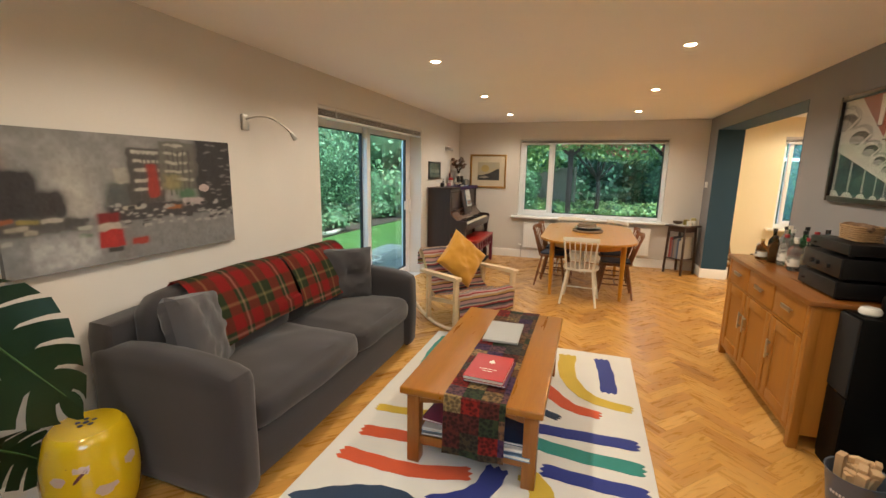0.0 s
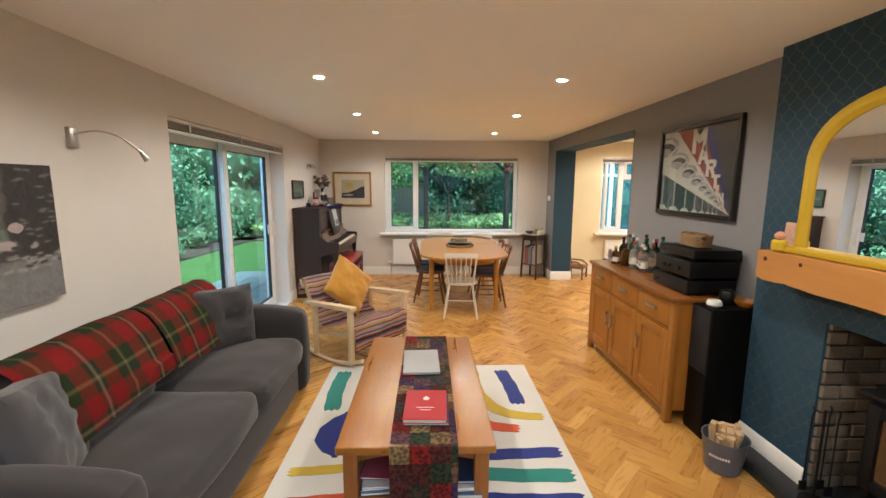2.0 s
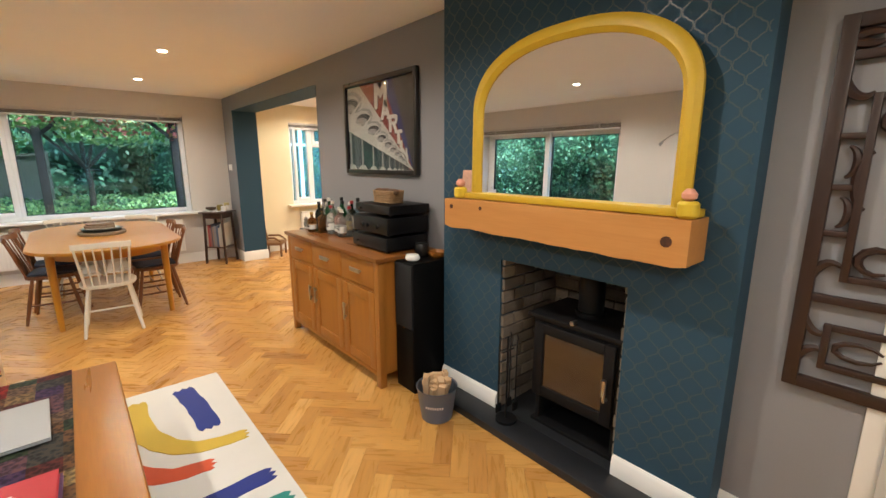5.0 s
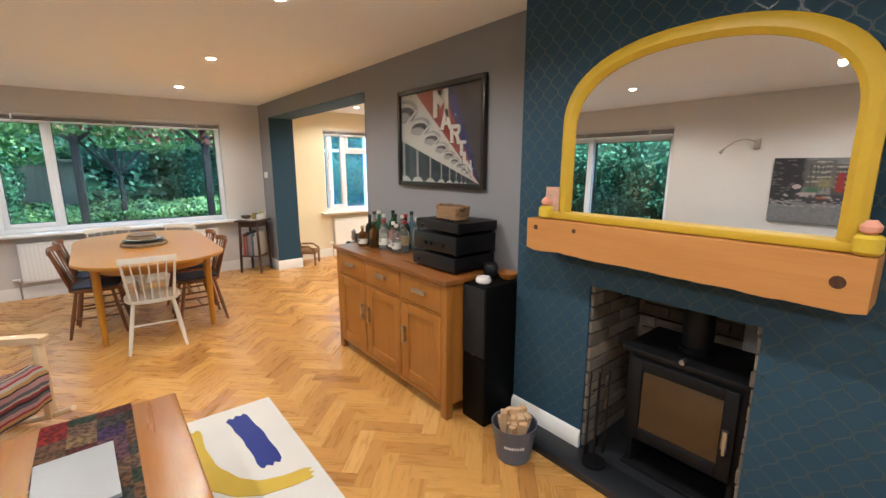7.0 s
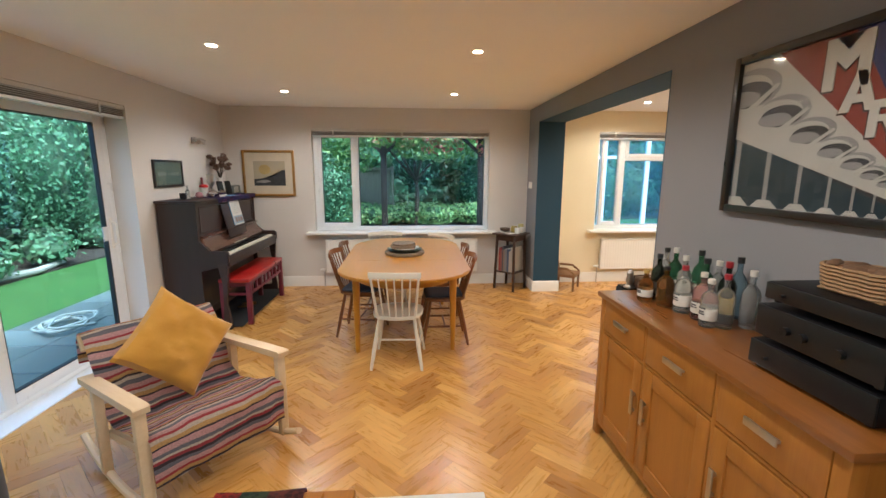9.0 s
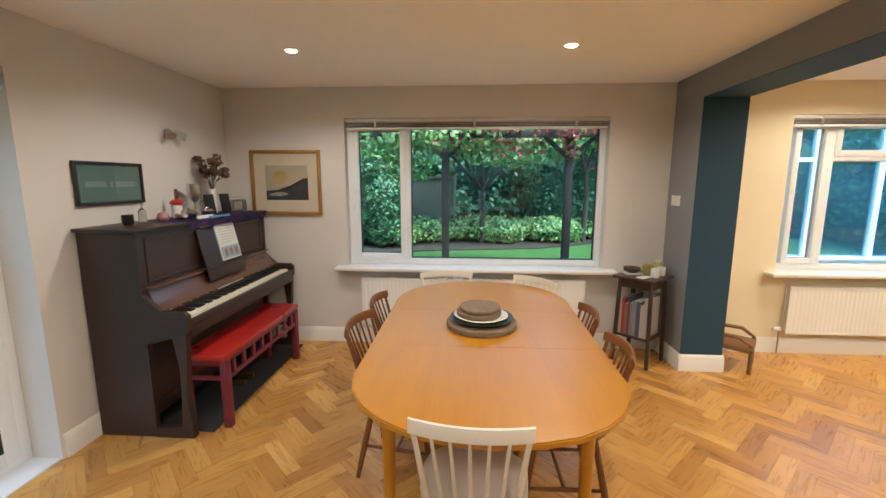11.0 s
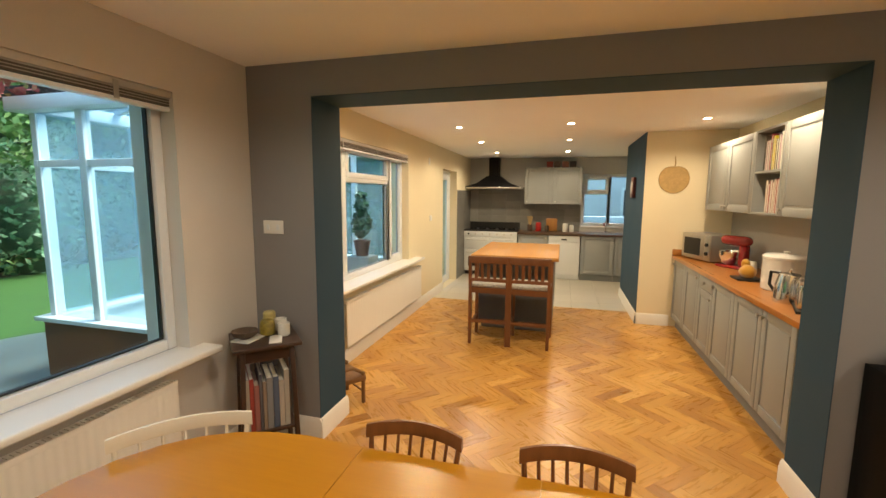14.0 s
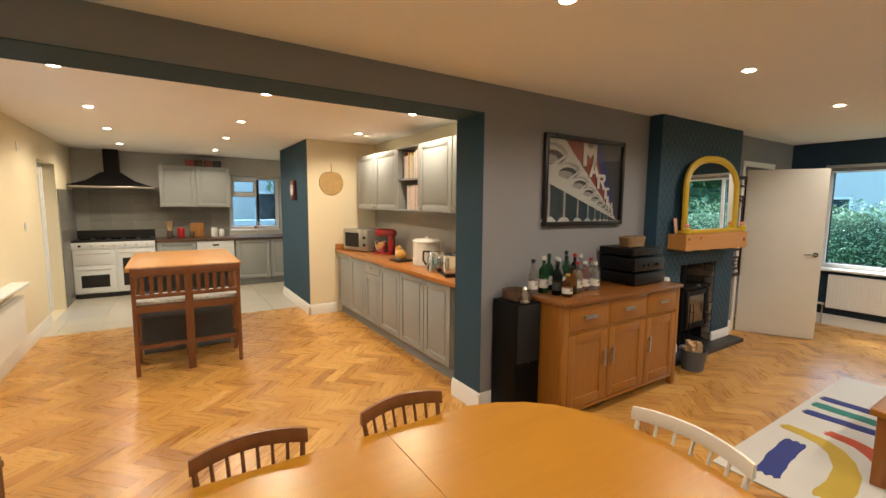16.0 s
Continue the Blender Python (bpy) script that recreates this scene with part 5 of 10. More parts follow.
# ---- framed cinema picture on the grey wall ----
BFR = mat("black_picture_frame", (0.012, 0.010, 0.010), 0.3, var=0.1, bump=0.05, coat=0.3)
pic = thing("framed_picture", "large black-framed print of an art deco cinema front", "picture", "", (2.628, 4.935, 1.385), -90)
PWD, PHT = 1.005, 0.73
bm = bmesh.new()
ring(bm, 0, 0, PWD, PHT, 0.035, -0.035, 0, 0.004)
part("frame", bm, BFR, pic)


def flat(parent, name, pts, d, col, label="", w=PWD, h=PHT):
    """A printed area, given in fractions of the picture."""
    bm = bmesh.new()
    prism(bm, [(0.035 + (w - 0.07) * x, 0.035 + (h - 0.07) * z) for x, z in pts], 1, -0.012 - d * 0.0004, -0.008)
    bmesh.ops.triangulate(bm, faces=[f for f in bm.faces if len(f.verts) > 4])
    return part(name, bm, mat("ink_%d_%d_%d" % tuple(int(c * 99) for c in col), col, 0.35, var=0.08, scale=9, bump=0, coat=0.2), parent, label)


SKYC, WHT, GRC, DRD, NVY = (0.040, 0.038, 0.040), (0.47, 0.46, 0.42), (0.15, 0.15, 0.15), (0.24, 0.045, 0.03), (0.022, 0.03, 0.13)
SHD, MIDG, TEALD = (0.05, 0.05, 0.052), (0.28, 0.28, 0.27), (0.025, 0.045, 0.055)
PGLASS = glass("picture_glass", (0.97, 0.97, 0.97), gloss=0.02)


def oval(cx, cz, a, b, n=18, t0=0.0, t1=360.0):
    return [(min(0.995, max(0.0, cx + a * math.cos(radians(t0 + (t1 - t0) * k / n)))), cz + b * math.sin(radians(t0 + (t1 - t0) * k / n))) for k in range(n if t1 - t0 == 360 else n + 1)]


flat(pic, "print_ground", [(0, 0), (1, 0), (1, 1), (0, 1)], 0, SKYC, "dark printed sky")
flat(pic, "print_navy", [(0.53, 1), (0.70, 1), (0.96, 0.06), (0.93, 0.02)], 1, NVY, "navy printed band")
flat(pic, "print_red", [(0.20, 1), (0.56, 1), (0.95, 0.03), (0.93, 0.0)], 2, DRD, "dark red printed band")
flat(pic, "print_base", [(0, 0), (0.9, 0), (0, 0.5)], 2.5, TEALD, "dark teal printed shade under the facade")
flat(pic, "print_facade", [(0, 1), (0.214, 1), (0.975, 0.0), (0, 0.48)], 3, WHT, "pale printed facade")
for i, u in enumerate((0.06, 0.27, 0.43, 0.552, 0.643, 0.711, 0.765, 0.81, 0.85)):
    k = 0.97 - u
    hw, hh = 0.205 * k, 0.15 * k
    cz = 0.84 - 0.86 * u
    d = 4 + 0.45 * i
    flat(pic, "arch", oval(u, cz + 0.2 * hh, hw, hh), d, MIDG, "printed arch moulding")
    flat(pic, "arch", oval(u - 0.04 * k, cz + 0.08 * hh, hw * 0.93, hh * 0.86), d + 0.1, WHT, "pale printed arch band")
    flat(pic, "arch_shadow", oval(u - 0.01 * k, cz - 0.08 * hh, hw * 0.80, hh * 0.66), d + 0.2, SHD, "dark printed arch hollow")
    flat(pic, "arch_soffit", oval(u - 0.06 * k, cz - 0.26 * hh, hw * 0.66, hh * 0.42), d + 0.3, MIDG, "grey printed arch soffit")
    flat(pic, "arch_strut", [(u + hw * 0.86, cz + 0.25 * hh), (u + hw * 0.96, cz + 0.15 * hh), (u - 0.02 * k, cz - 1.25 * hh), (u - 0.10 * k, cz - 1.25 * hh)], d + 0.4, WHT, "pale printed strut")
for i, u in enumerate((0.03, 0.229, 0.405, 0.547, 0.648, 0.727, 0.787, 0.83)):
    k = 0.97 - u
    top = 0.48 * (1 - u / 0.975)
    flat(pic, "column", [(u - 0.018 * k, 0.03), (u + 0.018 * k, 0.03), (u + 0.018 * k, top), (u - 0.018 * k, top)], 3.6, MIDG, "printed grey column")
    flat(pic, "column_foot", [(u - 0.11 * k, 0.0), (u + 0.11 * k, 0.0), (u + 0.05 * k, 0.055 * k + 0.01), (u - 0.05 * k, 0.055 * k + 0.01)], 3.8, WHT, "printed pale column foot")

LETTERS = {
    "M": [[(0, 0), (0.26, 0), (0.26, 1), (0, 1)], [(0.74, 0), (1, 0), (1, 1), (0.74, 1)], [(0.2, 1), (0.2, 0.62), (0.5, 0.35), (0.8, 0.62), (0.8, 1), (0.5, 0.72)]],
    "A": [[(0, 0), (0.28, 0), (0.62, 1), (0.38, 1)], [(1, 0), (0.72, 0), (0.38, 1), (0.62, 1)], [(0.2, 0.22), (0.8, 0.22), (0.74, 0.42), (0.26, 0.42)]],
    "R": [[(0, 0), (0.3, 0), (0.3, 1), (0, 1)], [(0.3, 0.78), (0.75, 0.78), (0.98, 0.9), (0.8, 1), (0.3, 1)], [(0.72, 0.5), (1, 0.6), (1, 0.92), (0.72, 0.82)], [(0.3, 0.42), (0.8, 0.42), (0.95, 0.55), (0.72, 0.6), (0.3, 0.6)], [(0.45, 0.42), (0.75, 0.42), (1, 0), (0.72, 0)]],
    "T": [[(0.34, 0), (0.66, 0), (0.66, 0.8), (0.34, 0.8)], [(0, 0.78), (1, 0.78), (1, 1), (0, 1)]],
    "I": [[(0.25, 0), (0.75, 0), (0.75, 1), (0.25, 1)]],
    "N": [[(0, 0), (0.28, 0), (0.28, 1), (0, 1)], [(0.72, 0), (1, 0), (1, 1), (0.72, 1)], [(0, 1), (0.3, 1), (1, 0), (0.7, 0)]],
}
INKW, INKS = mat("ink_letter_white", (0.56, 0.54, 0.48), 0.4, bump=0), mat("ink_letter_shade", (0.06, 0.04, 0.035), 0.5, bump=0)
for k, (ch, x0, z0, x1, z1) in enumerate((("M", 0.45, 0.70, 0.635, 0.985), ("A", 0.535, 0.565, 0.68, 0.78), ("R", 0.657, 0.42, 0.775, 0.61), ("T", 0.735, 0.285, 0.835, 0.44), ("I", 0.785, 0.20, 0.85, 0.325), ("N", 0.83, 0.14, 0.895, 0.24), ("I", 0.88, 0.075, 0.915, 0.165))):
    for nm, dx, dz, dep, mt in (("letter_shade", -0.006, -0.010, 0.0156, INKS), ("letter", 0, 0, 0.0166, INKW)):
        bm = bmesh.new()
        for q, poly in enumerate(LETTERS[ch]):
            prism(bm, [(0.035 + (PWD - 0.07) * (x0 + (x1 - x0) * u + dx), 0.035 + (PHT - 0.07) * (z0 + (z1 - z0) * v + dz)) for u, v in poly], 1, -dep - 0.00004 * q, -0.009)
        bmesh.ops.triangulate(bm, faces=[f for f in bm.faces if len(f.verts) > 4])
        part(nm, bm, mt, pic, "pale raised capital letter on the poster" if mt is INKW else "dark edge of the letter")
bm = boxes((0.034, -0.0185, 0.034, PWD - 0.034, -0.0175, PHT - 0.034))
part("glazing", bm, PGLASS, pic, "clear picture glass").visible_shadow = False

# ---- chimney breast things ----
PINE = wood("rough_pine_beam", (0.56, 0.27, 0.075), (0.43, 0.18, 0.04), 0.5, 1, 0.1)
bm = bmesh.new()
y0, y1 = 2.055, 3.325
n = 26
top, bot = [], []
for i in range(n + 1):
    y = y0 + (y1 - y0) * i / n
    w = 0.012 * noise.noise(Vector((y * 3.5, 0, 3))) + 0.006 * noise.noise(Vector((y * 11, 0, 3)))
    top.append((y, 1.283 + 0.2 * w))
    bot.append((y, 1.128 + w - 0.03 * max(0, (3.15 - y)) * 0.6 + (0.012 if i in (0, n) else 0)))
vs = prism(bm, top + bot[::-1], 0, 2.325, CX - 0.001)
bmesh.ops.triangulate(bm, faces=[f for f in bm.faces if len(f.verts) > 4])
mantel = solid("mantel_beam", bm, PINE, "rough waney-edged pine beam mantelpiece over the stove", "mantelpiece")
KNOT = mat("dark_knot", (0.10, 0.035, 0.012), 0.7, var=0.4, scale=80)
for y, z, r in ((2.13, 1.20, 0.020), (3.05, 1.245, 0.010), (3.27, 1.24, 0.012)):
    bm = bmesh.new()
    cyl(bm, (2.323, y, z), (2.33, y, z), r, r * 1.1, 12)
    part("knot", bm, KNOT, mantel, "dark knot in the beam")

# overmantel mirror, arched
MY = mat("mustard_frame_paint", (0.55, 0.36, 0.012), 0.5, var=0.08, bump=0.1)
MIRR = mat("mirror_silver", (0.9, 0.9, 0.9), 0.02, 1.0, var=0.0, bump=0)
MIRR.node_tree.nodes["Principled BSDF"].inputs["Roughness"].default_value = 0.0
for lk in list(MIRR.node_tree.links):
    if lk.to_socket.name == "Roughness":
        MIRR.node_tree.links.remove(lk)


def arch(half, zspring, ztop, n=28, power=2.3):
    pts = [(-half, 0.0)]
    for i in range(n + 1):
        a = math.pi * (1 - i / n)
        c, s = math.cos(a), math.sin(a)
        pts.append((half * (abs(c) ** (2 / power)) * (1 if c > 0 else -1), zspring + (ztop - zspring) * abs(s) ** (2 / power)))
    pts.append((half, 0.0))
    return pts


mir = thing("overmantel_mirror", "arched mirror in a mustard yellow painted frame leaning on the mantelpiece", "mirror", "", (2.44, 2.655, 1.286), -90)
tilt = Matrix.Rotation(radians(-0.7), 4, "X")
out, inn = arch(0.555, 0.44, 0.78), arch(0.49, 0.42, 0.712)
bm = bmesh.new()
n = len(out)
prof_v = []
for (ox, oz), (ix, iz) in zip(out, inn):
    iz = max(iz, 0.03)
    ring4 = []
    for f, dpt in ((0, 0.0), (0, -0.02), (0.3, -0.034), (0.7, -0.034), (1, -0.016), (1, 0.0)):
        ring4.append(bm.verts.new(tilt @ Vector((ox + (ix - ox) * f, dpt, oz + (iz - oz) * f))))
    prof_v.append(ring4)
for a, b in zip(prof_v, prof_v[1:]):
    for j in range(6):
        k = (j + 1) % 6
        bm.faces.new((a[j], b[j], b[k], a[k]))
bm.faces.new(prof_v[0])
bm.faces.new(prof_v[-1][::-1])
part("frame", bm, MY, mir)
bm = bmesh.new()
box(bm, -0.60, -0.075, 0.0, 0.60, 0.012, 0.03, 0.004, m=tilt)
part("frame_base", bm, MY, mir, "mustard ledge under the mirror")
bm = bmesh.new()
inn2 = [(x, max(z, 0.02)) for x, z in arch(0.50, 0.425, 0.722)]
vs = prism(bm, inn2, 1, -0.010, -0.004)
for v in vs:
    v.co = tilt @ v.co
part("mirror_glass", bm, MIRR, mir, "clear mirror glass")
for i, y in enumerate((3.245, 2.085)):
    e = thing("toy_figure", "small plain yellow toy beside the mirror", "toy", "toys on the mantelpiece", (2.37, y, 1.286))
    bm = bmesh.new()
    lathe(bm, [(0.028, 0), (0.036, 0.01), (0.036, 0.05), (0.028, 0.06)], seg=14)
    part("body", bm, mat("yellow_toy_plastic", (0.7, 0.5, 0.03), 0.4), e)
    bm = bmesh.new()
    lathe(bm, [(0.008, 0.058), (0.024, 0.07), (0.026, 0.085), (0.012, 0.103)], seg=14)
    part("top", bm, mat("peach_toy_plastic", (0.75, 0.35, 0.25), 0.5), e, "peach coloured top")
bm = boxes((-0.001, -0.045, 0, 0.001, 0.045, 0.15))
o = solid("greeting_card", bm, mat("card_print", (0.75, 0.45, 0.33), 0.7, var=0.25, scale=25), "small orange and white greeting card", "card")
o.matrix_world = pose(2.45, 3.27, 1.286, 0, 8, 12)

# trellis lines of the wallpaper
TRE = mat("pale_teal_print", (0.062, 0.090, 0.102), 0.35, var=0.1, bump=0)
bm = bmesh.new()


def trellis_curve(c0, z0, flip):
    """One side of an ogee cell, from its foot to its shoulder."""
    W2, H2 = 0.045, 0.052
    pts = []
    for k in range(13):
        t = k / 12
        pts.append((c0 + flip * W2 * (t - 0.11 * math.sin(2 * math.pi * t) + 0.05 * math.sin(6 * math.pi * t)), z0 + H2 * t))
    for a, b in zip(pts, pts[1:]):
        ay, by = a[0], b[0]
        if not (CY0 + 0.01 < min(ay, by) and max(ay, by) < CY1 - 0.01) or b[1] > H:
            continue
        if HY0 - 0.01 < ay < HY1 + 0.01 and a[1] < HZ + 0.01:
            continue
        ln = math.hypot(by - ay, b[1] - a[1])
        u, v = 0.0026 * (b[1] - a[1]) / ln, 0.0026 * (ay - by) / ln
        vs = [bm.verts.new((CX - 0.0012, ay - u, a[1] - v)), bm.verts.new((CX - 0.0012, ay + u, a[1] + v)), bm.verts.new((CX - 0.0012, by + u, b[1] + v)), bm.verts.new((CX - 0.0012, by - u, b[1] - v))]
        bm.faces.new(vs)


for j in range(43):
    for i in range(19):
        c0 = CY0 - 0.02 + 0.09 * i + 0.045 * (j % 2)
        for fl in (-1, 1):
            trellis_curve(c0, 0.19 + 0.052 * j, fl)
o = solid("trellis", bm, TRE, "pale trellis pattern printed on the dark wallpaper", "", "structure")
o.name = "trim_wallpaper_trellis"

# stove
IRON = mat("matt_black_iron", (0.008, 0.008, 0.009), 0.55, 0.2, var=0.15, bump=0.2, spec=0.3)
st = thing("wood_stove", "black cast iron wood-burning stove in the fireplace", "stove", "", (2.53, 2.60, 0.045))
part("body", boxes((0.03, -0.255, 0.16, 0.36, 0.255, 0.62), bev=0.012), IRON, st)
part("top_plate", boxes((0.0, -0.275, 0.62, 0.38, 0.275, 0.645), bev=0.006), IRON, st)
part("log_store", boxes((0.05, -0.235, 0.02, 0.35, -0.21, 0.16), (0.05, 0.21, 0.02, 0.35, 0.235, 0.16), (0.33, -0.21, 0.02, 0.35, 0.21, 0.16), (0.03, -0.25, 0.0, 0.36, 0.25, 0.02), bev=0.003), IRON, st)
bm = bmesh.new()
ring(bm, -0.225, 0.19, 0.225, 0.60, 0.055, 0.0, 0.03, 0.006)
bmesh.ops.transform(bm, matrix=Matrix.Rotation(radians(-90), 4, "Z"), verts=bm.verts)
door = part("door", bm, IRON, st)
part("door_glass", boxes((0.012, -0.175, 0.24, 0.018, 0.175, 0.55)), mat("sooty_glass", (0.05, 0.03, 0.018), 0.08, var=0.35, scale=4, bump=0, coat=1.0), door, "brown soot-stained door glass")
bm = bmesh.new()
tube(bm, [(0.0, -0.20, 0.33), (-0.03, -0.20, 0.33), (-0.035, -0.20, 0.43)], 0.008)
cyl(bm, (-0.035, -0.20, 0.36), (-0.035, -0.20, 0.44), 0.012)
part("handle", bm, STEEL, door, "steel spring door handle")
bm = bmesh.new()
cyl(bm, (0.2, 0.02, 0.645), (0.2, 0.02, 1.02), 0.065, seg=24)
cyl(bm, (0.2, 0.02, 0.645), (0.2, 0.02, 0.67), 0.078, seg=24)
part("flue_pipe", bm, IRON, st)
bm = bmesh.new()
cyl(bm, (0.03, 0.0, 0.655), (-0.012, 0.0, 0.655), 0.01, 0.012)
part("air_knob", bm, STEEL, st, "small steel air knob")
# companion set and bucket
cs = thing("fire_tools", "black iron fire tool stand beside the stove", "fire tools", "", (2.44, 2.93, 0.046))
bm = bmesh.new()
cyl(bm, (0, 0, 0), (0, 0, 0.015), 0.06)
tube(bm, [(0, 0, 0.01), (0, 0, 0.5)], 0.006)
tube(bm, [(-0.05, 0, 0.42), (0.05, 0, 0.42)], 0.004)
part("stand", bm, IRON, cs)
for k, (u, v) in enumerate(((0.045, 0.02), (-0.045, 0.02), (0.04, -0.03))):
    bm = bmesh.new()
    tube(bm, [(u, v, 0.1), (u, v, 0.46), (u + 0.008, v, 0.49), (u, v, 0.51)], 0.004)
    box(bm, u - 0.02, v - 0.004, 0.06, u + 0.02, v + 0.004, 0.11, 0.002)
    part("tool", bm, IRON, cs)
bk = thing("log_bucket", "grey-blue metal bucket full of split kindling", "bucket", "", (2.215, 3.27, 0.0))
bm = bmesh.new()
lathe(bm, [(0.085, 0.0), (0.09, 0.004), (0.118, 0.19), (0.122, 0.197), (0.122, 0.203), (0.115, 0.200), (0.088, 0.012), (0.0, 0.012)], seg=28)
part("bucket", bm, mat("grey_blue_enamel", (0.115, 0.135, 0.175), 0.4, var=0.1, bump=0.05), bk)
bm = bmesh.new()
for k in range(8):
    a = radians(198 + k * 7)
    box(bm, -0.0045, -0.0006, 0, 0.0045, 0.0006, 0.013, m=Matrix.Translation((0.111 * math.cos(a), 0.111 * math.sin(a), 0.105)) @ Matrix.Rotation(a + math.pi / 2, 4, "Z"))
part("print", bm, CREST, bk, "small white unreadable print")
KIND = wood("split_kindling", (0.60, 0.42, 0.24), (0.48, 0.30, 0.15), 0.8, 2, 0, 0.15)
rng = random.Random(21)
for k in range(22):
    a, r = rng.uniform(0, 6.28), rng.uniform(0, 0.085)
    w, d = rng.uniform(0.012, 0.024), rng.uniform(0.010, 0.02)
    h = rng.uniform(0.20, 0.27)
    bm = boxes((-w, -d, 0, w, d, h), bev=0.002, seg=1)
    o = part("kindling", bm, KIND, bk, "pale split kindling stick")
    o.matrix_basis = pose(r * math.cos(a) * 0.7, r * math.sin(a) * 0.7, 0.014, rng.uniform(-14, 14), rng.uniform(-14, 14), rng.uniform(0, 180))

# carved wooden panel on the wall beyond the chimney breast
CARV = wood("dark_carved_wood", (0.036, 0.014, 0.008), (0.018, 0.008, 0.005), 0.5, 2, 0.1)
cp = thing("carved_panel", "dark carved wooden openwork panel hanging on the wall", "wall panel", "", (EX - 0.002, 1.79, 0.70), -90)
bm = bmesh.new()
ring(bm, 0, 0, 0.36, 1.22, 0.042, -0.03, 0, 0.004)
part("frame", bm, CARV, cp)
bm = bmesh.new()
ring(bm, 0.10, 0.395, 0.26, 0.985, 0.022, -0.026, -0.004, 0.003)
ring(bm, 0.085, 0.085, 0.275, 0.245, 0.022, -0.026, -0.004, 0.003)
part("inner_rectangle", bm, CARV, cp, "plain rectangular lattice bars")
for z in (0.315, 1.085):
    part("cross_bar", boxes((0.041, -0.027, z, 0.319, -0.003, z + 0.028), bev=0.003), CARV, cp)
for z in (0.54, 0.69, 0.85):
    for a, b in ((0.041, 0.101), (0.259, 0.319)):
        part("short_tie", boxes((a, -0.025, z, b, -0.005, z + 0.02), bev=0.003), CARV, cp)


def scroll(cx, cz, rx, rz, a0, a1, w=0.013):
    """A carved leaf scroll, thick in the middle."""
    bm = bmesh.new()
    n = 9
    tube(bm, [(cx + rx * math.cos(radians(a0 + (a1 - a0) * k / n)), -0.015, cz + rz * math.sin(radians(a0 + (a1 - a0) * k / n))) for k in range(n + 1)], [w * (0.45 + 0.75 * math.sin(math.pi * k / n)) for k in range(n + 1)], 6)
    part("scroll", bm, CARV, cp, "carved leafy scroll")


for s, x in ((1, 0.042), (-1, 0.318)):
    flip = (lambda a: a) if s > 0 else (lambda a: 180 - a)
    for z0, z1 in ((0.042, 0.315), (0.343, 1.085), (1.113, 1.178)):
        h = min(0.09, (z1 - z0) * 0.45)
        scroll(x + s * 0.035, z0 + 0.02, 0.05, h, flip(60), flip(185))
        scroll(x + s * 0.035, z1 - 0.02, 0.05, h, flip(-60), flip(-185))
    scroll(x + s * 0.02, 0.62, 0.03, 0.05, flip(-80), flip(80), 0.010)
    scroll(x + s * 0.02, 0.78, 0.03, 0.05, flip(-80), flip(80), 0.010)
    scroll(x + s * 0.085, 0.72, 0.03, 0.09, flip(90), flip(270), 0.012)
for z in (0.47, 0.90):
    scroll(0.18, z, 0.045, 0.04, 0, 300, 0.011)
scroll(0.18, 0.165, 0.06, 0.03, 20, 340, 0.009)

# ---- painting on the west wall ----
pt = thing("painting", "wide grey abstract city street painting with red accents", "painting", "", (WX + 0.002, 2.03, 1.055), 90)
PTW, PTH = 1.245, 0.655


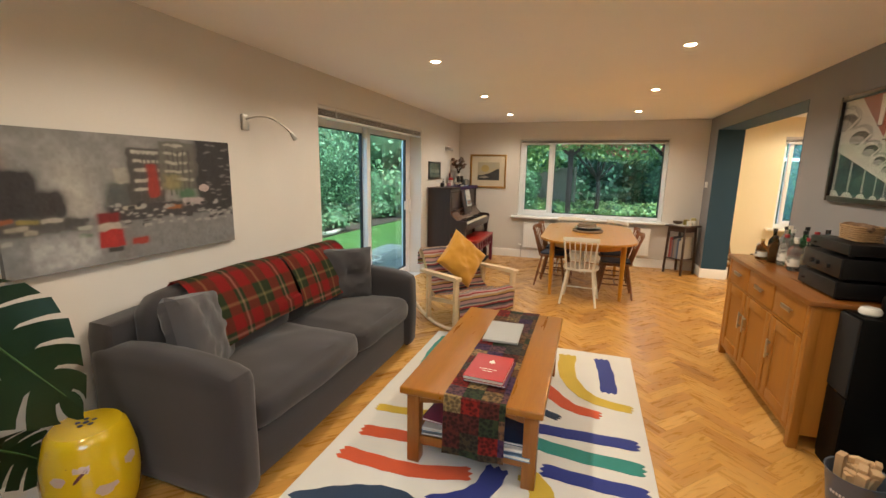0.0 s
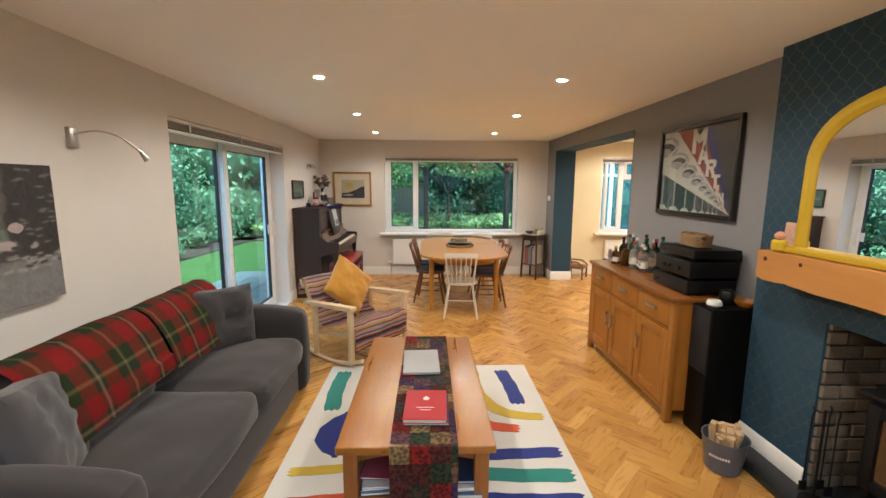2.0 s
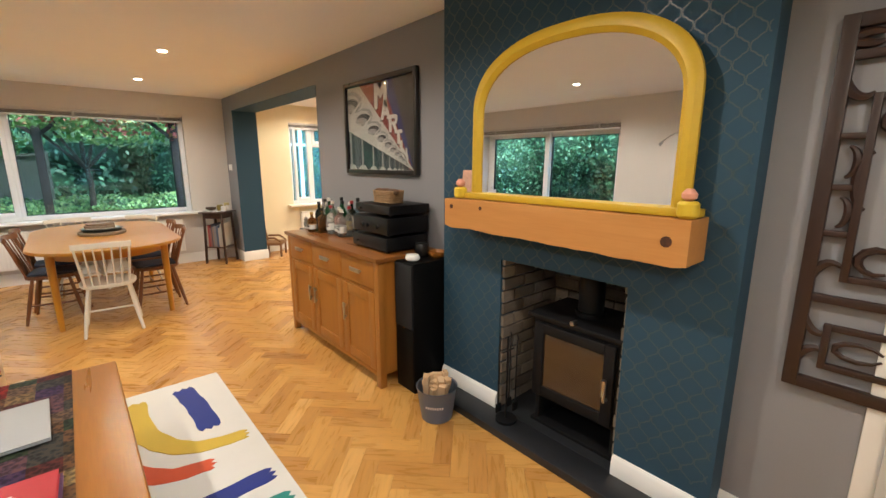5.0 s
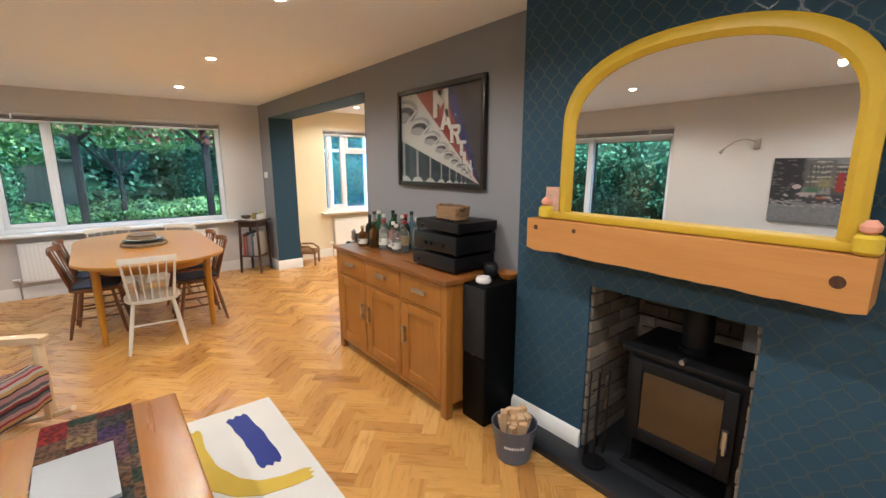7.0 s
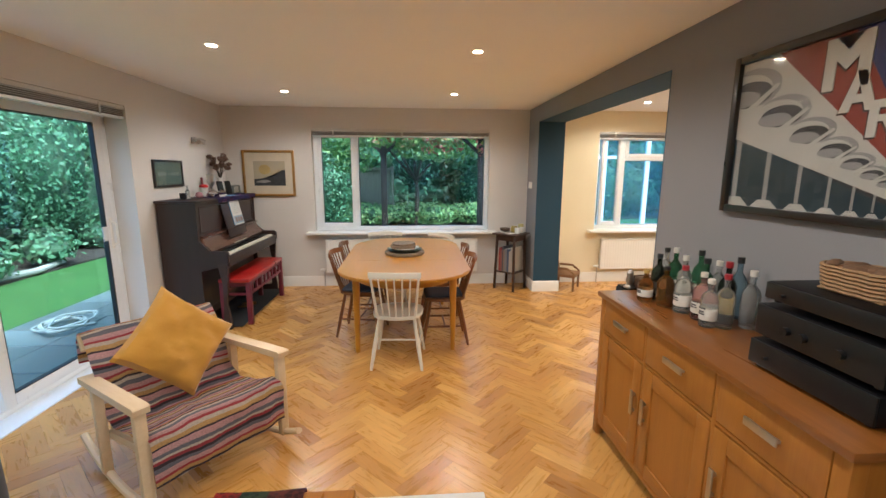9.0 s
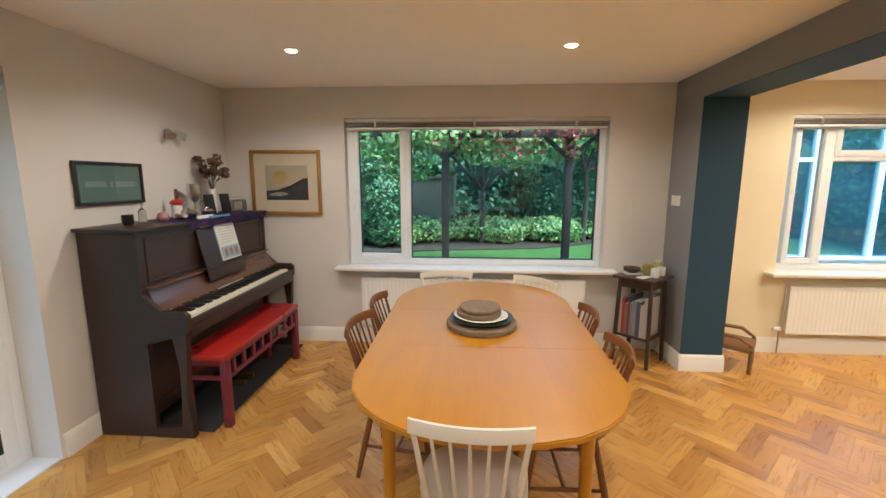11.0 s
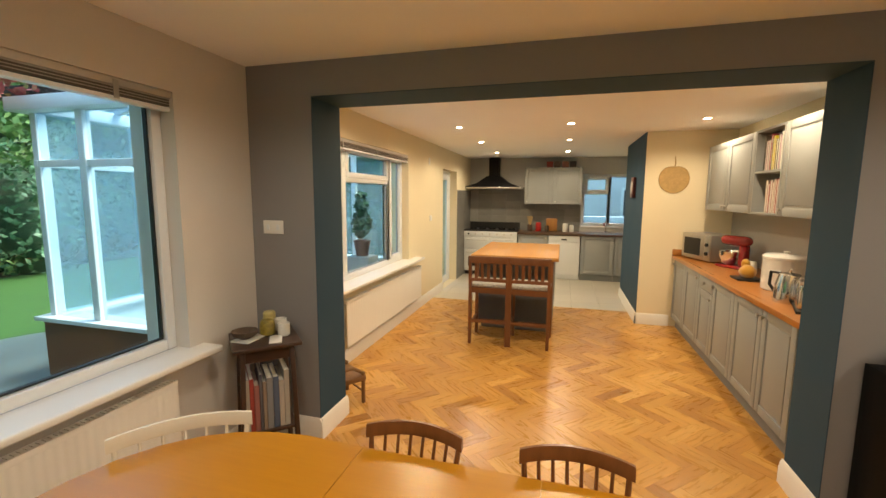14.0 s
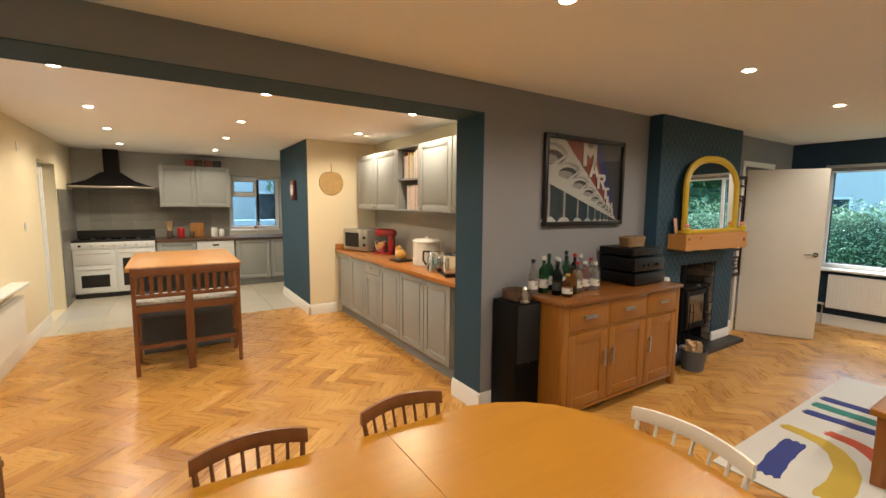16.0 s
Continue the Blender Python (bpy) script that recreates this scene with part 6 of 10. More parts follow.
def painted_canvas():
    """Loose grey brushwork of a wet street, laid on a fine grid of paint."""
    nu, nv = 300, 170
    rng = np.random.default_rng(44)
    U, V = np.meshgrid(np.linspace(0, 1, nu), np.linspace(0, 1, nv))
    S = 1.54 * U / (1 + 0.54 * U)
    def rough(cells, seed):
        g = np.random.default_rng(seed).random((cells + 2, 2 * cells + 2))
        x, y = U * 2 * cells, V * cells
        i, j = x.astype(int), y.astype(int)
        a, b = x - i, y - j
        a, b = a * a * (3 - 2 * a), b * b * (3 - 2 * b)
        return (g[j, i] * (1 - a) + g[j, i + 1] * a) * (1 - b) + (g[j + 1, i] * (1 - a) + g[j + 1, i + 1] * a) * b - 0.5
    n1, n2, n3 = rough(9, 1), rough(22, 2), rough(48, 3)
    wu, wv = S + 0.014 * n1 + 0.008 * n2, V + 0.02 * rough(8, 4) + 0.012 * rough(24, 5)
    C = np.empty((nv, nu, 3))
    sky = np.clip(0.18 + 0.05 * n1 + 0.10 * (1 - V), 0, 1)
    C[:] = sky[..., None] * np.array([1.0, 1.0, 1.0])
    def lay(x0, z0, x1, z1, col, soft=0.02, amount=1.0):
        soft = 0.55 * soft
        s1 = 1 / (1 + np.exp(-(wu - x0) / soft)) * 1 / (1 + np.exp((wu - x1) / soft))
        s2 = 1 / (1 + np.exp(-(wv - z0) / soft)) * 1 / (1 + np.exp((wv - z1) / soft))
        m = np.clip(s1 * s2 * amount * (1.5 + 0.9 * n2), 0, 1)[..., None]
        C[:] = C * (1 - m) + np.array(col) * m
    glowy = np.exp(-((wu - 0.31) / 0.09) ** 2 - ((wv - 0.50) / 0.26) ** 2)[..., None]
    C[:] = C * (1 - 0.7 * glowy) + np.array([0.42, 0.40, 0.37]) * 0.7 * glowy
    lay(-0.1, 0.52, 0.06, 0.86, (0.16, 0.12, 0.11), 0.03, 0.8)
    lay(-0.1, 0.40, 0.17, 0.70, (0.022, 0.022, 0.026), 0.025, 1.6)
    lay(0.12, 0.38, 0.28, 0.56, (0.03, 0.03, 0.034), 0.03, 1.4)
    lay(-0.1, 0.0, 1.1, 0.37, (0.17, 0.175, 0.18), 0.02, 0.9)
    lay(-0.1, 0.28, 0.36, 0.38, (0.05, 0.05, 0.05), 0.015, 0.8)
    for x0, x1, z, c in ((-0.02, 0.06, 0.39, (0.22, 0.07, 0.03)), (0.07, 0.17, 0.37, (0.20, 0.16, 0.05)), (0.18, 0.27, 0.37, (0.30, 0.28, 0.25)), (0.02, 0.12, 0.33, (0.26, 0.24, 0.20)), (0.0, 0.05, 0.24, (0.30, 0.30, 0.28)), (0.12, 0.16, 0.22, (0.26, 0.26, 0.25)), (0.10, 0.16, 0.30, (0.24, 0.22, 0.18)), (0.33, 0.38, 0.30, (0.28, 0.30, 0.27)), (0.33, 0.38, 0.24, (0.05, 0.11, 0.06)), (0.32, 0.37, 0.36, (0.05, 0.05, 0.05))):
        lay(x0, z - 0.013, x1, z + 0.013, c, 0.006)
    lay(0.12, 0.03, 0.40, 0.22, (0.34, 0.345, 0.35), 0.05, 0.8)
    lay(0.46, 0.36, 0.58, 0.62, (0.07, 0.08, 0.08), 0.02)
    lay(0.50, 0.62, 0.56, 0.74, (0.28, 0.27, 0.24), 0.008)
    lay(0.56, 0.45, 0.70, 0.90, (0.05, 0.05, 0.05), 0.01)
    lay(0.70, 0.55, 0.86, 0.97, (0.10, 0.10, 0.09), 0.012)
    for k in range(5):
        lay(0.585, 0.855 - 0.075 * k, 0.69, 0.880 - 0.075 * k, (0.34, 0.33, 0.29), 0.005)
        lay(0.72, 0.93 - 0.075 * k, 0.80 + 0.01 * k, 0.95 - 0.075 * k, (0.30, 0.29, 0.25), 0.005)
        lay(0.60 + 0.02 * k, 0.44, 0.607 + 0.02 * k, 0.86, (0.06, 0.06, 0.06), 0.003, 0.7)
        lay(0.73 + 0.022 * k, 0.50, 0.736 + 0.022 * k, 0.90, (0.05, 0.05, 0.05), 0.003, 0.7)
    lay(0.71, 0.55, 0.78, 0.68, (0.20, 0.18, 0.09), 0.02, 0.8)
    lay(0.640, 0.50, 0.680, 0.77, (0.24, 0.025, 0.02), 0.008)
    lay(0.855, 0.33, 1.05, 1.05, (0.022, 0.022, 0.026), 0.012)
    for k in range(26):
        x, z = 0.87 + 0.12 * rng.random(), 0.42 + 0.55 * rng.random()
        lay(x, z, x + 0.02, z + 0.012, (0.12, 0.12, 0.12), 0.004, 0.8)
    lay(0.76, 0.47, 0.84, 0.55, (0.05, 0.12, 0.07), 0.015, 0.8)
    C[((wu - 0.878) / 0.020) ** 2 + ((wv - 0.56) / 0.036) ** 2 < 1] = (0.42, 0.34, 0.33)
    lay(0.46, 0.33, 0.86, 0.44, (0.035, 0.033, 0.04), 0.015, 1.4)
    lay(0.78, 0.405, 0.87, 0.465, (0.34, 0.29, 0.29), 0.006)
    lay(0.70, 0.385, 0.77, 0.42, (0.28, 0.10, 0.03), 0.006)
    lay(0.52, 0.415, 0.61, 0.44, (0.33, 0.31, 0.26), 0.006)
    for k in range(90):
        x, z = 0.46 + 0.54 * rng.random(), 0.24 + 0.20 * rng.random()
        c = (0.26, 0.26, 0.25) if k % 3 else (0.03, 0.03, 0.035)
        lay(x, z, x + 0.012 + 0.02 * rng.random(), z + 0.010 + 0.02 * rng.random(), c, 0.004, 0.8)
    lay(0.405, 0.31, 0.50, 0.39, (0.15, 0.012, 0.015), 0.007)
    lay(0.405, 0.255, 0.505, 0.31, (0.36, 0.33, 0.29), 0.006)
    lay(0.41, 0.12, 0.51, 0.255, (0.30, 0.02, 0.02), 0.007)
    lay(0.44, 0.085, 0.50, 0.115, (0.03, 0.03, 0.03), 0.006)
    lay(0.545, 0.12, 0.62, 0.17, (0.26, 0.03, 0.02), 0.008)
    C[:] = np.clip(C * (1 + 0.16 * n3[..., None] + 0.22 * n2[..., None]), 0.01, 0.6)
    lift = 0.0012 * (n3 + n2)
    P = np.stack([U * PTW, -0.0315 - lift, V * PTH], -1).reshape(-1, 3)
    idx = np.arange(nu * nv).reshape(nv, nu)
    F = np.stack([idx[:-1, :-1], idx[:-1, 1:], idx[1:, 1:], idx[1:, :-1]], -1).reshape(-1, 4)
    me = bpy.data.meshes.new("paint_layer")
    me.from_pydata(P.tolist(), [], F.tolist())
    at = me.color_attributes.new("Paint", "FLOAT_COLOR", "POINT")
    at.data.foreach_set("color", np.concatenate([C.reshape(-1, 3), np.ones((nu * nv, 1))], 1).ravel())
    m = bpy.data.materials.new("oil_paint")
    m.use_nodes = True
    a = m.node_tree.nodes.new("ShaderNodeVertexColor")
    a.layer_name = "Paint"
    b = m.node_tree.nodes["Principled BSDF"]
    m.node_tree.links.new(a.outputs[0], b.inputs["Base Color"])
    b.inputs["Roughness"].default_value = 0.5
    me.materials.append(m)
    o = new("paint_layer", me)
    o.parent = pt
    tagged(o, "thick grey, white and red oil brushwork")


part("canvas", boxes((0, -0.03, 0, PTW, 0, PTH), bev=0.003), mat("canvas_grey", (0.17, 0.175, 0.175), 0.7, var=0.22, scale=3.2, bump=0.3, grain=60, col2=(0.07, 0.07, 0.075)), pt)
painted_canvas()


def wall_lamp(label, at, turn, reach, out=0.17):
    e = thing("wall_lamp", label, "wall lamp", "reading lamps", at, turn)
    part("wall_plate", boxes((-0.03, -0.025, -0.055, 0.03, 0, 0.055), bev=0.006), STEEL, e)
    bm = bmesh.new()
    pts = [(0.0, -0.025, 0.02)]
    for k in range(1, 11):
        t = k / 10
        pts.append((reach * t * 0.75, -0.03 - out * t, 0.02 + 0.045 * math.sin(math.pi * t * 0.9) - 0.09 * t * t))
    tube(bm, pts, 0.006, 8)
    part("arm", bm, STEEL, e, "bent flexible metal arm")
    bm = bmesh.new()
    p = Vector(pts[-1])
    d = Vector((0.5, -0.3, -0.8)).normalized()
    cyl(bm, p, p + d * 0.055, 0.011, 0.02)
    part("lamp_head", bm, STEEL, e, "small metal lamp head")


wall_lamp("brushed steel wall reading lamp on a curved arm above the sofa", (WX, 3.46, 1.865), 90, 0.34)
tl = thing("wall_lamp", "small steel twin-headed wall spotlight above the piano", "wall lamp", "", (WX, 7.95, 1.91), 90)
part("wall_plate", boxes((-0.035, -0.018, -0.035, 0.035, 0, 0.035), bev=0.006), STEEL, tl)
for s in (-1, 1):
    bm = bmesh.new()
    cyl(bm, (s * 0.02, -0.02, 0), (s * 0.045, -0.05, 0), 0.006)
    cyl(bm, (s * 0.035, -0.04, 0.015), (s * 0.075, -0.10, -0.02), 0.022, 0.028, 16)
    part("lamp_head", bm, STEEL, tl, "small tilted metal lamp head")

# ---- monstera and ceramic stool ----
CST = mat("yellow_glazed_ceramic", (0.62, 0.42, 0.01), 0.15, var=0.06, scale=4, bump=0.05, coat=0.8)
gs = thing("garden_stool", "yellow glazed ceramic garden stool with painted blossom", "garden stool", "", (-1.06, 2.06, 0))
bm = bmesh.new()
lathe(bm, [(0.13, 0), (0.14, 0.01), (0.165, 0.10), (0.178, 0.21), (0.172, 0.32), (0.150, 0.41), (0.140, 0.435), (0.125, 0.448), (0.04, 0.455), (0.0, 0.455)], seg=40)
part("body", bm, CST, gs)
for rr, col in ((0.0, 0),):
    bm = bmesh.new()
    for k in range(5):
        a = 2 * math.pi * k / 5
        lathe(bm, [(0.0, 0.4552), (0.011, 0.4558), (0.010, 0.457), (0.0, 0.457)], (0.03 * math.cos(a), 0.03 * math.sin(a), 0), 10)
    lathe(bm, [(0.0, 0.4552), (0.012, 0.4558), (0.011, 0.457), (0.0, 0.457)], (0, 0, 0), 10)
    part("pierced_holes", bm, DARKSEAL, gs, "cluster of dark pierced holes")
BLO = mat("pale_blossom_glaze", (0.55, 0.42, 0.33), 0.2, coat=0.6, bump=0)
DKB = mat("dark_bird_glaze", (0.10, 0.03, 0.04), 0.25, coat=0.6, bump=0)


def on_stool(a, z, w, h, material, name, label, seed, turn=0.0):
    """A painted spot lying on the curved side of the stool."""
    r = random.Random(seed)
    bm = bmesh.new()
    c, pts = [], []
    for k in range(12):
        t = 2 * math.pi * k / 12
        q = r.uniform(0.6, 1.1)
        u, v = w * q * math.cos(t), h * q * math.sin(t)
        u, v = u * math.cos(turn) - v * math.sin(turn), u * math.sin(turn) + v * math.cos(turn)
        pts.append((u, v))
    def at(u, v, e):
        zz = z + v
        rad = 0.178 - 0.5 * (zz - 0.22) ** 2 - 2.2 * max(0, zz - 0.30) ** 2 * 1.3 + e
        return Vector((rad * math.cos(a + u / 0.17), rad * math.sin(a + u / 0.17), zz))
    mid = bm.verts.new(at(0, 0, 0.002))
    vs = [bm.verts.new(at(u, v, 0.0015)) for u, v in pts]
    for k in range(12):
        bm.faces.new((mid, vs[k], vs[(k + 1) % 12]))
    part(name, bm, material, gs, label)


for k, (a, z, w, h) in enumerate(((-1.2, 0.30, 0.03, 0.025), (-0.7, 0.34, 0.035, 0.03), (-0.3, 0.22, 0.04, 0.03), (-1.5, 0.16, 0.035, 0.03), (-0.9, 0.14, 0.04, 0.03), (-0.2, 0.10, 0.04, 0.035), (0.3, 0.3, 0.03, 0.03), (-1.9, 0.25, 0.03, 0.03))):
    on_stool(a, z, w, h, BLO, "blossom", "painted pale blossom", k)
on_stool(-0.75, 0.31, 0.045, 0.008, DKB, "branch", "painted dark branch", 30, 0.8)
on_stool(-0.95, 0.36, 0.022, 0.012, DKB, "bird", "small painted dark bird", 31, 0.6)
on_stool(-1.3, 0.08, 0.03, 0.012, DKB, "branch", "painted dark branch", 32, 0.3)

MONS = mat("monstera_leaf", (0.018, 0.062, 0.022), 0.35, var=0.2, scale=6, bump=0.15, grain=30)
mo = thing("monstera_plant", "big split-leaved monstera in a pale pot by the wall", "houseplant", "", (-1.20, 1.65, 0))
bm = bmesh.new()
lathe(bm, [(0.10, 0), (0.12, 0.01), (0.15, 0.26), (0.155, 0.28), (0.14, 0.28), (0.135, 0.25), (0.0, 0.25)], seg=24)
part("pot", bm, mat("pale_grey_pot", (0.4, 0.4, 0.38), 0.6, bump=0.2), mo, "pale grey pot")


def monstera_leaf(tip, base, w, seed):
    """A heart-shaped leaf with deep slits on both sides, drooping from its stalk."""
    r = random.Random(seed)
    bm = bmesh.new()
    base, tip = Vector(base), Vector(tip)
    d = tip - base
    L = d.length
    d.normalize()
    side = d.cross(Vector((0.5, -0.75, 0.35))).normalized()
    nrm = side.cross(d).normalized()
    n = 7
    def prof(t):
        return math.sin(math.pi * min(1, t * 0.92 + 0.10)) ** 0.65 * (1 - 0.25 * t)
    def at(t, s):
        droop = -0.10 * t * t * L * 1.5 - 0.10 * s * s * L
        return base + d * (t * L) + side * (s * w / 2 * prof(t)) + Vector((0, 0, droop)) + nrm * (0.015 * math.cos(t * 9) * abs(s))
    for sg in (-1, 1):
        for i in range(n):
            t0, t1 = i / n + 0.003, (i + 1) / n - 0.010
            sweep = 0.10
            rows = []
            for k in range(6):
                s = k / 5
                cut = 0 if s < 0.25 else (s - 0.25) * 0.018
                rows.append((bm.verts.new(at(min(0.99, t0 - (0.02 if s < 0.1 else 0) + sweep * s + cut), sg * s * 0.98)), bm.verts.new(at(min(1.0, t1 + (0.03 if s < 0.3 else 0) + sweep * s - cut), sg * s * (0.98 if k < 5 else 0.93)))))
            for a, b in zip(rows, rows[1:]):
                bm.faces.new((a[0], a[1], b[1], b[0]))
    bmesh.ops.solidify(bm, geom=bm.faces[:], thickness=0.0015)
    leaf = part("leaf", bm, MONS, mo, "glossy dark green split leaf")
    bm = bmesh.new()
    r0 = Vector((0, 0, 0.26))
    tube(bm, [r0, r0.lerp(base, 0.5) + Vector((0, 0, 0.10)), base, base + d * L * 0.5 + Vector((0, 0, -0.03 * L)), base + d * L * 0.9 + Vector((0, 0, -0.12 * L))], [0.010, 0.008, 0.006, 0.004, 0.002], 6)
    part("stalk", bm, mat("monstera_stalk", (0.05, 0.13, 0.035), 0.5), mo, "green leaf stalk")


monstera_leaf((0.22, 0.36, 0.66), (-0.06, 0.05, 1.12), 0.62, 1)
monstera_leaf((-0.12, -0.42, 0.80), (-0.05, -0.05, 1.0), 0.42, 3)
monstera_leaf((-0.06, 0.42, 0.22), (-0.08, 0.16, 0.45), 0.32, 4)
monstera_leaf((0.05, 0.05, 1.32), (-0.05, -0.10, 1.10), 0.34, 5)


# ---- dining table and chairs ----
TT = wood("golden_oak_tabletop", (0.52, 0.235, 0.012), (0.42, 0.17, 0.008), 0.32, 1, 0.12, 0.0, 0.6)
TT.node_tree.nodes["Principled BSDF"].inputs["Coat Weight"].default_value = 0.35
TT.node_tree.nodes["Principled BSDF"].inputs["Coat Roughness"].default_value = 0.28
dt = thing("dining_table", "golden oak extending dining table with rounded ends", "dining table", "", (0.955, 7.11, 0))


def stadium(hw, hl, p=2.4, n=14):
    pts = []
    r = hw
    for k in range(2 * n):
        a = 2 * math.pi * k / (2 * n)
        c, s = math.cos(a), math.sin(a)
        x = hw * abs(c) ** (2 / p) * (1 if c >= 0 else -1)
        y = (hl - 0.56) * (1 if s >= 0 else -1) + 0.56 * abs(s) ** (2 / 2.1) * (1 if s >= 0 else -1)
        pts.append((x, y))
    return pts


out = stadium(0.585, 1.09)
for nm, y0, y1 in (("table_leaf_near", -1.2, -0.30), ("extension_leaf", -0.298, 0.298), ("table_leaf_far", 0.30, 1.2)):
    poly = out
    for ln in ((0, 1, y1), (0, -1, -y0)):
        q = []
        for i, p in enumerate(poly):
            r = poly[(i + 1) % len(poly)]
            dp, dq = ln[1] * p[1] - ln[2], ln[1] * r[1] - ln[2]
            if dp <= 0:
                q.append(p)
            if (dp < 0) != (dq < 0) and dp != dq:
                t = dp / (dp - dq)
                q.append((p[0] + t * (r[0] - p[0]), p[1] + t * (r[1] - p[1])))
        poly = q
    bm = bmesh.new()
    prism(bm, poly, 2, 0.724, 0.750)
    es = [e for e in bm.edges if abs(e.verts[0].co.z - e.verts[1].co.z) < 1e-5 and not (abs(e.verts[0].co.y - e.verts[1].co.y) < 1e-4 and abs(abs(e.verts[0].co.y) - 0.3) < 0.01)]
    bmesh.ops.bevel(bm, geom=es, offset=0.005, segments=2, affect="EDGES")
    part("tabletop_leaf", bm, TT, dt)
bm = bmesh.new()
prism(bm, [(x * 0.90, y * 0.93) for x, y in stadium(0.50, 0.98)], 2, 0.64, 0.7235)
part("apron", bm, TT, dt)
for sx in (-1, 1):
    for sy in (-1, 1):
        bm = bmesh.new()
        cyl(bm, (sx * 0.42, sy * 0.66, 0.0), (sx * 0.42, sy * 0.66, 0.722), 0.022, 0.034, 14)
        part("leg", bm, TT, dt)


def spindle_chair(name, label, material, at, turn, group, seat_mat=None, w=0.42, spindles=5):
    """A stick-back kitchen chair; it faces local +y."""
    e = thing(name, label, "dining chair", group, at, turn)
    bm = bmesh.new()
    pts = []
    for k in range(20):
        a = 2 * math.pi * k / 20
        q = (abs(math.cos(a)) ** 3.2 + abs(math.sin(a)) ** 3.2) ** (-1 / 3.2)
        pts.append((w * 0.5 * q * math.cos(a) * (1 + 0.05 * math.sin(a)), 0.20 * q * math.sin(a) + 0.02))
    prism(bm, pts, 2, 0.415, 0.445)
    es = [x for x in bm.edges if abs(x.verts[0].co.z - x.verts[1].co.z) < 1e-5]
    bmesh.ops.bevel(bm, geom=es, offset=0.009, segments=2, affect="EDGES")
    part("seat", bm, material, e)
    foot = []
    for sx in (-1, 1):
        for sy in (-1, 1):
            bm = bmesh.new()
            top = Vector((sx * w * 0.34, 0.02 + sy * 0.13, 0.42))
            bot = Vector((sx * w * 0.50, 0.02 + sy * 0.21, 0.0))
            tube(bm, [bot, bot.lerp(top, 0.45), top], [0.0115, 0.0175, 0.0135], 10)
            part("leg", bm, material, e)
            foot.append((bot, top))
    bm = bmesh.new()
    for sx in (0, 2):
        a, b = foot[sx][0].lerp(foot[sx][1], 0.42), foot[sx + 1][0].lerp(foot[sx + 1][1], 0.42)
        tube(bm, [a, (a + b) / 2, b], [0.008, 0.011, 0.008], 8)
    a = (foot[0][0].lerp(foot[0][1], 0.42) + foot[1][0].lerp(foot[1][1], 0.42)) / 2
    b = (foot[2][0].lerp(foot[2][1], 0.42) + foot[3][0].lerp(foot[3][1], 0.42)) / 2
    tube(bm, [a, b], 0.009, 8)
    part("stretcher", bm, material, e)
    rail = []
    for k in range(11):
        t = k / 5 - 1
        rail.append(Vector((t * w * 0.49, -0.275 + 0.045 * t * t, 0.795 + 0.008 * (1 - t * t))))
    bm = bmesh.new()
    rings = []
    for p in rail:
        rings.append([bm.verts.new(p + Vector((0, dy, dz))) for dy, dz in ((-0.011, -0.022), (0.011, -0.022), (0.012, 0.0), (0.006, 0.024), (-0.006, 0.024), (-0.012, 0.0))])
    for a, b in zip(rings, rings[1:]):
        for i in range(6):
            j = (i + 1) % 6
            bm.faces.new((a[i], a[j], b[j], b[i]))
    bm.faces.new(rings[0][::-1])
    bm.faces.new(rings[-1])
    part("top_rail", bm, material, e)
    for k in range(spindles + 2):
        t = -0.92 + 1.84 * k / (spindles + 1)
        p0 = Vector((t * w * 0.40, -0.155 + 0.015 * t * t, 0.44))
        p1 = Vector((t * w * 0.49, -0.274 + 0.045 * t * t, 0.78))
        bm = bmesh.new()
        r = 0.010 if k in (0, spindles + 1) else 0.0065
        tube(bm, [p0, p0.lerp(p1, 0.4), p1], [r, r * 1.15, r * 0.85], 8)
        part("spindle", bm, material, e)
    if seat_mat:
        bm = bmesh.new()
        soft_box(bm, -w * 0.42, -0.14, 0.446, w * 0.42, 0.20, 0.475, 0.012, 0.006, 4)
        part("seat_pad", bm, seat_mat, e, "dark blue-grey seat pad")
    return e


WCH = mat("white_chair_paint", (0.74, 0.70, 0.60), 0.45, var=0.05, bump=0.08, scale=8)
BCH = wood("brown_stained_beech", (0.23, 0.085, 0.025), (0.13, 0.045, 0.014), 0.35, 2, 0.2)
PAD = mat("blue_grey_seat_pad", (0.05, 0.06, 0.09), 0.9, bump=0.3, grain=200)
spindle_chair("dining_chair", "white painted stick-back chair at the near end of the table", WCH, (0.90, 6.25, 0), -4, "white dining chairs", None, 0.41)
spindle_chair("dining_chair", "white painted stick-back chair under the garden window, turned a little", WCH, (0.71, 7.976, 0), 187, "white dining chairs", None, 0.44)
spindle_chair("dining_chair", "white painted stick-back chair turned towards the small side table", WCH, (1.205, 7.856, 0), 132, "white dining chairs", None, 0.44)
spindle_chair("dining_chair", "brown stick-back chair tucked under the kitchen side of the table", BCH, (1.335, 6.71, 0), 91, "brown dining chairs", PAD, 0.345, 6)
spindle_chair("dining_chair", "brown stick-back chair on the kitchen side, beside its pair", BCH, (1.335, 7.235, 0), 91, "brown dining chairs", PAD, 0.345, 6)
spindle_chair("dining_chair", "brown stick-back chair on the piano side of the table", BCH, (0.507, 6.96, 0), -99, "brown dining chairs", PAD, 0.37, 6)
spindle_chair("dining_chair", "brown stick-back chair on the piano side, nearer the window", BCH, (0.525, 7.42, 0), -92, "brown dining chairs", PAD, 0.37, 6)

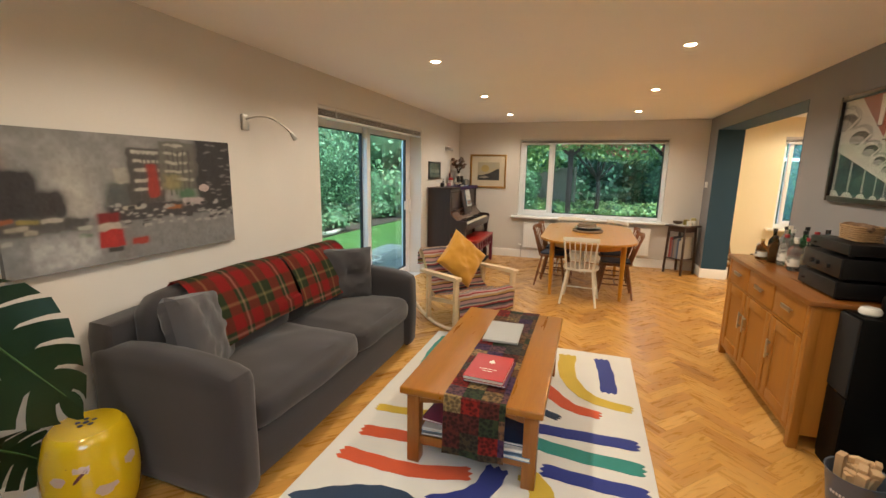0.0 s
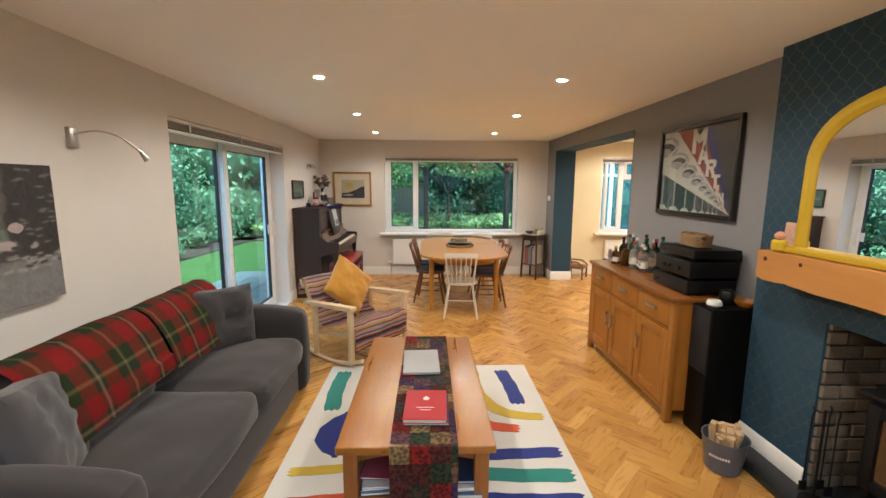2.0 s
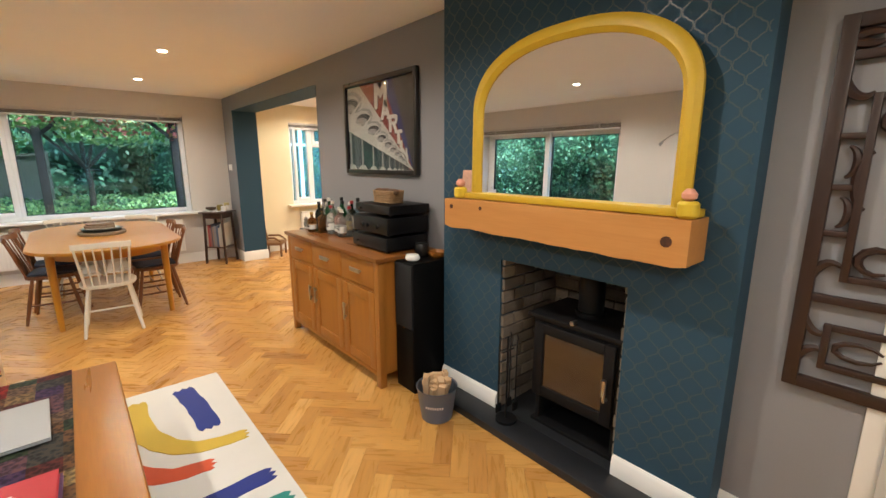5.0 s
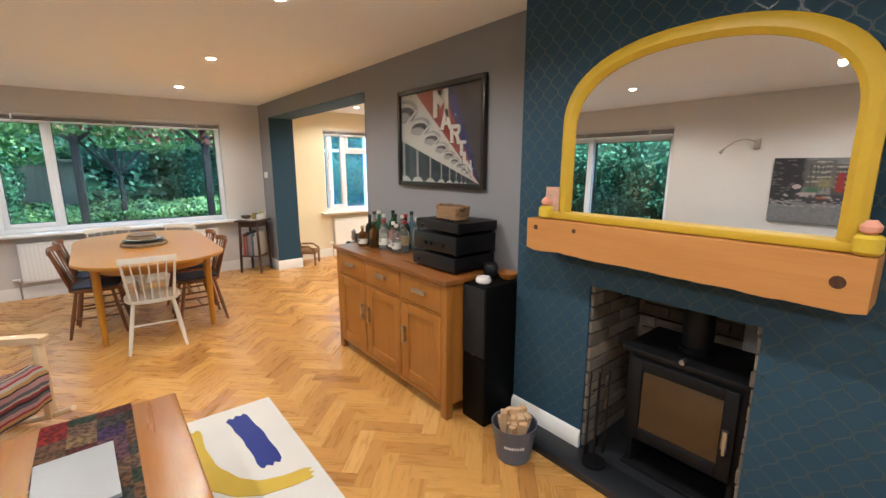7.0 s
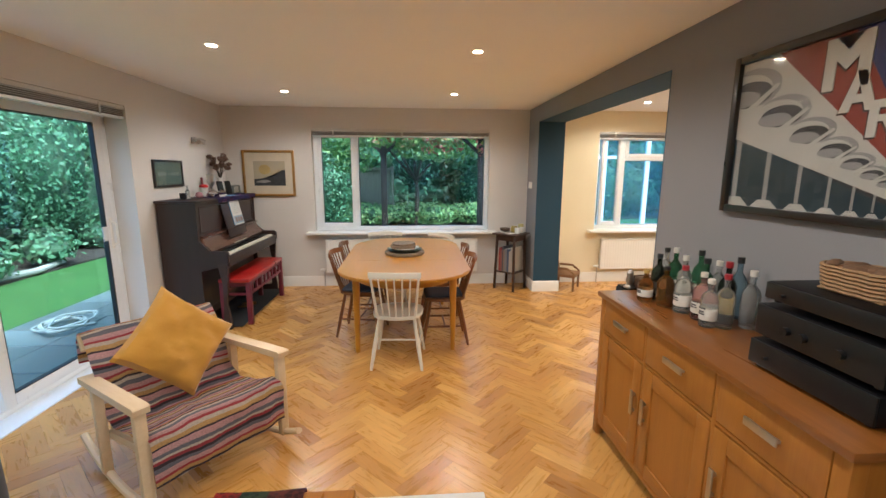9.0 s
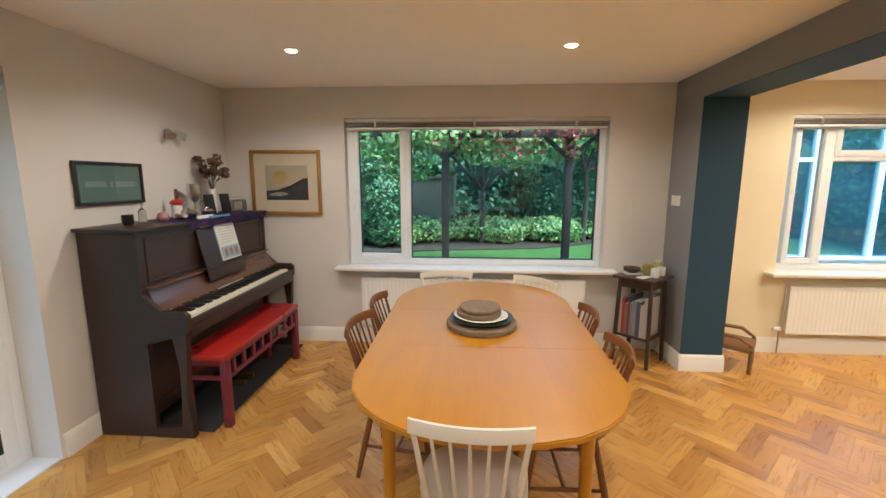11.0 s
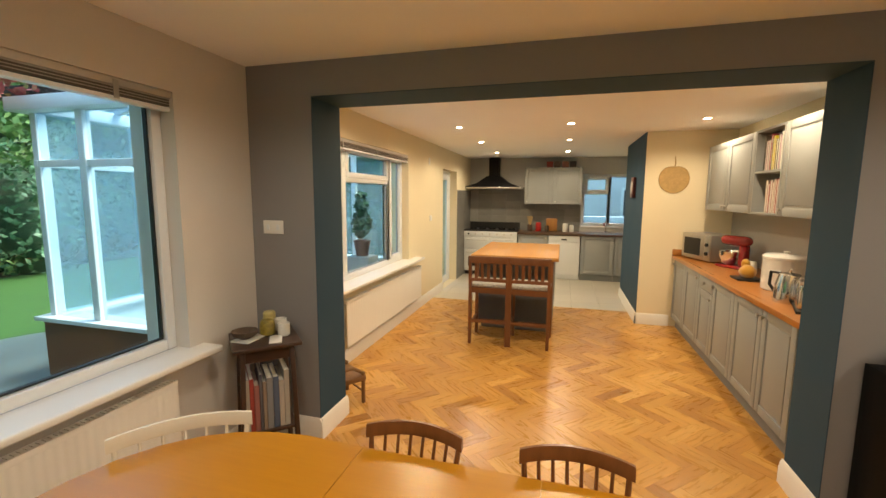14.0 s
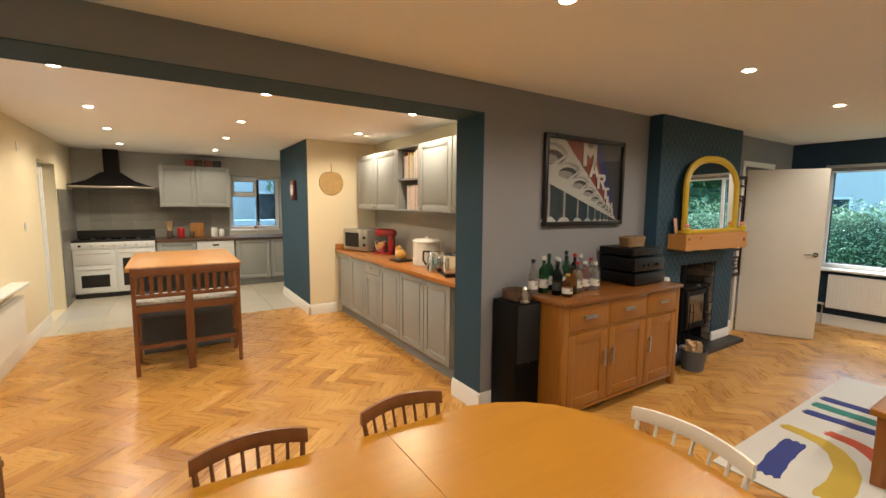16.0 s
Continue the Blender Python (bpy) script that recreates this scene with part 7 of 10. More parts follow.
# platters on the table
GBR = mat("grey_brown_wood_slab", (0.13, 0.085, 0.055), 0.8, var=0.3, scale=14, bump=0.5, grain=60, stretch=(1, 6, 1), dist=0.004)
GRP = mat("dark_green_glaze", (0.045, 0.060, 0.028), 0.3, var=0.35, scale=25, bump=0.1)


def slab(name, at, r, h, material, label, sx=1.0, seed=0, prof=None):
    bm = bmesh.new()
    lathe(bm, prof or [(r * 0.97, 0), (r, 0.006), (r, h - 0.005), (r * 0.97, h), (0, h)], seg=36)
    for v in bm.verts:
        a = math.atan2(v.co.y, v.co.x)
        v.co.x *= sx * (1 + 0.02 * math.sin(3 * a + seed))
        v.co.y *= 1 + 0.02 * math.cos(2 * a + seed)
    o = solid(name, bm, material, label, "tableware", group="stack in the middle of the table")
    o.matrix_world = pose(*at, 0, 0, 20 * seed)
    return o


GBR2 = mat("pale_grey_wood", (0.27, 0.19, 0.12), 0.7, var=0.3, scale=9, bump=0.4, grain=60, stretch=(1, 5, 1))
slab("wooden_board", (0.945, 7.12, 0.7505), 0.200, 0.032, GBR2, "round grey-brown wooden board on the oak table")
slab("green_platter", (0.945, 7.13, 0.783), 0.155, 0.02, GRP, "dark green speckled platter on the wooden board", 1, 1, [(0.09, 0), (0.155, 0.010), (0.178, 0.024), (0.171, 0.025), (0.11, 0.012), (0.0, 0.012)])
slab("white_plate", (0.94, 7.12, 0.7965), 0.13, 0.02, WCER, "white plate in the middle of the stack", 1, 2, [(0.08, 0), (0.130, 0.012), (0.152, 0.024), (0.147, 0.026), (0.10, 0.014), (0.0, 0.014)])
slab("cork_mat", (0.93, 7.135, 0.812), 0.122, 0.032, GBR2, "oval grey-brown wooden trivet on top of the white plate", 1.12, 3)
slab("upper_trivet", (0.935, 7.14, 0.8445), 0.116, 0.020, GBR2, "second grey-brown wooden trivet topping the stack", 1.1, 4)

# ---- piano ----
PNO = wood("dark_mahogany", (0.042, 0.020, 0.016), (0.020, 0.010, 0.008), 0.42, 2, 0.1)
PNO2 = wood("mahogany_fallboard", (0.12, 0.055, 0.035), (0.07, 0.03, 0.02), 0.25, 1, 0.5)
IVORY = mat("ivory_key", (0.75, 0.70, 0.58), 0.3, var=0.04, bump=0.02)
EBON = mat("ebony_key", (0.008, 0.008, 0.008), 0.3, bump=0)
pn = thing("upright_piano", "dark mahogany upright piano with open keyboard against the wall", "piano", "", (WX + 0.02, 7.08, 0))
L = 1.53
part("back_case", boxes((0.0, 0.03, 0.02, 0.06, L - 0.03, 1.26), bev=0.004), PNO, pn)
for nm, a in (("side_panel", 0.0), ("side_panel", L - 0.035)):
    bm = bmesh.new()
    prism(bm, [(0.0, 0.0), (0.36, 0.0), (0.36, 1.27), (0.0, 1.27)], 1, a, a + 0.035)
    part(nm, bm, PNO, pn)
    bm = bmesh.new()
    prism(bm, [(0.36, 0.60), (0.60, 0.66), (0.625, 0.70), (0.625, 0.78), (0.60, 0.80), (0.46, 0.805), (0.40, 0.86), (0.36, 0.90)], 1, a, a + 0.035)
    part("key_arm", bm, PNO, pn)
    bm = bmesh.new()
    b = a + 0.0175
    prism(bm, [(0.52, 0.66), (0.61, 0.67), (0.595, 0.45), (0.575, 0.25), (0.60, 0.08), (0.60, 0.0), (0.36, 0.0), (0.36, 0.06), (0.53, 0.075), (0.545, 0.25), (0.55, 0.45)], 1, a - 0.004, a + 0.039)
    part("front_leg", bm, PNO, pn, "shaped front leg with toe block")
part("lid", boxes((-0.01, -0.02, 1.27, 0.385, L + 0.02, 1.292), bev=0.006), PNO, pn)
bm = boxes((0.335, 0.035, 0.90, 0.352, L - 0.035, 1.27))
for a, b in ((0.07, 1.46),):
    box(bm, 0.35, a, 0.955, 0.358, a + 0.02, 1.23, 0.002)
    box(bm, 0.35, b - 0.02, 0.955, 0.358, b, 1.23, 0.002)
    box(bm, 0.3505, a, 0.955, 0.3575, b, 0.975, 0.002)
    box(bm, 0.3505, a, 1.21, 0.3575, b, 1.23, 0.002)
part("upper_panel", bm, PNO, pn)
part("lower_panel", boxes((0.30, 0.035, 0.10, 0.318, L - 0.035, 0.62)), PNO, pn)
for z in (0.16, 0.54):
    part("panel_moulding", boxes((0.315, 0.10, z, 0.322, L - 0.10, z + 0.02)), PNO, pn)
part("key_bed", boxes((0.32, 0.035, 0.64, 0.62, L - 0.035, 0.715), (0.595, 0.035, 0.70, 0.625, L - 0.035, 0.745), bev=0.004), PNO, pn)
bm = bmesh.new()
prism(bm, [(0.455, 0.785), (0.462, 0.80), (0.40, 0.86), (0.375, 0.925), (0.352, 0.93), (0.352, 0.90), (0.38, 0.845)], 1, 0.036, L - 0.036)
part("fallboard", bm, PNO2, pn, "folded-back reddish fallboard")
part("shelf_ledge", boxes((0.345, 0.034, 0.925, 0.40, L - 0.034, 0.94), bev=0.004), PNO2, pn)
n = 52
kw = (L - 0.16) / n
kb = boxes((0.44, 0.078, 0.715, 0.455, L - 0.078, 0.79))
part("key_slip", kb, PNO, pn)
for i in range(n):
    bm = bmesh.new()
    box(bm, 0.455, 0.08 + i * kw + 0.0006, 0.742, 0.595, 0.08 + (i + 1) * kw - 0.0006, 0.760, 0.001, 1)
    part("white_key", bm, IVORY, pn, "ivory white key")
    if i % 7 in (0, 2, 3, 5, 6) and i < n - 1:
        bm = bmesh.new()
        box(bm, 0.455, 0.08 + (i + 1) * kw - 0.006, 0.760, 0.548, 0.08 + (i + 1) * kw + 0.006, 0.772, 0.002, 1)
        part("black_key", bm, EBON, pn, "black key")
bm = bmesh.new()
for k, w in enumerate((0.16, 0.02, 0.13)):
    box(bm, 0.4585, 0.58 + (0, 0.18, 0.22)[k], 0.789, 0.4625, 0.58 + (0, 0.18, 0.22)[k] + w, 0.7965)
part("maker_band", bm, mat("pale_brass_inlay", (0.6, 0.55, 0.42), 0.4, bump=0), pn, "pale unreadable maker's lettering")
part("music_ledge", boxes((0.352, 0.52, 0.938, 0.44, 1.04, 0.955), bev=0.003), PNO, pn)
bm = bmesh.new()
box(bm, -0.006, 0.54, -0.10, 0.006, 1.02, 0.27, 0.003, m=Matrix.Translation((0.415, 0, 0.955)) @ Matrix.Rotation(radians(-12), 4, "Y"))
part("music_desk", bm, PNO, pn, "dark tilted music desk board")
for k, y in enumerate((0.68, 0.80)):
    bm = bmesh.new()
    tube(bm, [(0.40, y, 0.02), (0.50, y, 0.03), (0.56, y, 0.028)], [0.012, 0.014, 0.02], 8)
    part("pedal", bm, mat("brass_pedal", (0.5, 0.34, 0.12), 0.35, 1.0), pn, "brass pedal")
# sheet music
MUS = mat("sheet_paper", (0.72, 0.71, 0.66), 0.7, bump=0.02)
sm = thing("sheet_music", "open white sheet music books propped on the piano desk", "sheet music", "", (WX + 0.425, 7.84, 0.965), 0)
sm.scale = (1.2, 1.2, 1.2)
for k, (u, w, dx, mt) in enumerate(((-0.13, 0.16, 0.0, MUS), (-0.03, 0.22, 0.012, mat("blue_music_cover", (0.08, 0.25, 0.42), 0.5)), (-0.025, 0.21, 0.018, MUS))):
    bm = bmesh.new()
    box(bm, dx, u, 0.0, dx + 0.004, u + w, 0.30 - 0.012 * k, m=Matrix.Rotation(radians(-12), 4, "Y"))
    part("sheet", bm, mt, sm)
bm = bmesh.new()
for r_ in range(9):
    box(bm, 0.0225, 0.0, 0.11 + r_ * 0.017, 0.0230, 0.165, 0.114 + r_ * 0.017, m=Matrix.Rotation(radians(-12), 4, "Y"))
part("staves", bm, mat("stave_grey", (0.45, 0.45, 0.42), 0.7, bump=0), sm, "grey lines of music")
bm = bmesh.new()
box(bm, 0.0225, -0.018, 0.01, 0.0232, 0.178, 0.085, m=Matrix.Rotation(radians(-12), 4, "Y"))
part("picture_strip", bm, mat("sheet_blue_strip", (0.30, 0.42, 0.50), 0.6, bump=0), sm, "pale blue strip with small pictures")
bm = bmesh.new()
for k in range(3):
    box(bm, 0.0234, 0.01 + k * 0.055, 0.025, 0.0238, 0.045 + k * 0.055, 0.07, m=Matrix.Rotation(radians(-12), 4, "Y"))
part("small_pictures", bm, mat("sheet_brown_square", (0.3, 0.17, 0.12), 0.6, bump=0), sm, "three small brown square pictures")
# runner on the piano lid
PUR = patchwork("purple_brocade", 0.03, [(0.035, 0.02, 0.12), (0.05, 0.03, 0.17), (0.10, 0.03, 0.09), (0.02, 0.02, 0.09)], 0.7)
bm = strip([(0.10, 0.0), (0.20, 0.0), (0.37, 0.0), (0.392, -0.004), (0.395, -0.05)], -0.55, 0.52, 0.003, 14, 0.003)
bmesh.ops.transform(bm, matrix=Matrix.Rotation(radians(-90), 4, "Z"), verts=bm.verts)
o = solid("piano_runner", bm, PUR, "dark purple brocade cloth hanging over the piano front edge", "cloth")
o.matrix_world = pose(WX + 0.02, 8.02, 1.2935)
# ornaments on the piano
PZ = 1.2965
jar_like("silver_teapot", "small round silver pot on the purple cloth", "ornament", (WX + 0.27, 7.72, PZ), [(0.03, 0), (0.05, 0.02), (0.055, 0.04), (0.04, 0.06), (0.012, 0.07), (0.01, 0.08)], CHROME, "silver pots")
jar_like("silver_pot", "small lidded silver pot on the purple cloth", "ornament", (WX + 0.25, 7.98, PZ), [(0.025, 0), (0.045, 0.02), (0.05, 0.035), (0.035, 0.05), (0.01, 0.06), (0.008, 0.068)], CHROME, "silver pots")
jar_like("silver_cup", "small round silver cup beside the pots", "ornament", (WX + 0.29, 7.62, PZ), [(0.02, 0), (0.04, 0.015), (0.042, 0.04), (0.038, 0.045)], CHROME, "silver pots")
jar_like("trophy_cup", "tarnished metal trophy cup on the piano", "ornament", (WX + 0.14, 8.00, PZ), [(0.035, 0), (0.035, 0.02), (0.010, 0.04), (0.010, 0.10), (0.035, 0.13), (0.05, 0.18), (0.048, 0.24), (0.054, 0.245)], STEEL)
rj = jar_like("red_topped_jar", "small pale jar with a red lid", "ornament", (WX + 0.16, 7.76, PZ), [(0.03, 0), (0.035, 0.02), (0.035, 0.09), (0.02, 0.10)], WCER)
bm = bmesh.new()
lathe(bm, [(0.042, 0.10), (0.045, 0.112), (0.03, 0.13), (0.0, 0.135)], seg=18)
part("red_lid", bm, mat("red_enamel", (0.5, 0.02, 0.02), 0.4), rj, "red domed lid")
jar_like("candlestick", "slim dark red candle in a low holder", "candle", (WX + 0.12, 7.82, PZ), [(0.03, 0), (0.03, 0.01), (0.013, 0.02), (0.012, 0.20), (0.004, 0.21)], mat("dark_red_candle", (0.16, 0.04, 0.05), 0.5))
jar_like("glass_bottle", "small clear glass bottle on the piano", "bottle", (WX + 0.14, 7.45, PZ), [(0.022, 0), (0.024, 0.01), (0.024, 0.07), (0.008, 0.09), (0.008, 0.13)], glass("bottle_clear_glass", (0.75, 0.8, 0.78), clear=False))
jar_like("black_candle_cup", "small black candle cup on the piano", "candle", (WX + 0.18, 7.28, PZ), [(0.028, 0), (0.032, 0.01), (0.032, 0.06), (0.027, 0.06)], BLACKP)
jar_like("pink_ornament", "small pink and grey trinket on the piano", "ornament", (WX + 0.20, 7.56, PZ), [(0.03, 0), (0.04, 0.02), (0.03, 0.05), (0.01, 0.06)], mat("pink_glaze", (0.42, 0.20, 0.22), 0.5))
for k, y in enumerate((8.11, 8.33)):
    o = solid("small_picture_frame", boxes((-0.008, -0.045, 0, 0.008, 0.045, 0.16), bev=0.003), BLACKP, "small dark standing picture frame on the piano", "picture frame")
    o.matrix_world = pose(WX + 0.20, y, PZ, 0, -10, -15)
rd = thing("radio", "grey table radio with a handle on the piano lid", "radio", "", (WX + 0.18, 8.49, PZ))
part("case", boxes((-0.05, -0.115, 0.0, 0.05, 0.115, 0.10), bev=0.008), mat("grey_green_plastic", (0.16, 0.18, 0.17), 0.5), rd)
part("grille", boxes((0.049, -0.10, 0.012, 0.053, 0.03, 0.085)), STEEL, rd, "silver front grille")
bm = bmesh.new()
tube(bm, [(0, -0.10, 0.098), (0, -0.095, 0.122), (0, 0.095, 0.122), (0, 0.10, 0.098)], 0.005)
part("handle", bm, STEEL, rd)
vs_ = thing("vase", "tall white vase of dried brown flowers on the piano", "vase", "", (WX + 0.15, 8.22, PZ))
bm = bmesh.new()
lathe(bm, [(0.028, 0), (0.032, 0.01), (0.034, 0.08), (0.030, 0.17), (0.036, 0.20), (0.030, 0.20), (0.0, 0.16)], seg=20)
part("vase_body", bm, WCER, vs_)
DRY = leaf_material("dried_flower", (0.10, 0.05, 0.03), (0.20, 0.10, 0.07), (0.12, 0.10, 0.06))
bm = bmesh.new()
rng = random.Random(8)
heads = []
for k in range(16):
    a, s = rng.uniform(0, 6.28), rng.uniform(0.02, 0.15)
    p = (s * math.cos(a), s * 1.1 * math.sin(a), rng.uniform(0.30, 0.46))
    tube(bm, [(0, 0, 0.16), (p[0] * 0.3, p[1] * 0.3, 0.26), p], 0.0025, 5)
    heads.append((*p, 0.03, 0.03, 0.024))
part("stems", bm, BARK, vs_, "thin dry stems")
leaves("dried_bloom", heads, 900, 0.03, DRY, 31, "dried brown flower heads", vs_)
# bench
RLQ = mat("red_lacquer", (0.42, 0.02, 0.015), 0.3, var=0.12, scale=6, bump=0.05, coat=0.3)
PLQ = mat("dull_crimson_lacquer", (0.20, 0.025, 0.045), 0.45, var=0.2, scale=8, bump=0.1)
bn = thing("piano_bench", "long red lacquered bench with pierced sides at the piano", "bench", "", (-0.79, 7.755, 0))
part("seat", boxes((-0.155, -0.575, 0.455, 0.155, 0.575, 0.495), bev=0.012), RLQ, bn)
for sx in (-1, 1):
    for sy in (-1, 1):
        bm = bmesh.new()
        box(bm, sx * 0.13 - 0.024, sy * 0.53 - 0.026, 0.0, sx * 0.13 + 0.024, sy * 0.53 + 0.026, 0.455, 0.005)
        part("leg", bm, PLQ, bn)
    bm = boxes((sx * 0.135 - 0.01, -0.51, 0.43, sx * 0.135 + 0.01, 0.51, 0.455), (sx * 0.135 - 0.01, -0.51, 0.315, sx * 0.135 + 0.01, 0.51, 0.34))
    for k in range(8):
        y = -0.51 + 1.02 * (k + 0.5) / 8
        box(bm, sx * 0.135 - 0.009, y - 0.016, 0.339, sx * 0.135 + 0.009, y + 0.016, 0.431)
    part("pierced_rail", bm, PLQ, bn)
    bm = boxes((-0.11, sx * 0.53 - 0.01, 0.41, 0.11, sx * 0.53 + 0.01, 0.455), (-0.11, sx * 0.53 - 0.01, 0.315, 0.11, sx * 0.53 + 0.01, 0.34))
    part("end_rail", bm, PLQ, bn)
bm = boxes((-1.38, 7.15, 0.0, -0.72, 8.60, 0.008), bev=0.003)
solid("piano_mat", bm, mat("dark_charcoal_mat", (0.03, 0.03, 0.03), 0.95, bump=0.4, grain=200), "dark charcoal mat under the piano and bench", "mat")

# pictures by the piano
GOLD = mat("antique_gold_frame", (0.42, 0.23, 0.055), 0.4, 0.4, var=0.15, bump=0.2)
gp = thing("framed_seascape", "gilt-framed seascape print with a wide cream mount", "picture", "", (-1.19, NY - 0.003, 1.245))
bm = bmesh.new()
ring(bm, 0, 0, 0.67, 0.60, 0.032, -0.028, 0, 0.006)
part("frame", bm, GOLD, gp)
part("mount", boxes((0.03, -0.012, 0.03, 0.64, -0.006, 0.57)), mat("cream_mount", (0.62, 0.55, 0.42), 0.8), gp, "wide cream mount")
part("print_sky", boxes((0.14, -0.0125, 0.14, 0.545, -0.0121, 0.46)), mat("print_sky", (0.30, 0.31, 0.30), 0.6, var=0.2, scale=5, col2=(0.45, 0.36, 0.18)), gp, "pale cloudy printed sky")
bm = bmesh.new()
prism(bm, [(0.14, 0.14), (0.545, 0.14), (0.545, 0.345), (0.50, 0.34), (0.45, 0.30), (0.38, 0.25), (0.31, 0.24), (0.25, 0.235), (0.14, 0.225)], 1, -0.0132, -0.0126)
bmesh.ops.triangulate(bm, faces=[f for f in bm.faces if len(f.verts) > 4])
part("print_headland", bm, mat("print_dark_sea", (0.06, 0.065, 0.07), 0.6, var=0.4, scale=14), gp, "dark printed headland and sea")
bm = bmesh.new()
prism(bm, [(0.28 + 0.075 * math.cos(a), 0.35 + 0.065 * math.sin(a)) for a in [2 * math.pi * k / 16 for k in range(16)]], 1, -0.0129, -0.0126)
part("print_glow", bm, mat("print_yellow_sky", (0.50, 0.38, 0.14), 0.6, var=0.2, scale=12), gp, "pale yellow evening light in the print")
bm = bmesh.new()
prism(bm, [(0.16, 0.185), (0.27, 0.175), (0.36, 0.195), (0.30, 0.215), (0.22, 0.21)], 1, -0.0137, -0.0133)
part("print_surf", bm, mat("print_pale_surf", (0.38, 0.37, 0.34), 0.6, var=0.3, scale=30), gp, "pale printed surf")
sp_ = thing("small_framed_picture", "small black-framed green picture on the wall above the piano", "picture", "", (WX + 0.003, 7.12, 1.415), 90)
bm = bmesh.new()
ring(bm, 0, 0, 0.52, 0.265, 0.022, -0.02, 0, 0.003)
part("frame", bm, BFR, sp_)
part("print", boxes((0.02, -0.010, 0.02, 0.50, -0.004, 0.245)), mat("grey_green_print", (0.10, 0.17, 0.15), 0.4, var=0.1), sp_, "dull green printed ground")
bm = bmesh.new()
for a, b in ((0.07, 0.22), (0.25, 0.27), (0.29, 0.45)):
    box(bm, a, -0.0115, 0.11, b, -0.0105, 0.145)
part("print_bars", bm, mat("faint_print", (0.22, 0.28, 0.26), 0.5), sp_, "faint unreadable pale print")
gl = boxes((0.02, -0.0135, 0.02, 0.50, -0.0128, 0.245))
part("glazing", gl, PGLASS, sp_, "clear picture glass").visible_shadow = False

# ---- side table ----
STM = wood("dark_oak_table", (0.060, 0.030, 0.020), (0.030, 0.015, 0.010), 0.4, 1, 0.2)
sd = thing("side_table", "small dark oak side table with a lower shelf of books", "side table", "", (2.357, 8.46, 0), 45)
part("top", boxes((-0.183, -0.183, 0.745, 0.183, 0.183, 0.768), bev=0.006), STM, sd)
for sx in (-1, 1):
    for sy in (-1, 1):
        bm = bmesh.new()
        box(bm, -0.014, -0.014, 0, 0.014, 0.014, 0.745, 0.003)
        for v in bm.verts:
            k = 1 - v.co.z / 0.745
            v.co.x += sx * (0.13 + 0.02 * k)
            v.co.y += sy * (0.13 + 0.02 * k)
        part("leg", bm, STM, sd)
    part("apron", boxes((sx * 0.13 - 0.008, -0.12, 0.67, sx * 0.13 + 0.008, 0.12, 0.745)), STM, sd)
    part("apron", boxes((-0.12, sx * 0.13 - 0.008, 0.67, 0.12, sx * 0.13 + 0.008, 0.745)), STM, sd)
part("shelf", boxes((-0.145, -0.145, 0.235, 0.145, 0.145, 0.252), bev=0.003), STM, sd)


def upright_books(label, group, x, y, z, along, n, seed, depth=0.2, hmin=0.2, hmax=0.3, cols=None):
    """Books standing in a row; along is 'x' or 'y'. Spines face the room."""
    r = random.Random(seed)
    cols = cols or [(0.45, 0.42, 0.36), (0.35, 0.05, 0.04), (0.30, 0.12, 0.11), (0.10, 0.10, 0.12), (0.28, 0.22, 0.17), (0.24, 0.25, 0.27), (0.08, 0.12, 0.2), (0.5, 0.46, 0.40)]
    p = 0.0
    for i in range(n):
        w, h = r.uniform(0.016, 0.034), r.uniform(hmin, hmax)
        c = cols[i % len(cols)]
        m = mat("spine_%d_%d_%d" % tuple(int(k * 99) for k in c), c, 0.5, var=0.1, bump=0.03)
        if along == "x":
            e = thing("book", label, "book", group, (x + p, y, z))
            part("cover", boxes((0, 0, 0, w, 0.003, h), (0, 0, 0, 0.0025, depth, h), (w - 0.0025, 0, 0, w, depth, h)), m, e)
            part("page_block", boxes((0.0025, 0.003, 0.003, w - 0.0025, depth - 0.004, h - 0.004)), PAPER, e, "cream page block")
        else:
            e = thing("book", label, "book", group, (x, y + p, z))
            part("cover", boxes((0, 0, 0, 0.003, w, h), (0, 0, 0, depth, 0.0025, h), (0, w - 0.0025, 0, depth, w, h)), m, e)
            part("page_block", boxes((0.003, 0.0025, 0.003, depth - 0.004, w - 0.0025, h - 0.004)), PAPER, e, "cream page block")
        p += w + 0.001
    return p


upright_books("book standing on the lower shelf of the dark side table", "books under the side table", 0, 0, 0.2525, "x", 9, 3, 0.25, 0.27, 0.35)
for ob in [o for o in bpy.data.objects if o.name.startswith("book") and not o.parent and o.location.z < 0.26 and o.location.z > 0.25]:
    ob.location = pose(2.357, 8.46, 0, 0, 0, -45) @ (ob.location + Vector((-0.125, -0.125, 0)))
    ob.rotation_euler = (0, 0, radians(-45))
jar_like("white_mug", "white mug on the dark side table", "mug", (2.50, 8.45, 0.7685), [(0.03, 0), (0.036, 0.01), (0.036, 0.075), (0.033, 0.075), (0.031, 0.012), (0, 0.012)], WCER, "mugs")
jar_like("white_mug", "white mug standing nearer the corner", "mug", (2.42, 8.37, 0.7685), [(0.03, 0), (0.036, 0.01), (0.036, 0.075), (0.033, 0.075), (0.031, 0.012), (0, 0.012)], WCER, "mugs")
jar_like("yellow_jar", "pale yellow jar behind the mugs", "jar", (2.51, 8.54, 0.7685), [(0.03, 0), (0.038, 0.01), (0.038, 0.10), (0.03, 0.11)], mat("pale_yellow_glaze", (0.55, 0.48, 0.20), 0.4))
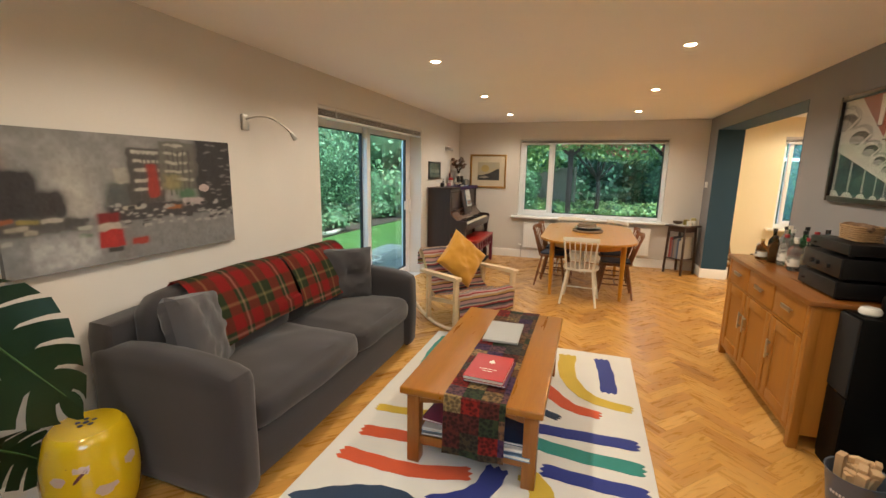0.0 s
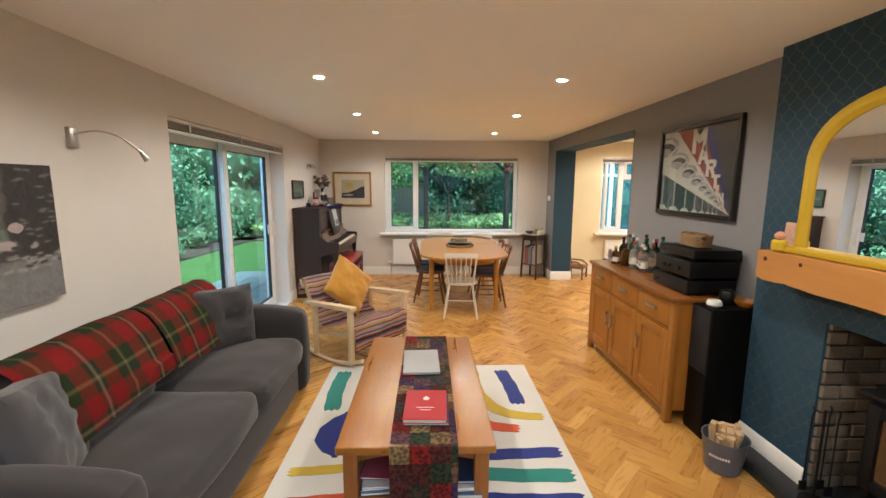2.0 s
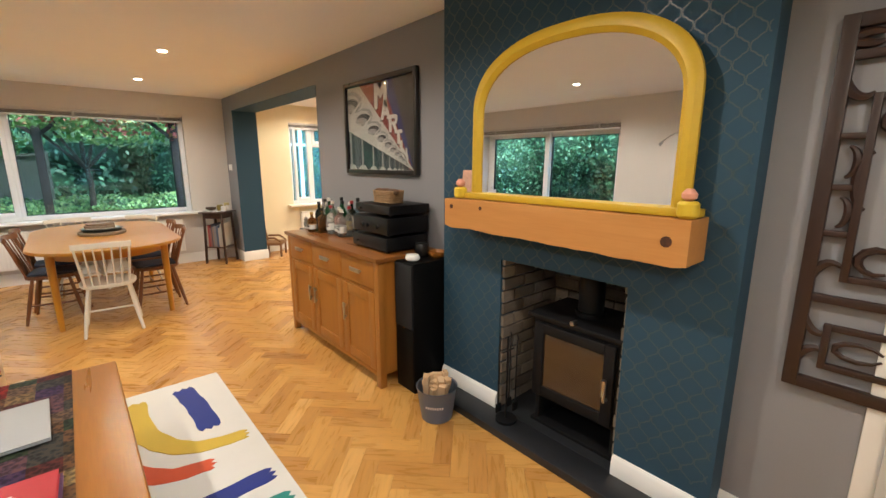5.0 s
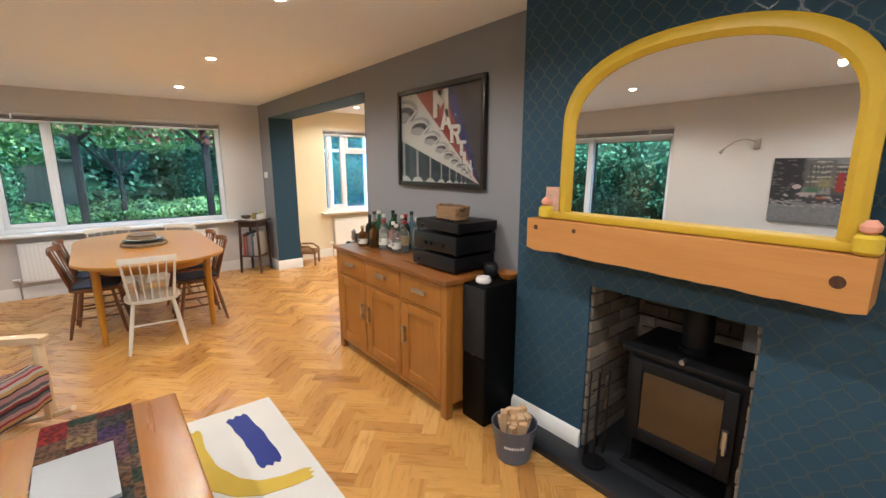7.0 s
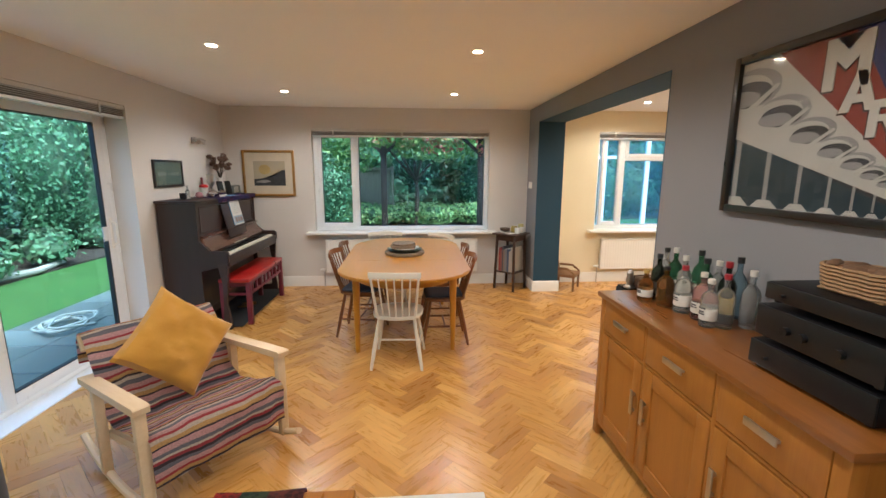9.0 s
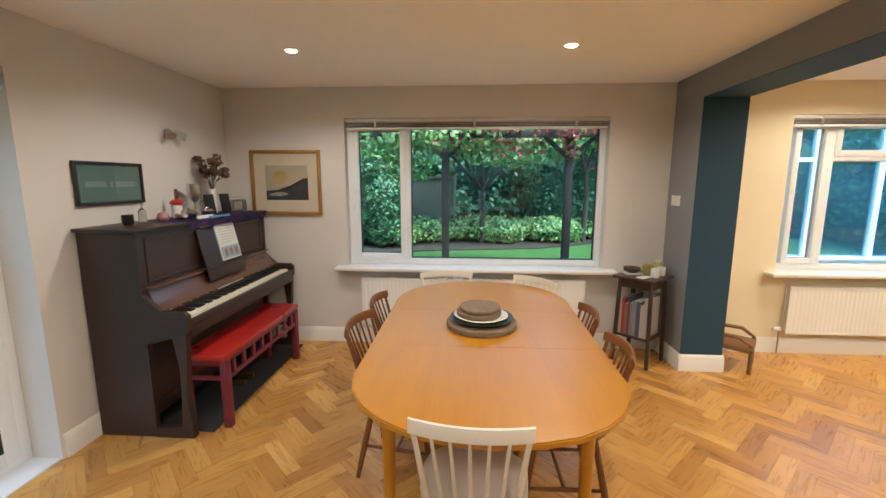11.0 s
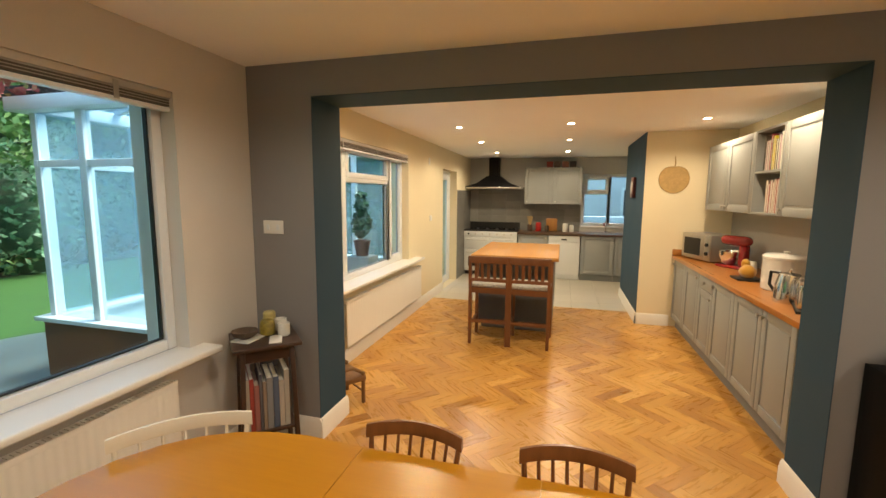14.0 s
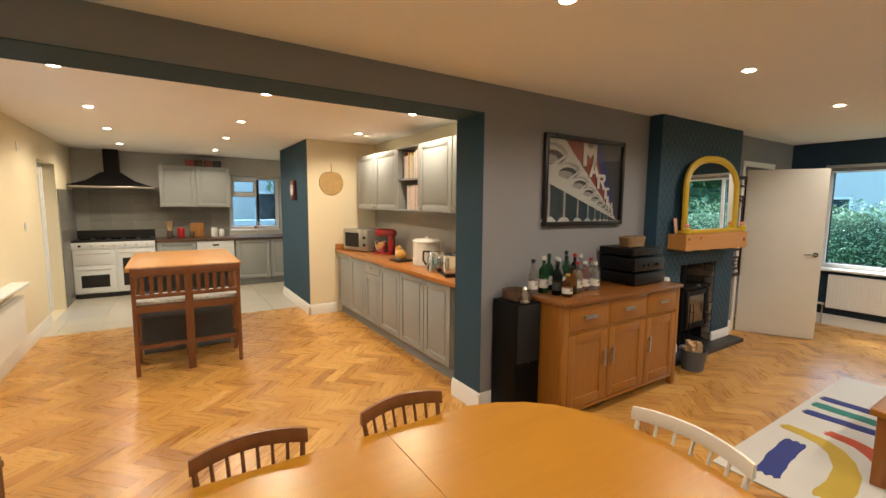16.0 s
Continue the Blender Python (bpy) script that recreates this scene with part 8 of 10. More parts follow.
jar_like("dark_bowl", "small dark brown bowl on white papers", "bowl", (2.29, 8.54, 0.776), [(0.03, 0), (0.065, 0.02), (0.072, 0.045), (0.064, 0.045), (0.03, 0.012), (0, 0.012)], GBR)
solid("papers", boxes((2.22, 8.46, 0.7685, 2.38, 8.58, 0.775)), MUS, "thin pile of white papers on the side table", "papers")
ob = solid("glasses_case", boxes((-0.07, -0.035, 0, 0.07, 0.035, 0.008), bev=0.004), WCER, "small white oval dish on the side table", "dish")
ob.matrix_world = pose(2.33, 8.36, 0.7685, 0, 0, 35)
jar_like("spectacle_pot", "small dark pot with a yellow band", "pot", (2.40, 8.47, 0.7685), [(0.035, 0), (0.045, 0.01), (0.045, 0.07), (0.035, 0.09)], mat("dark_pot_yellow", (0.07, 0.055, 0.02), 0.4, var=0.5, scale=30, col2=(0.4, 0.3, 0.04)))

# small wicker chair behind the jamb
RAT = mat("brown_rattan", (0.26, 0.13, 0.05), 0.6, var=0.25, scale=30, bump=0.6, grain=80)
wc = thing("childs_chair", "small old rattan child's chair beside the kitchen wall", "child's chair", "", (3.13, 8.42, 0), 235)
for sx in (-1, 1):
    bm = bmesh.new()
    tube(bm, [(sx * 0.14, 0.14, 0.0), (sx * 0.14, 0.14, 0.24), (sx * 0.145, 0.05, 0.30), (sx * 0.14, -0.12, 0.30)], 0.016, 8)
    part("front_leg", bm, RAT, wc)
    bm = bmesh.new()
    tube(bm, [(sx * 0.13, -0.13, 0.0), (sx * 0.13, -0.13, 0.22), (sx * 0.13, -0.19, 0.52)], 0.016, 8)
    part("rear_leg", bm, RAT, wc)
part("seat", boxes((-0.16, -0.14, 0.18, 0.16, 0.16, 0.225), bev=0.012), RAT, wc)
bm = bmesh.new()
for k in range(5):
    tube(bm, [(-0.13, -0.14 - 0.012 * k, 0.27 + 0.055 * k), (0.13, -0.14 - 0.012 * k, 0.27 + 0.055 * k)], 0.009, 6)
tube(bm, [(-0.14, 0.14, 0.09), (0.14, 0.14, 0.09)], 0.008, 6)
part("seat_slat", bm, RAT, wc, "woven rattan back slats")

# ---- kitchen ----
SHK = mat("grey_shaker_paint", (0.30, 0.315, 0.31), 0.5, var=0.04, scale=4, bump=0.04)
SHKD = mat("grey_plinth_paint", (0.22, 0.23, 0.23), 0.6, var=0.04)
WTOP = wood("oiled_oak_worktop", (0.50, 0.21, 0.05), (0.34, 0.12, 0.025), 0.3, 0, 0.3)
KNOB = STEEL


def panel_door(parent, name, w, h, at, knob=None, material=None, thick=0.02):
    """A shaker door facing local -y of its parent, lower corner at the given place."""
    x, y, z = at
    bm = bmesh.new()
    fr = 0.062
    if h < 0.2:
        box(bm, x, y, z, x + w, y + thick, z + h, 0.003)
        box(bm, x + 0.03, y - 0.002, z + 0.03, x + w - 0.03, y + 0.002, z + h - 0.03, 0.002)
    else:
        box(bm, x, y, z, x + fr, y + thick, z + h, 0.003)
        box(bm, x + w - fr, y, z, x + w, y + thick, z + h, 0.003)
        box(bm, x + fr, y + 0.0005, z, x + w - fr, y + thick, z + fr, 0.002)
        box(bm, x + fr, y + 0.0005, z + h - fr, x + w - fr, y + thick, z + h, 0.002)
        box(bm, x + fr - 0.003, y + 0.009, z + fr - 0.003, x + w - fr + 0.003, y + thick - 0.003, z + h - fr + 0.003)
        box(bm, x + fr + 0.02, y + 0.004, z + fr + 0.02, x + w - fr - 0.02, y + 0.012, z + h - fr - 0.02, 0.004)
    d = part(name, bm, material or SHK, parent)
    if knob:
        bm = bmesh.new()
        cyl(bm, (knob[0], y, knob[1]), (knob[0], y - 0.014, knob[1]), 0.005, 0.006, 8)
        cyl(bm, (knob[0], y - 0.014, knob[1]), (knob[0], y - 0.026, knob[1]), 0.014, 0.012, 12)
        part("knob", bm, KNOB, d, "round pewter knob")
    return d


def base_unit(x, w, kind, turn=180, y=5.43, group="kitchen base units", knobside=1):
    """A base cabinet: x is its corner; it faces local -y."""
    e = thing("base_cabinet", {"door": "grey shaker base cabinet with a panelled door", "drawer": "grey shaker base cabinet with a drawer over a door"}[kind], "kitchen cabinet", group, (x, y, 0), turn)
    part("body", boxes((0.001, 0.021, 0.12, w - 0.001, 0.56, 0.862)), SHK, e)
    part("plinth", boxes((0.0, 0.055, 0.0, w, 0.07, 0.119)), SHKD, e, "darker grey plinth")
    kx = w - 0.035 if knobside > 0 else 0.035
    if kind == "drawer":
        panel_door(e, "drawer", w - 0.006, 0.14, (0.003, 0, 0.718), (w / 2, 0.788))
        panel_door(e, "door", w - 0.006, 0.585, (0.003, 0, 0.128), (kx, 0.66))
    else:
        panel_door(e, "door", w - 0.006, 0.73, (0.003, 0, 0.128), (kx, 0.80))
    return e


x = 6.05
for w, k, sd2 in ((0.50, "door", -1), (0.50, "door", 1), (0.42, "drawer", 1), (0.50, "door", -1), (0.50, "door", 1), (0.45, "door", -1)):
    base_unit(x, w, k, 180, 5.43, "kitchen base units", sd2)
    x -= w + 0.001
X0 = x
bm = boxes((KX + 0.002, KS + 0.001, 0.863, 6.068, 5.46, 0.903), bev=0.004)
solid("worktop", bm, WTOP, "long oiled oak kitchen worktop over the grey units", "worktop")
solid("worktop_upstand", boxes((6.045, KS + 0.03, 0.904, 6.067, 5.46, 0.975), bev=0.003), WTOP, "short oak upstand at the end of the worktop", "upstand")
# wall units
UY, UZ0, UZ1 = 5.19, 1.47, 2.18


def wall_unit(x, w, at=None, turn=180, depth=0.32, h=0.71, y=UY, z=UZ0, knob=None):
    e = thing("wall_cabinet", "grey shaker wall cabinet with a panelled door", "kitchen cabinet", "kitchen wall units", (x, y, z), turn)
    part("body", boxes((0.001, 0.021, 0.0, w - 0.001, depth, h)), SHK, e)
    panel_door(e, "door", w - 0.006, h - 0.004, (0.003, 0, 0.002), knob)
    return e


wall_unit(5.90, 0.62, knob=(0.58, 0.05))
wall_unit(5.275, 0.62, knob=(0.04, 0.05))
os_ = thing("open_shelf_unit", "grey open shelf unit full of cookery books", "shelf unit", "", (4.65, UY, UZ0), 180)
part("case", boxes((0, 0, 0, 0.018, 0.32, 0.71), (0.482, 0, 0, 0.50, 0.32, 0.71), (0.018, 0, 0, 0.482, 0.32, 0.018), (0.018, 0, 0.692, 0.482, 0.32, 0.71), (0.018, 0.30, 0.018, 0.482, 0.32, 0.692)), SHK, os_)
part("shelf", boxes((0.018, 0.005, 0.345, 0.482, 0.30, 0.363)), SHK, os_)
upright_books("cookery book on the upper kitchen shelf", "cookery books", 4.18, 4.94, UZ0 + 0.3635, "x", 14, 5, 0.22, 0.24, 0.30, [(0.2, 0.2, 0.22), (0.35, 0.06, 0.08), (0.4, 0.4, 0.38), (0.5, 0.3, 0.32), (0.08, 0.08, 0.09), (0.1, 0.08, 0.05), (0.55, 0.45, 0.05), (0.5, 0.42, 0.03)])
upright_books("cookery book on the lower kitchen shelf", "cookery books", 4.18, 4.94, UZ0 + 0.0185, "x", 11, 6, 0.22, 0.22, 0.29, [(0.5, 0.45, 0.38), (0.38, 0.2, 0.15), (0.5, 0.5, 0.48), (0.35, 0.06, 0.06), (0.45, 0.3, 0.25)])
wall_unit(4.145, 0.62, knob=(0.05, 0.05))
wall_unit(3.52, 0.555, knob=(0.05, 0.05))
setting("trim_splashback", [(KX, KS, 0.904, 6.04, KS + 0.006, UZ0)], mat("grey_splashback_tile", (0.33, 0.32, 0.29), 0.4, var=0.06), "plain grey splashback behind the worktop", "splashback")

# things on the worktop
WZ = 0.9035
mw = thing("microwave", "silver microwave oven on the oak worktop", "microwave", "", (5.90, 5.40, WZ), 200)
mw.scale = (1.1, 1.0, 1.2)
part("case", boxes((0, 0.012, 0.01, 0.44, 0.34, 0.25), bev=0.006), mat("silver_appliance", (0.45, 0.45, 0.44), 0.35, 0.7), mw)
part("door", boxes((0.005, 0.0, 0.015, 0.34, 0.014, 0.245), bev=0.004), STEEL, mw)
part("door_window", boxes((0.04, -0.002, 0.05, 0.29, 0.002, 0.21)), BLACKP, mw, "dark door window")
part("control_panel", boxes((0.345, 0.0, 0.015, 0.435, 0.014, 0.245), bev=0.003), STEEL, mw)
for z in (0.08, 0.16):
    bm = bmesh.new()
    cyl(bm, (0.39, 0.0, z), (0.39, -0.016, z), 0.017)
    part("dial", bm, BLACKP, mw)
REDM = mat("red_enamel_mixer", (0.26, 0.006, 0.010), 0.2, bump=0, coat=0.8)
mx_ = thing("stand_mixer", "red stand mixer with a steel bowl", "stand mixer", "", (5.20, 5.07, WZ), 120)
mx_.scale = (0.9, 0.9, 0.9)
part("base", boxes((-0.11, -0.17, 0, 0.11, 0.14, 0.03), bev=0.012), REDM, mx_)
part("column", boxes((-0.045, 0.05, 0.03, 0.045, 0.13, 0.26), bev=0.02, seg=3), REDM, mx_)
bm = bmesh.new()
soft_box(bm, -0.06, -0.19, 0.25, 0.06, 0.16, 0.36, 0.05, 0.004, 8)
part("motor_head", bm, REDM, mx_)
bm = bmesh.new()
lathe(bm, [(0.05, 0.03), (0.07, 0.05), (0.10, 0.12), (0.105, 0.18), (0.101, 0.18), (0.06, 0.06), (0, 0.055)], (0, -0.09, 0), 24)
part("bowl", bm, CHROME, mx_)
sc_ = thing("kitchen_scale", "black kitchen scale with a yellow fabric hen on it", "kitchen scale", "", (4.50, 5.22, WZ))
part("scale_body", boxes((-0.10, -0.10, 0, 0.10, 0.10, 0.02), bev=0.006), BLACKP, sc_)
bm = bmesh.new()
soft_box(bm, -0.07, -0.05, 0.02, 0.07, 0.05, 0.12, 0.045, 0.01, 6, 3)
soft_box(bm, 0.02, -0.03, 0.09, 0.08, 0.03, 0.17, 0.028, 0.004, 6, 4)
part("soft_hen", bm, MUST, sc_, "small mustard cloth hen")
bb = thing("bread_bin", "white enamel bread bin on the worktop", "bread bin", "", (4.10, 5.12, WZ))
bm = bmesh.new()
lathe(bm, [(0.135, 0), (0.145, 0.01), (0.145, 0.24), (0.149, 0.245)], seg=28)
part("bin_body", bm, WCER, bb)
bm = bmesh.new()
lathe(bm, [(0.151, 0.244), (0.151, 0.26), (0.13, 0.275), (0.02, 0.282), (0.02, 0.30), (0.0, 0.303)], seg=28)
part("bin_lid", bm, WCER, bb)
kt = thing("kettle", "brushed steel kettle on its base", "kettle", "", (3.66, 5.28, WZ), 30)
bm = bmesh.new()
lathe(bm, [(0.085, 0), (0.088, 0.02), (0.08, 0.12), (0.062, 0.19), (0.05, 0.20), (0.01, 0.205), (0.01, 0.225)], seg=24)
part("kettle_body", bm, CHROME, kt)
bm = bmesh.new()
tube(bm, [(0.06, 0, 0.19), (0.13, 0, 0.19), (0.135, 0, 0.10), (0.09, 0, 0.05)], 0.011)
part("kettle_handle", bm, BLACKP, kt)
bm = bmesh.new()
tube(bm, [(-0.07, 0, 0.12), (-0.11, 0, 0.17)], [0.018, 0.012])
part("spout", bm, CHROME, kt)
ts = thing("toaster", "chrome toaster on the worktop", "toaster", "", (3.42, 5.25, WZ), 70)
part("toaster_body", boxes((-0.09, -0.14, 0.015, 0.09, 0.14, 0.20), bev=0.035, seg=4), CHROME, ts)
part("toaster_base", boxes((-0.092, -0.142, 0, 0.092, 0.142, 0.018), bev=0.005), BLACKP, ts)
part("toaster_slot", boxes((-0.05, -0.10, 0.199, -0.02, 0.10, 0.2025), (0.02, -0.10, 0.199, 0.05, 0.10, 0.2025)), BLACKP, ts)
jar_like("green_bottle", "green oil bottle behind the bread bin", "bottle", (4.24, 5.02, WZ), [(0.03, 0), (0.035, 0.01), (0.035, 0.15), (0.012, 0.2), (0.012, 0.25)], mat("bottle_glass_green", GLS["green"], 0.06))
jar_like("storage_jar", "pale storage jar by the mixer", "jar", (4.82, 5.08, WZ), [(0.045, 0), (0.05, 0.01), (0.05, 0.1), (0.04, 0.12)], WCER)
# palm-leaf fan on the pier
fn = thing("palm_fan", "round woven straw fan hanging on the cream wall", "wall hanging", "", (6.067, 5.50, 1.83), -90)
bm = bmesh.new()
pts = []
for k in range(28):
    a = 2 * math.pi * k / 28
    q = 1 - 0.13 * max(0, math.sin(a)) ** 8
    pts.append((0.165 * q * math.cos(a), 0.165 * q * math.sin(a)))
prism(bm, pts, 1, -0.008, 0)
STRAW = mat("woven_straw", (0.56, 0.37, 0.15), 0.75, var=0.2, scale=20, bump=0.8, grain=70, dist=0.004)
part("fan_disc", bm, STRAW, fn)
bm = bmesh.new()
tube(bm, [(0, -0.004, 0.13), (0.005, -0.006, 0.20), (0, -0.004, 0.27)], [0.008, 0.006, 0.004])
part("fan_stem", bm, STRAW, fn)
bm = bmesh.new()
tube(bm, [(p[0], -0.006, p[1]) for p in pts] + [(pts[0][0], -0.006, pts[0][1])], 0.007, 6)
part("fan_rim", bm, STRAW, fn)
wk = thing("wall_clock", "small dark red framed clock on the teal wall", "clock", "", (6.75, 5.832, 1.74), 180)
part("clock_case", boxes((-0.11, -0.04, -0.14, 0.11, 0, 0.14), bev=0.01), mat("dark_red_case", (0.10, 0.02, 0.02), 0.4), wk)
bm = bmesh.new()
cyl(bm, (0, -0.041, 0.0), (0, -0.046, 0.0), 0.085, seg=24)
part("clock_face", bm, WCER, wk, "white clock face")

# island with two stools
IY0, IY1 = 6.80, 7.80
isl = thing("kitchen_island", "grey-panelled kitchen island with a thick oak top", "kitchen island", "", (5.13, IY0, 0))
IL = 1.45
ITOP = wood("oak_island_top", (0.47, 0.225, 0.040), (0.32, 0.135, 0.022), 0.5, 0, 0.0)
part("island_top", boxes((0, 0, 0.885, IL, IY1 - IY0, 0.93), bev=0.008), ITOP, isl)
DGR = mat("dark_grey_panel", (0.09, 0.095, 0.10), 0.6, var=0.05)
part("island_body", boxes((0.20, 0.06, 0.10, IL - 0.04, IY1 - IY0 - 0.06, 0.884)), DGR, isl)
part("island_plinth", boxes((0.24, 0.10, 0.0, IL - 0.08, IY1 - IY0 - 0.10, 0.10)), SHKD, isl)
for y in (0.055, IY1 - IY0 - 0.095):
    part("island_post", boxes((0.03, y, 0.0, 0.07, y + 0.04, 0.884), bev=0.004), BCH, isl)
for k in range(2):
    for s, yy in ((-1, 0.059), (1, IY1 - IY0 - 0.061)):
        x0 = 0.24 + k * 0.58
        bm = bmesh.new()
        ring(bm, x0, 0.16, x0 + 0.54, 0.85, 0.06, -0.008, 0.0, 0.003)
        bmesh.ops.transform(bm, matrix=Matrix.Translation((0, yy + (0 if s < 0 else 0.010), 0)), verts=bm.verts)
        part("side_panel", bm, SHK, isl)
STC = mat("patterned_white_seat", (0.62, 0.60, 0.55), 0.85, var=0.5, scale=45, bump=0.3, grain=100, col2=(0.15, 0.15, 0.16))
STW = wood("dark_brown_stool_wood", (0.20, 0.075, 0.028), (0.11, 0.04, 0.016), 0.4, 2, 0.2)


def bar_stool(at, turn):
    e = thing("bar_stool", "dark brown bar stool with a patterned white seat at the island", "bar stool", "bar stools", at, turn)
    w = 0.20
    for sx in (-1, 1):
        bm = bmesh.new()
        tube(bm, [(sx * w, 0.20, 0.0), (sx * w * 0.96, 0.185, 0.62)], 0.019, 4)
        part("front_leg", bm, STW, e)
        bm = bmesh.new()
        prism(bm, [(-0.215, 0.0), (-0.175, 0.0), (-0.165, 0.64), (-0.205, 0.975), (-0.235, 0.975), (-0.205, 0.62)], 0, sx * w - 0.016, sx * w + 0.016)
        part("rear_post", bm, STW, e)
        bm = boxes((sx * w - 0.01, -0.18, 0.20, sx * w + 0.01, 0.18, 0.235), (sx * w - 0.01, -0.18, 0.57, sx * w + 0.01, 0.18, 0.63))
        part("side_rail", bm, STW, e)
    for b in ((-w, 0.175, 0.14, w, 0.195, 0.175), (-w, -0.2, 0.24, w, -0.18, 0.275)):
        part("foot_rail", boxes(b), STW, e)
    for b in ((-w, 0.17, 0.57, w, 0.19, 0.63), (-w, -0.2, 0.57, w, -0.18, 0.63)):
        part("seat_rail", boxes(b), STW, e)
    bm = bmesh.new()
    soft_box(bm, -w - 0.01, -0.19, 0.63, w + 0.01, 0.20, 0.675, 0.018, 0.008, 6)
    part("seat_pad", bm, STC, e, "white patterned padded seat")
    bm = bmesh.new()
    box(bm, -w, -0.237, 0.90, w, -0.208, 0.975, 0.006)
    box(bm, -w, -0.218, 0.70, w, -0.196, 0.735, 0.004)
    part("back_rail", bm, STW, e)
    for k in range(5):
        x = -w + 2 * w * (k + 1) / 6
        bm = bmesh.new()
        prism(bm, [(-0.213, 0.73), (-0.199, 0.73), (-0.214, 0.905), (-0.228, 0.905)], 0, x - 0.016, x + 0.016)
        part("back_slat", bm, STW, e)
    return e


bar_stool((4.925, 7.515, 0), -90)
bar_stool((4.925, 7.085, 0), -90)

# range cooker, hood, far units
WEN = mat("white_enamel", (0.72, 0.74, 0.74), 0.2, var=0.02, bump=0, coat=0.5)
ck = thing("range_cooker", "white enamel range cooker with a black hob", "cooker", "", (8.80, 8.72, 0), -90)
CWD = 1.08
part("cooker_body", boxes((0, 0.02, 0.08, CWD, 0.6, 0.90), bev=0.004), WEN, ck)
part("cooker_plinth", boxes((0.02, 0.06, 0.0, CWD - 0.02, 0.58, 0.08)), BLACKP, ck)
part("hob", boxes((0, 0.0, 0.90, CWD, 0.6, 0.925), bev=0.003), BLACKP, ck, "black hob top")
part("splash_back", boxes((0.0, 0.585, 0.92, CWD, 0.6, 1.06)), BLACKP, ck, "black upstand behind the hob")
for k in range(5):
    bm = bmesh.new()
    cx = 0.14 + k * 0.20
    for a in range(4):
        box(bm, cx - 0.07, 0.28 - 0.005, 0.925, cx + 0.07, 0.28 + 0.005, 0.95, m=Matrix.Translation((cx, 0.28, 0)) @ Matrix.Rotation(a * math.pi / 4, 4, "Z") @ Matrix.Translation((-cx, -0.28, 0)))
    part("pan_support", bm, IRON, ck)
part("control_fascia", boxes((0, 0.0, 0.79, CWD, 0.022, 0.90), bev=0.003), WEN, ck)
for k in range(7):
    bm = bmesh.new()
    cyl(bm, (0.10 + k * 0.145, 0.0, 0.845), (0.10 + k * 0.145, -0.022, 0.845), 0.02, 0.017)
    part("control_knob", bm, STEEL if k else BLACKP, ck)
for a, b, z0, z1 in ((0.015, 0.53, 0.10, 0.52), (0.015, 0.53, 0.54, 0.775), (0.55, CWD - 0.015, 0.10, 0.775)):
    d = part("oven_door", boxes((a, 0.0, z0, b, 0.022, z1), bev=0.004), WEN, ck)
    if z1 - z0 > 0.3:
        part("oven_window", boxes((a + 0.08, -0.003, z0 + 0.08, b - 0.08, 0.001, z1 - 0.14)), BLACKP, d, "dark oven window")
    bm = bmesh.new()
    tube(bm, [(a + 0.05, 0.0, z1 - 0.05), (a + 0.05, -0.035, z1 - 0.05), (b - 0.05, -0.035, z1 - 0.05), (b - 0.05, 0.0, z1 - 0.05)], 0.009)
    part("oven_handle", bm, STEEL, d)
HOODM = mat("black_hood_enamel", (0.005, 0.005, 0.006), 0.5, spec=0.2, bump=0)
hd_ = thing("cooker_hood", "black pyramid cooker hood with a steel rim", "cooker hood", "", (8.90, 8.76, 1.76), -90)
bm = bmesh.new()
a = [bm.verts.new(p) for p in ((0, 0, 0.03), (1.15, 0, 0.03), (1.15, 0.5, 0.03), (0, 0.5, 0.03))]
b = [bm.verts.new(p) for p in ((0.44, 0.20, 0.26), (0.71, 0.20, 0.26), (0.71, 0.5, 0.26), (0.44, 0.5, 0.26))]
mid = [bm.verts.new(p) for p in ((0.26, 0.12, 0.125), (0.89, 0.12, 0.125), (0.89, 0.5, 0.125), (0.26, 0.5, 0.125))]
for q0, q1 in ((a, mid), (mid, b)):
    for i in range(4):
        j = (i + 1) % 4
        bm.faces.new((q0[i], q0[j], q1[j], q1[i]))
bm.faces.new(a[::-1])
bm.faces.new(b)
part("canopy", bm, HOODM, hd_)
part("rim", boxes((-0.003, -0.003, 0.0, 1.153, 0.5, 0.032), bev=0.002), STEEL, hd_, "brushed steel rim")
part("chimney", boxes((0.475, 0.25, 0.255, 0.675, 0.5, 0.64), bev=0.003), HOODM, hd_)
TSP = mat("grey_marbled_wall_tile", (0.24, 0.235, 0.22), 0.35, var=0.2, scale=3, bump=0.05, isl=0.12)
sb2 = setting("trim_cooker_splashback", [(KE - 0.006, BW1 + 0.02, 0.9, KE, NY - 0.001, 1.78)], mat("tile_joint_grey", (0.3, 0.3, 0.28), 0.8), "grouted wall behind the cooker tiles", "splashback")
bm = boxes((-0.008, 0.0015, 0.0015, -0.0002, 0.2985, 0.1485))
tm = mesh_of(bm, "wall_tile", TSP)
for i in range(8):
    for j in range(6):
        if BW1 + 0.02 + i * 0.3 + 0.29 < NY:
            o = new("wall_tile", tm)
            o.location = (KE - 0.006, BW1 + 0.02 + i * 0.3, 0.9 + j * 0.15)
            o.parent = sb2
sb3 = setting("trim_cooker_side", [(8.22, NY - 0.006, 0.0, KE - 0.001, NY, 1.72)], MATS["tile_joint_grey"], "grouted side wall beside the cooker", "splashback")
bm = boxes((0.0015, -0.008, 0.0015, 0.2925, -0.0002, 0.1485))
tm = mesh_of(bm, "wall_tile", TSP)
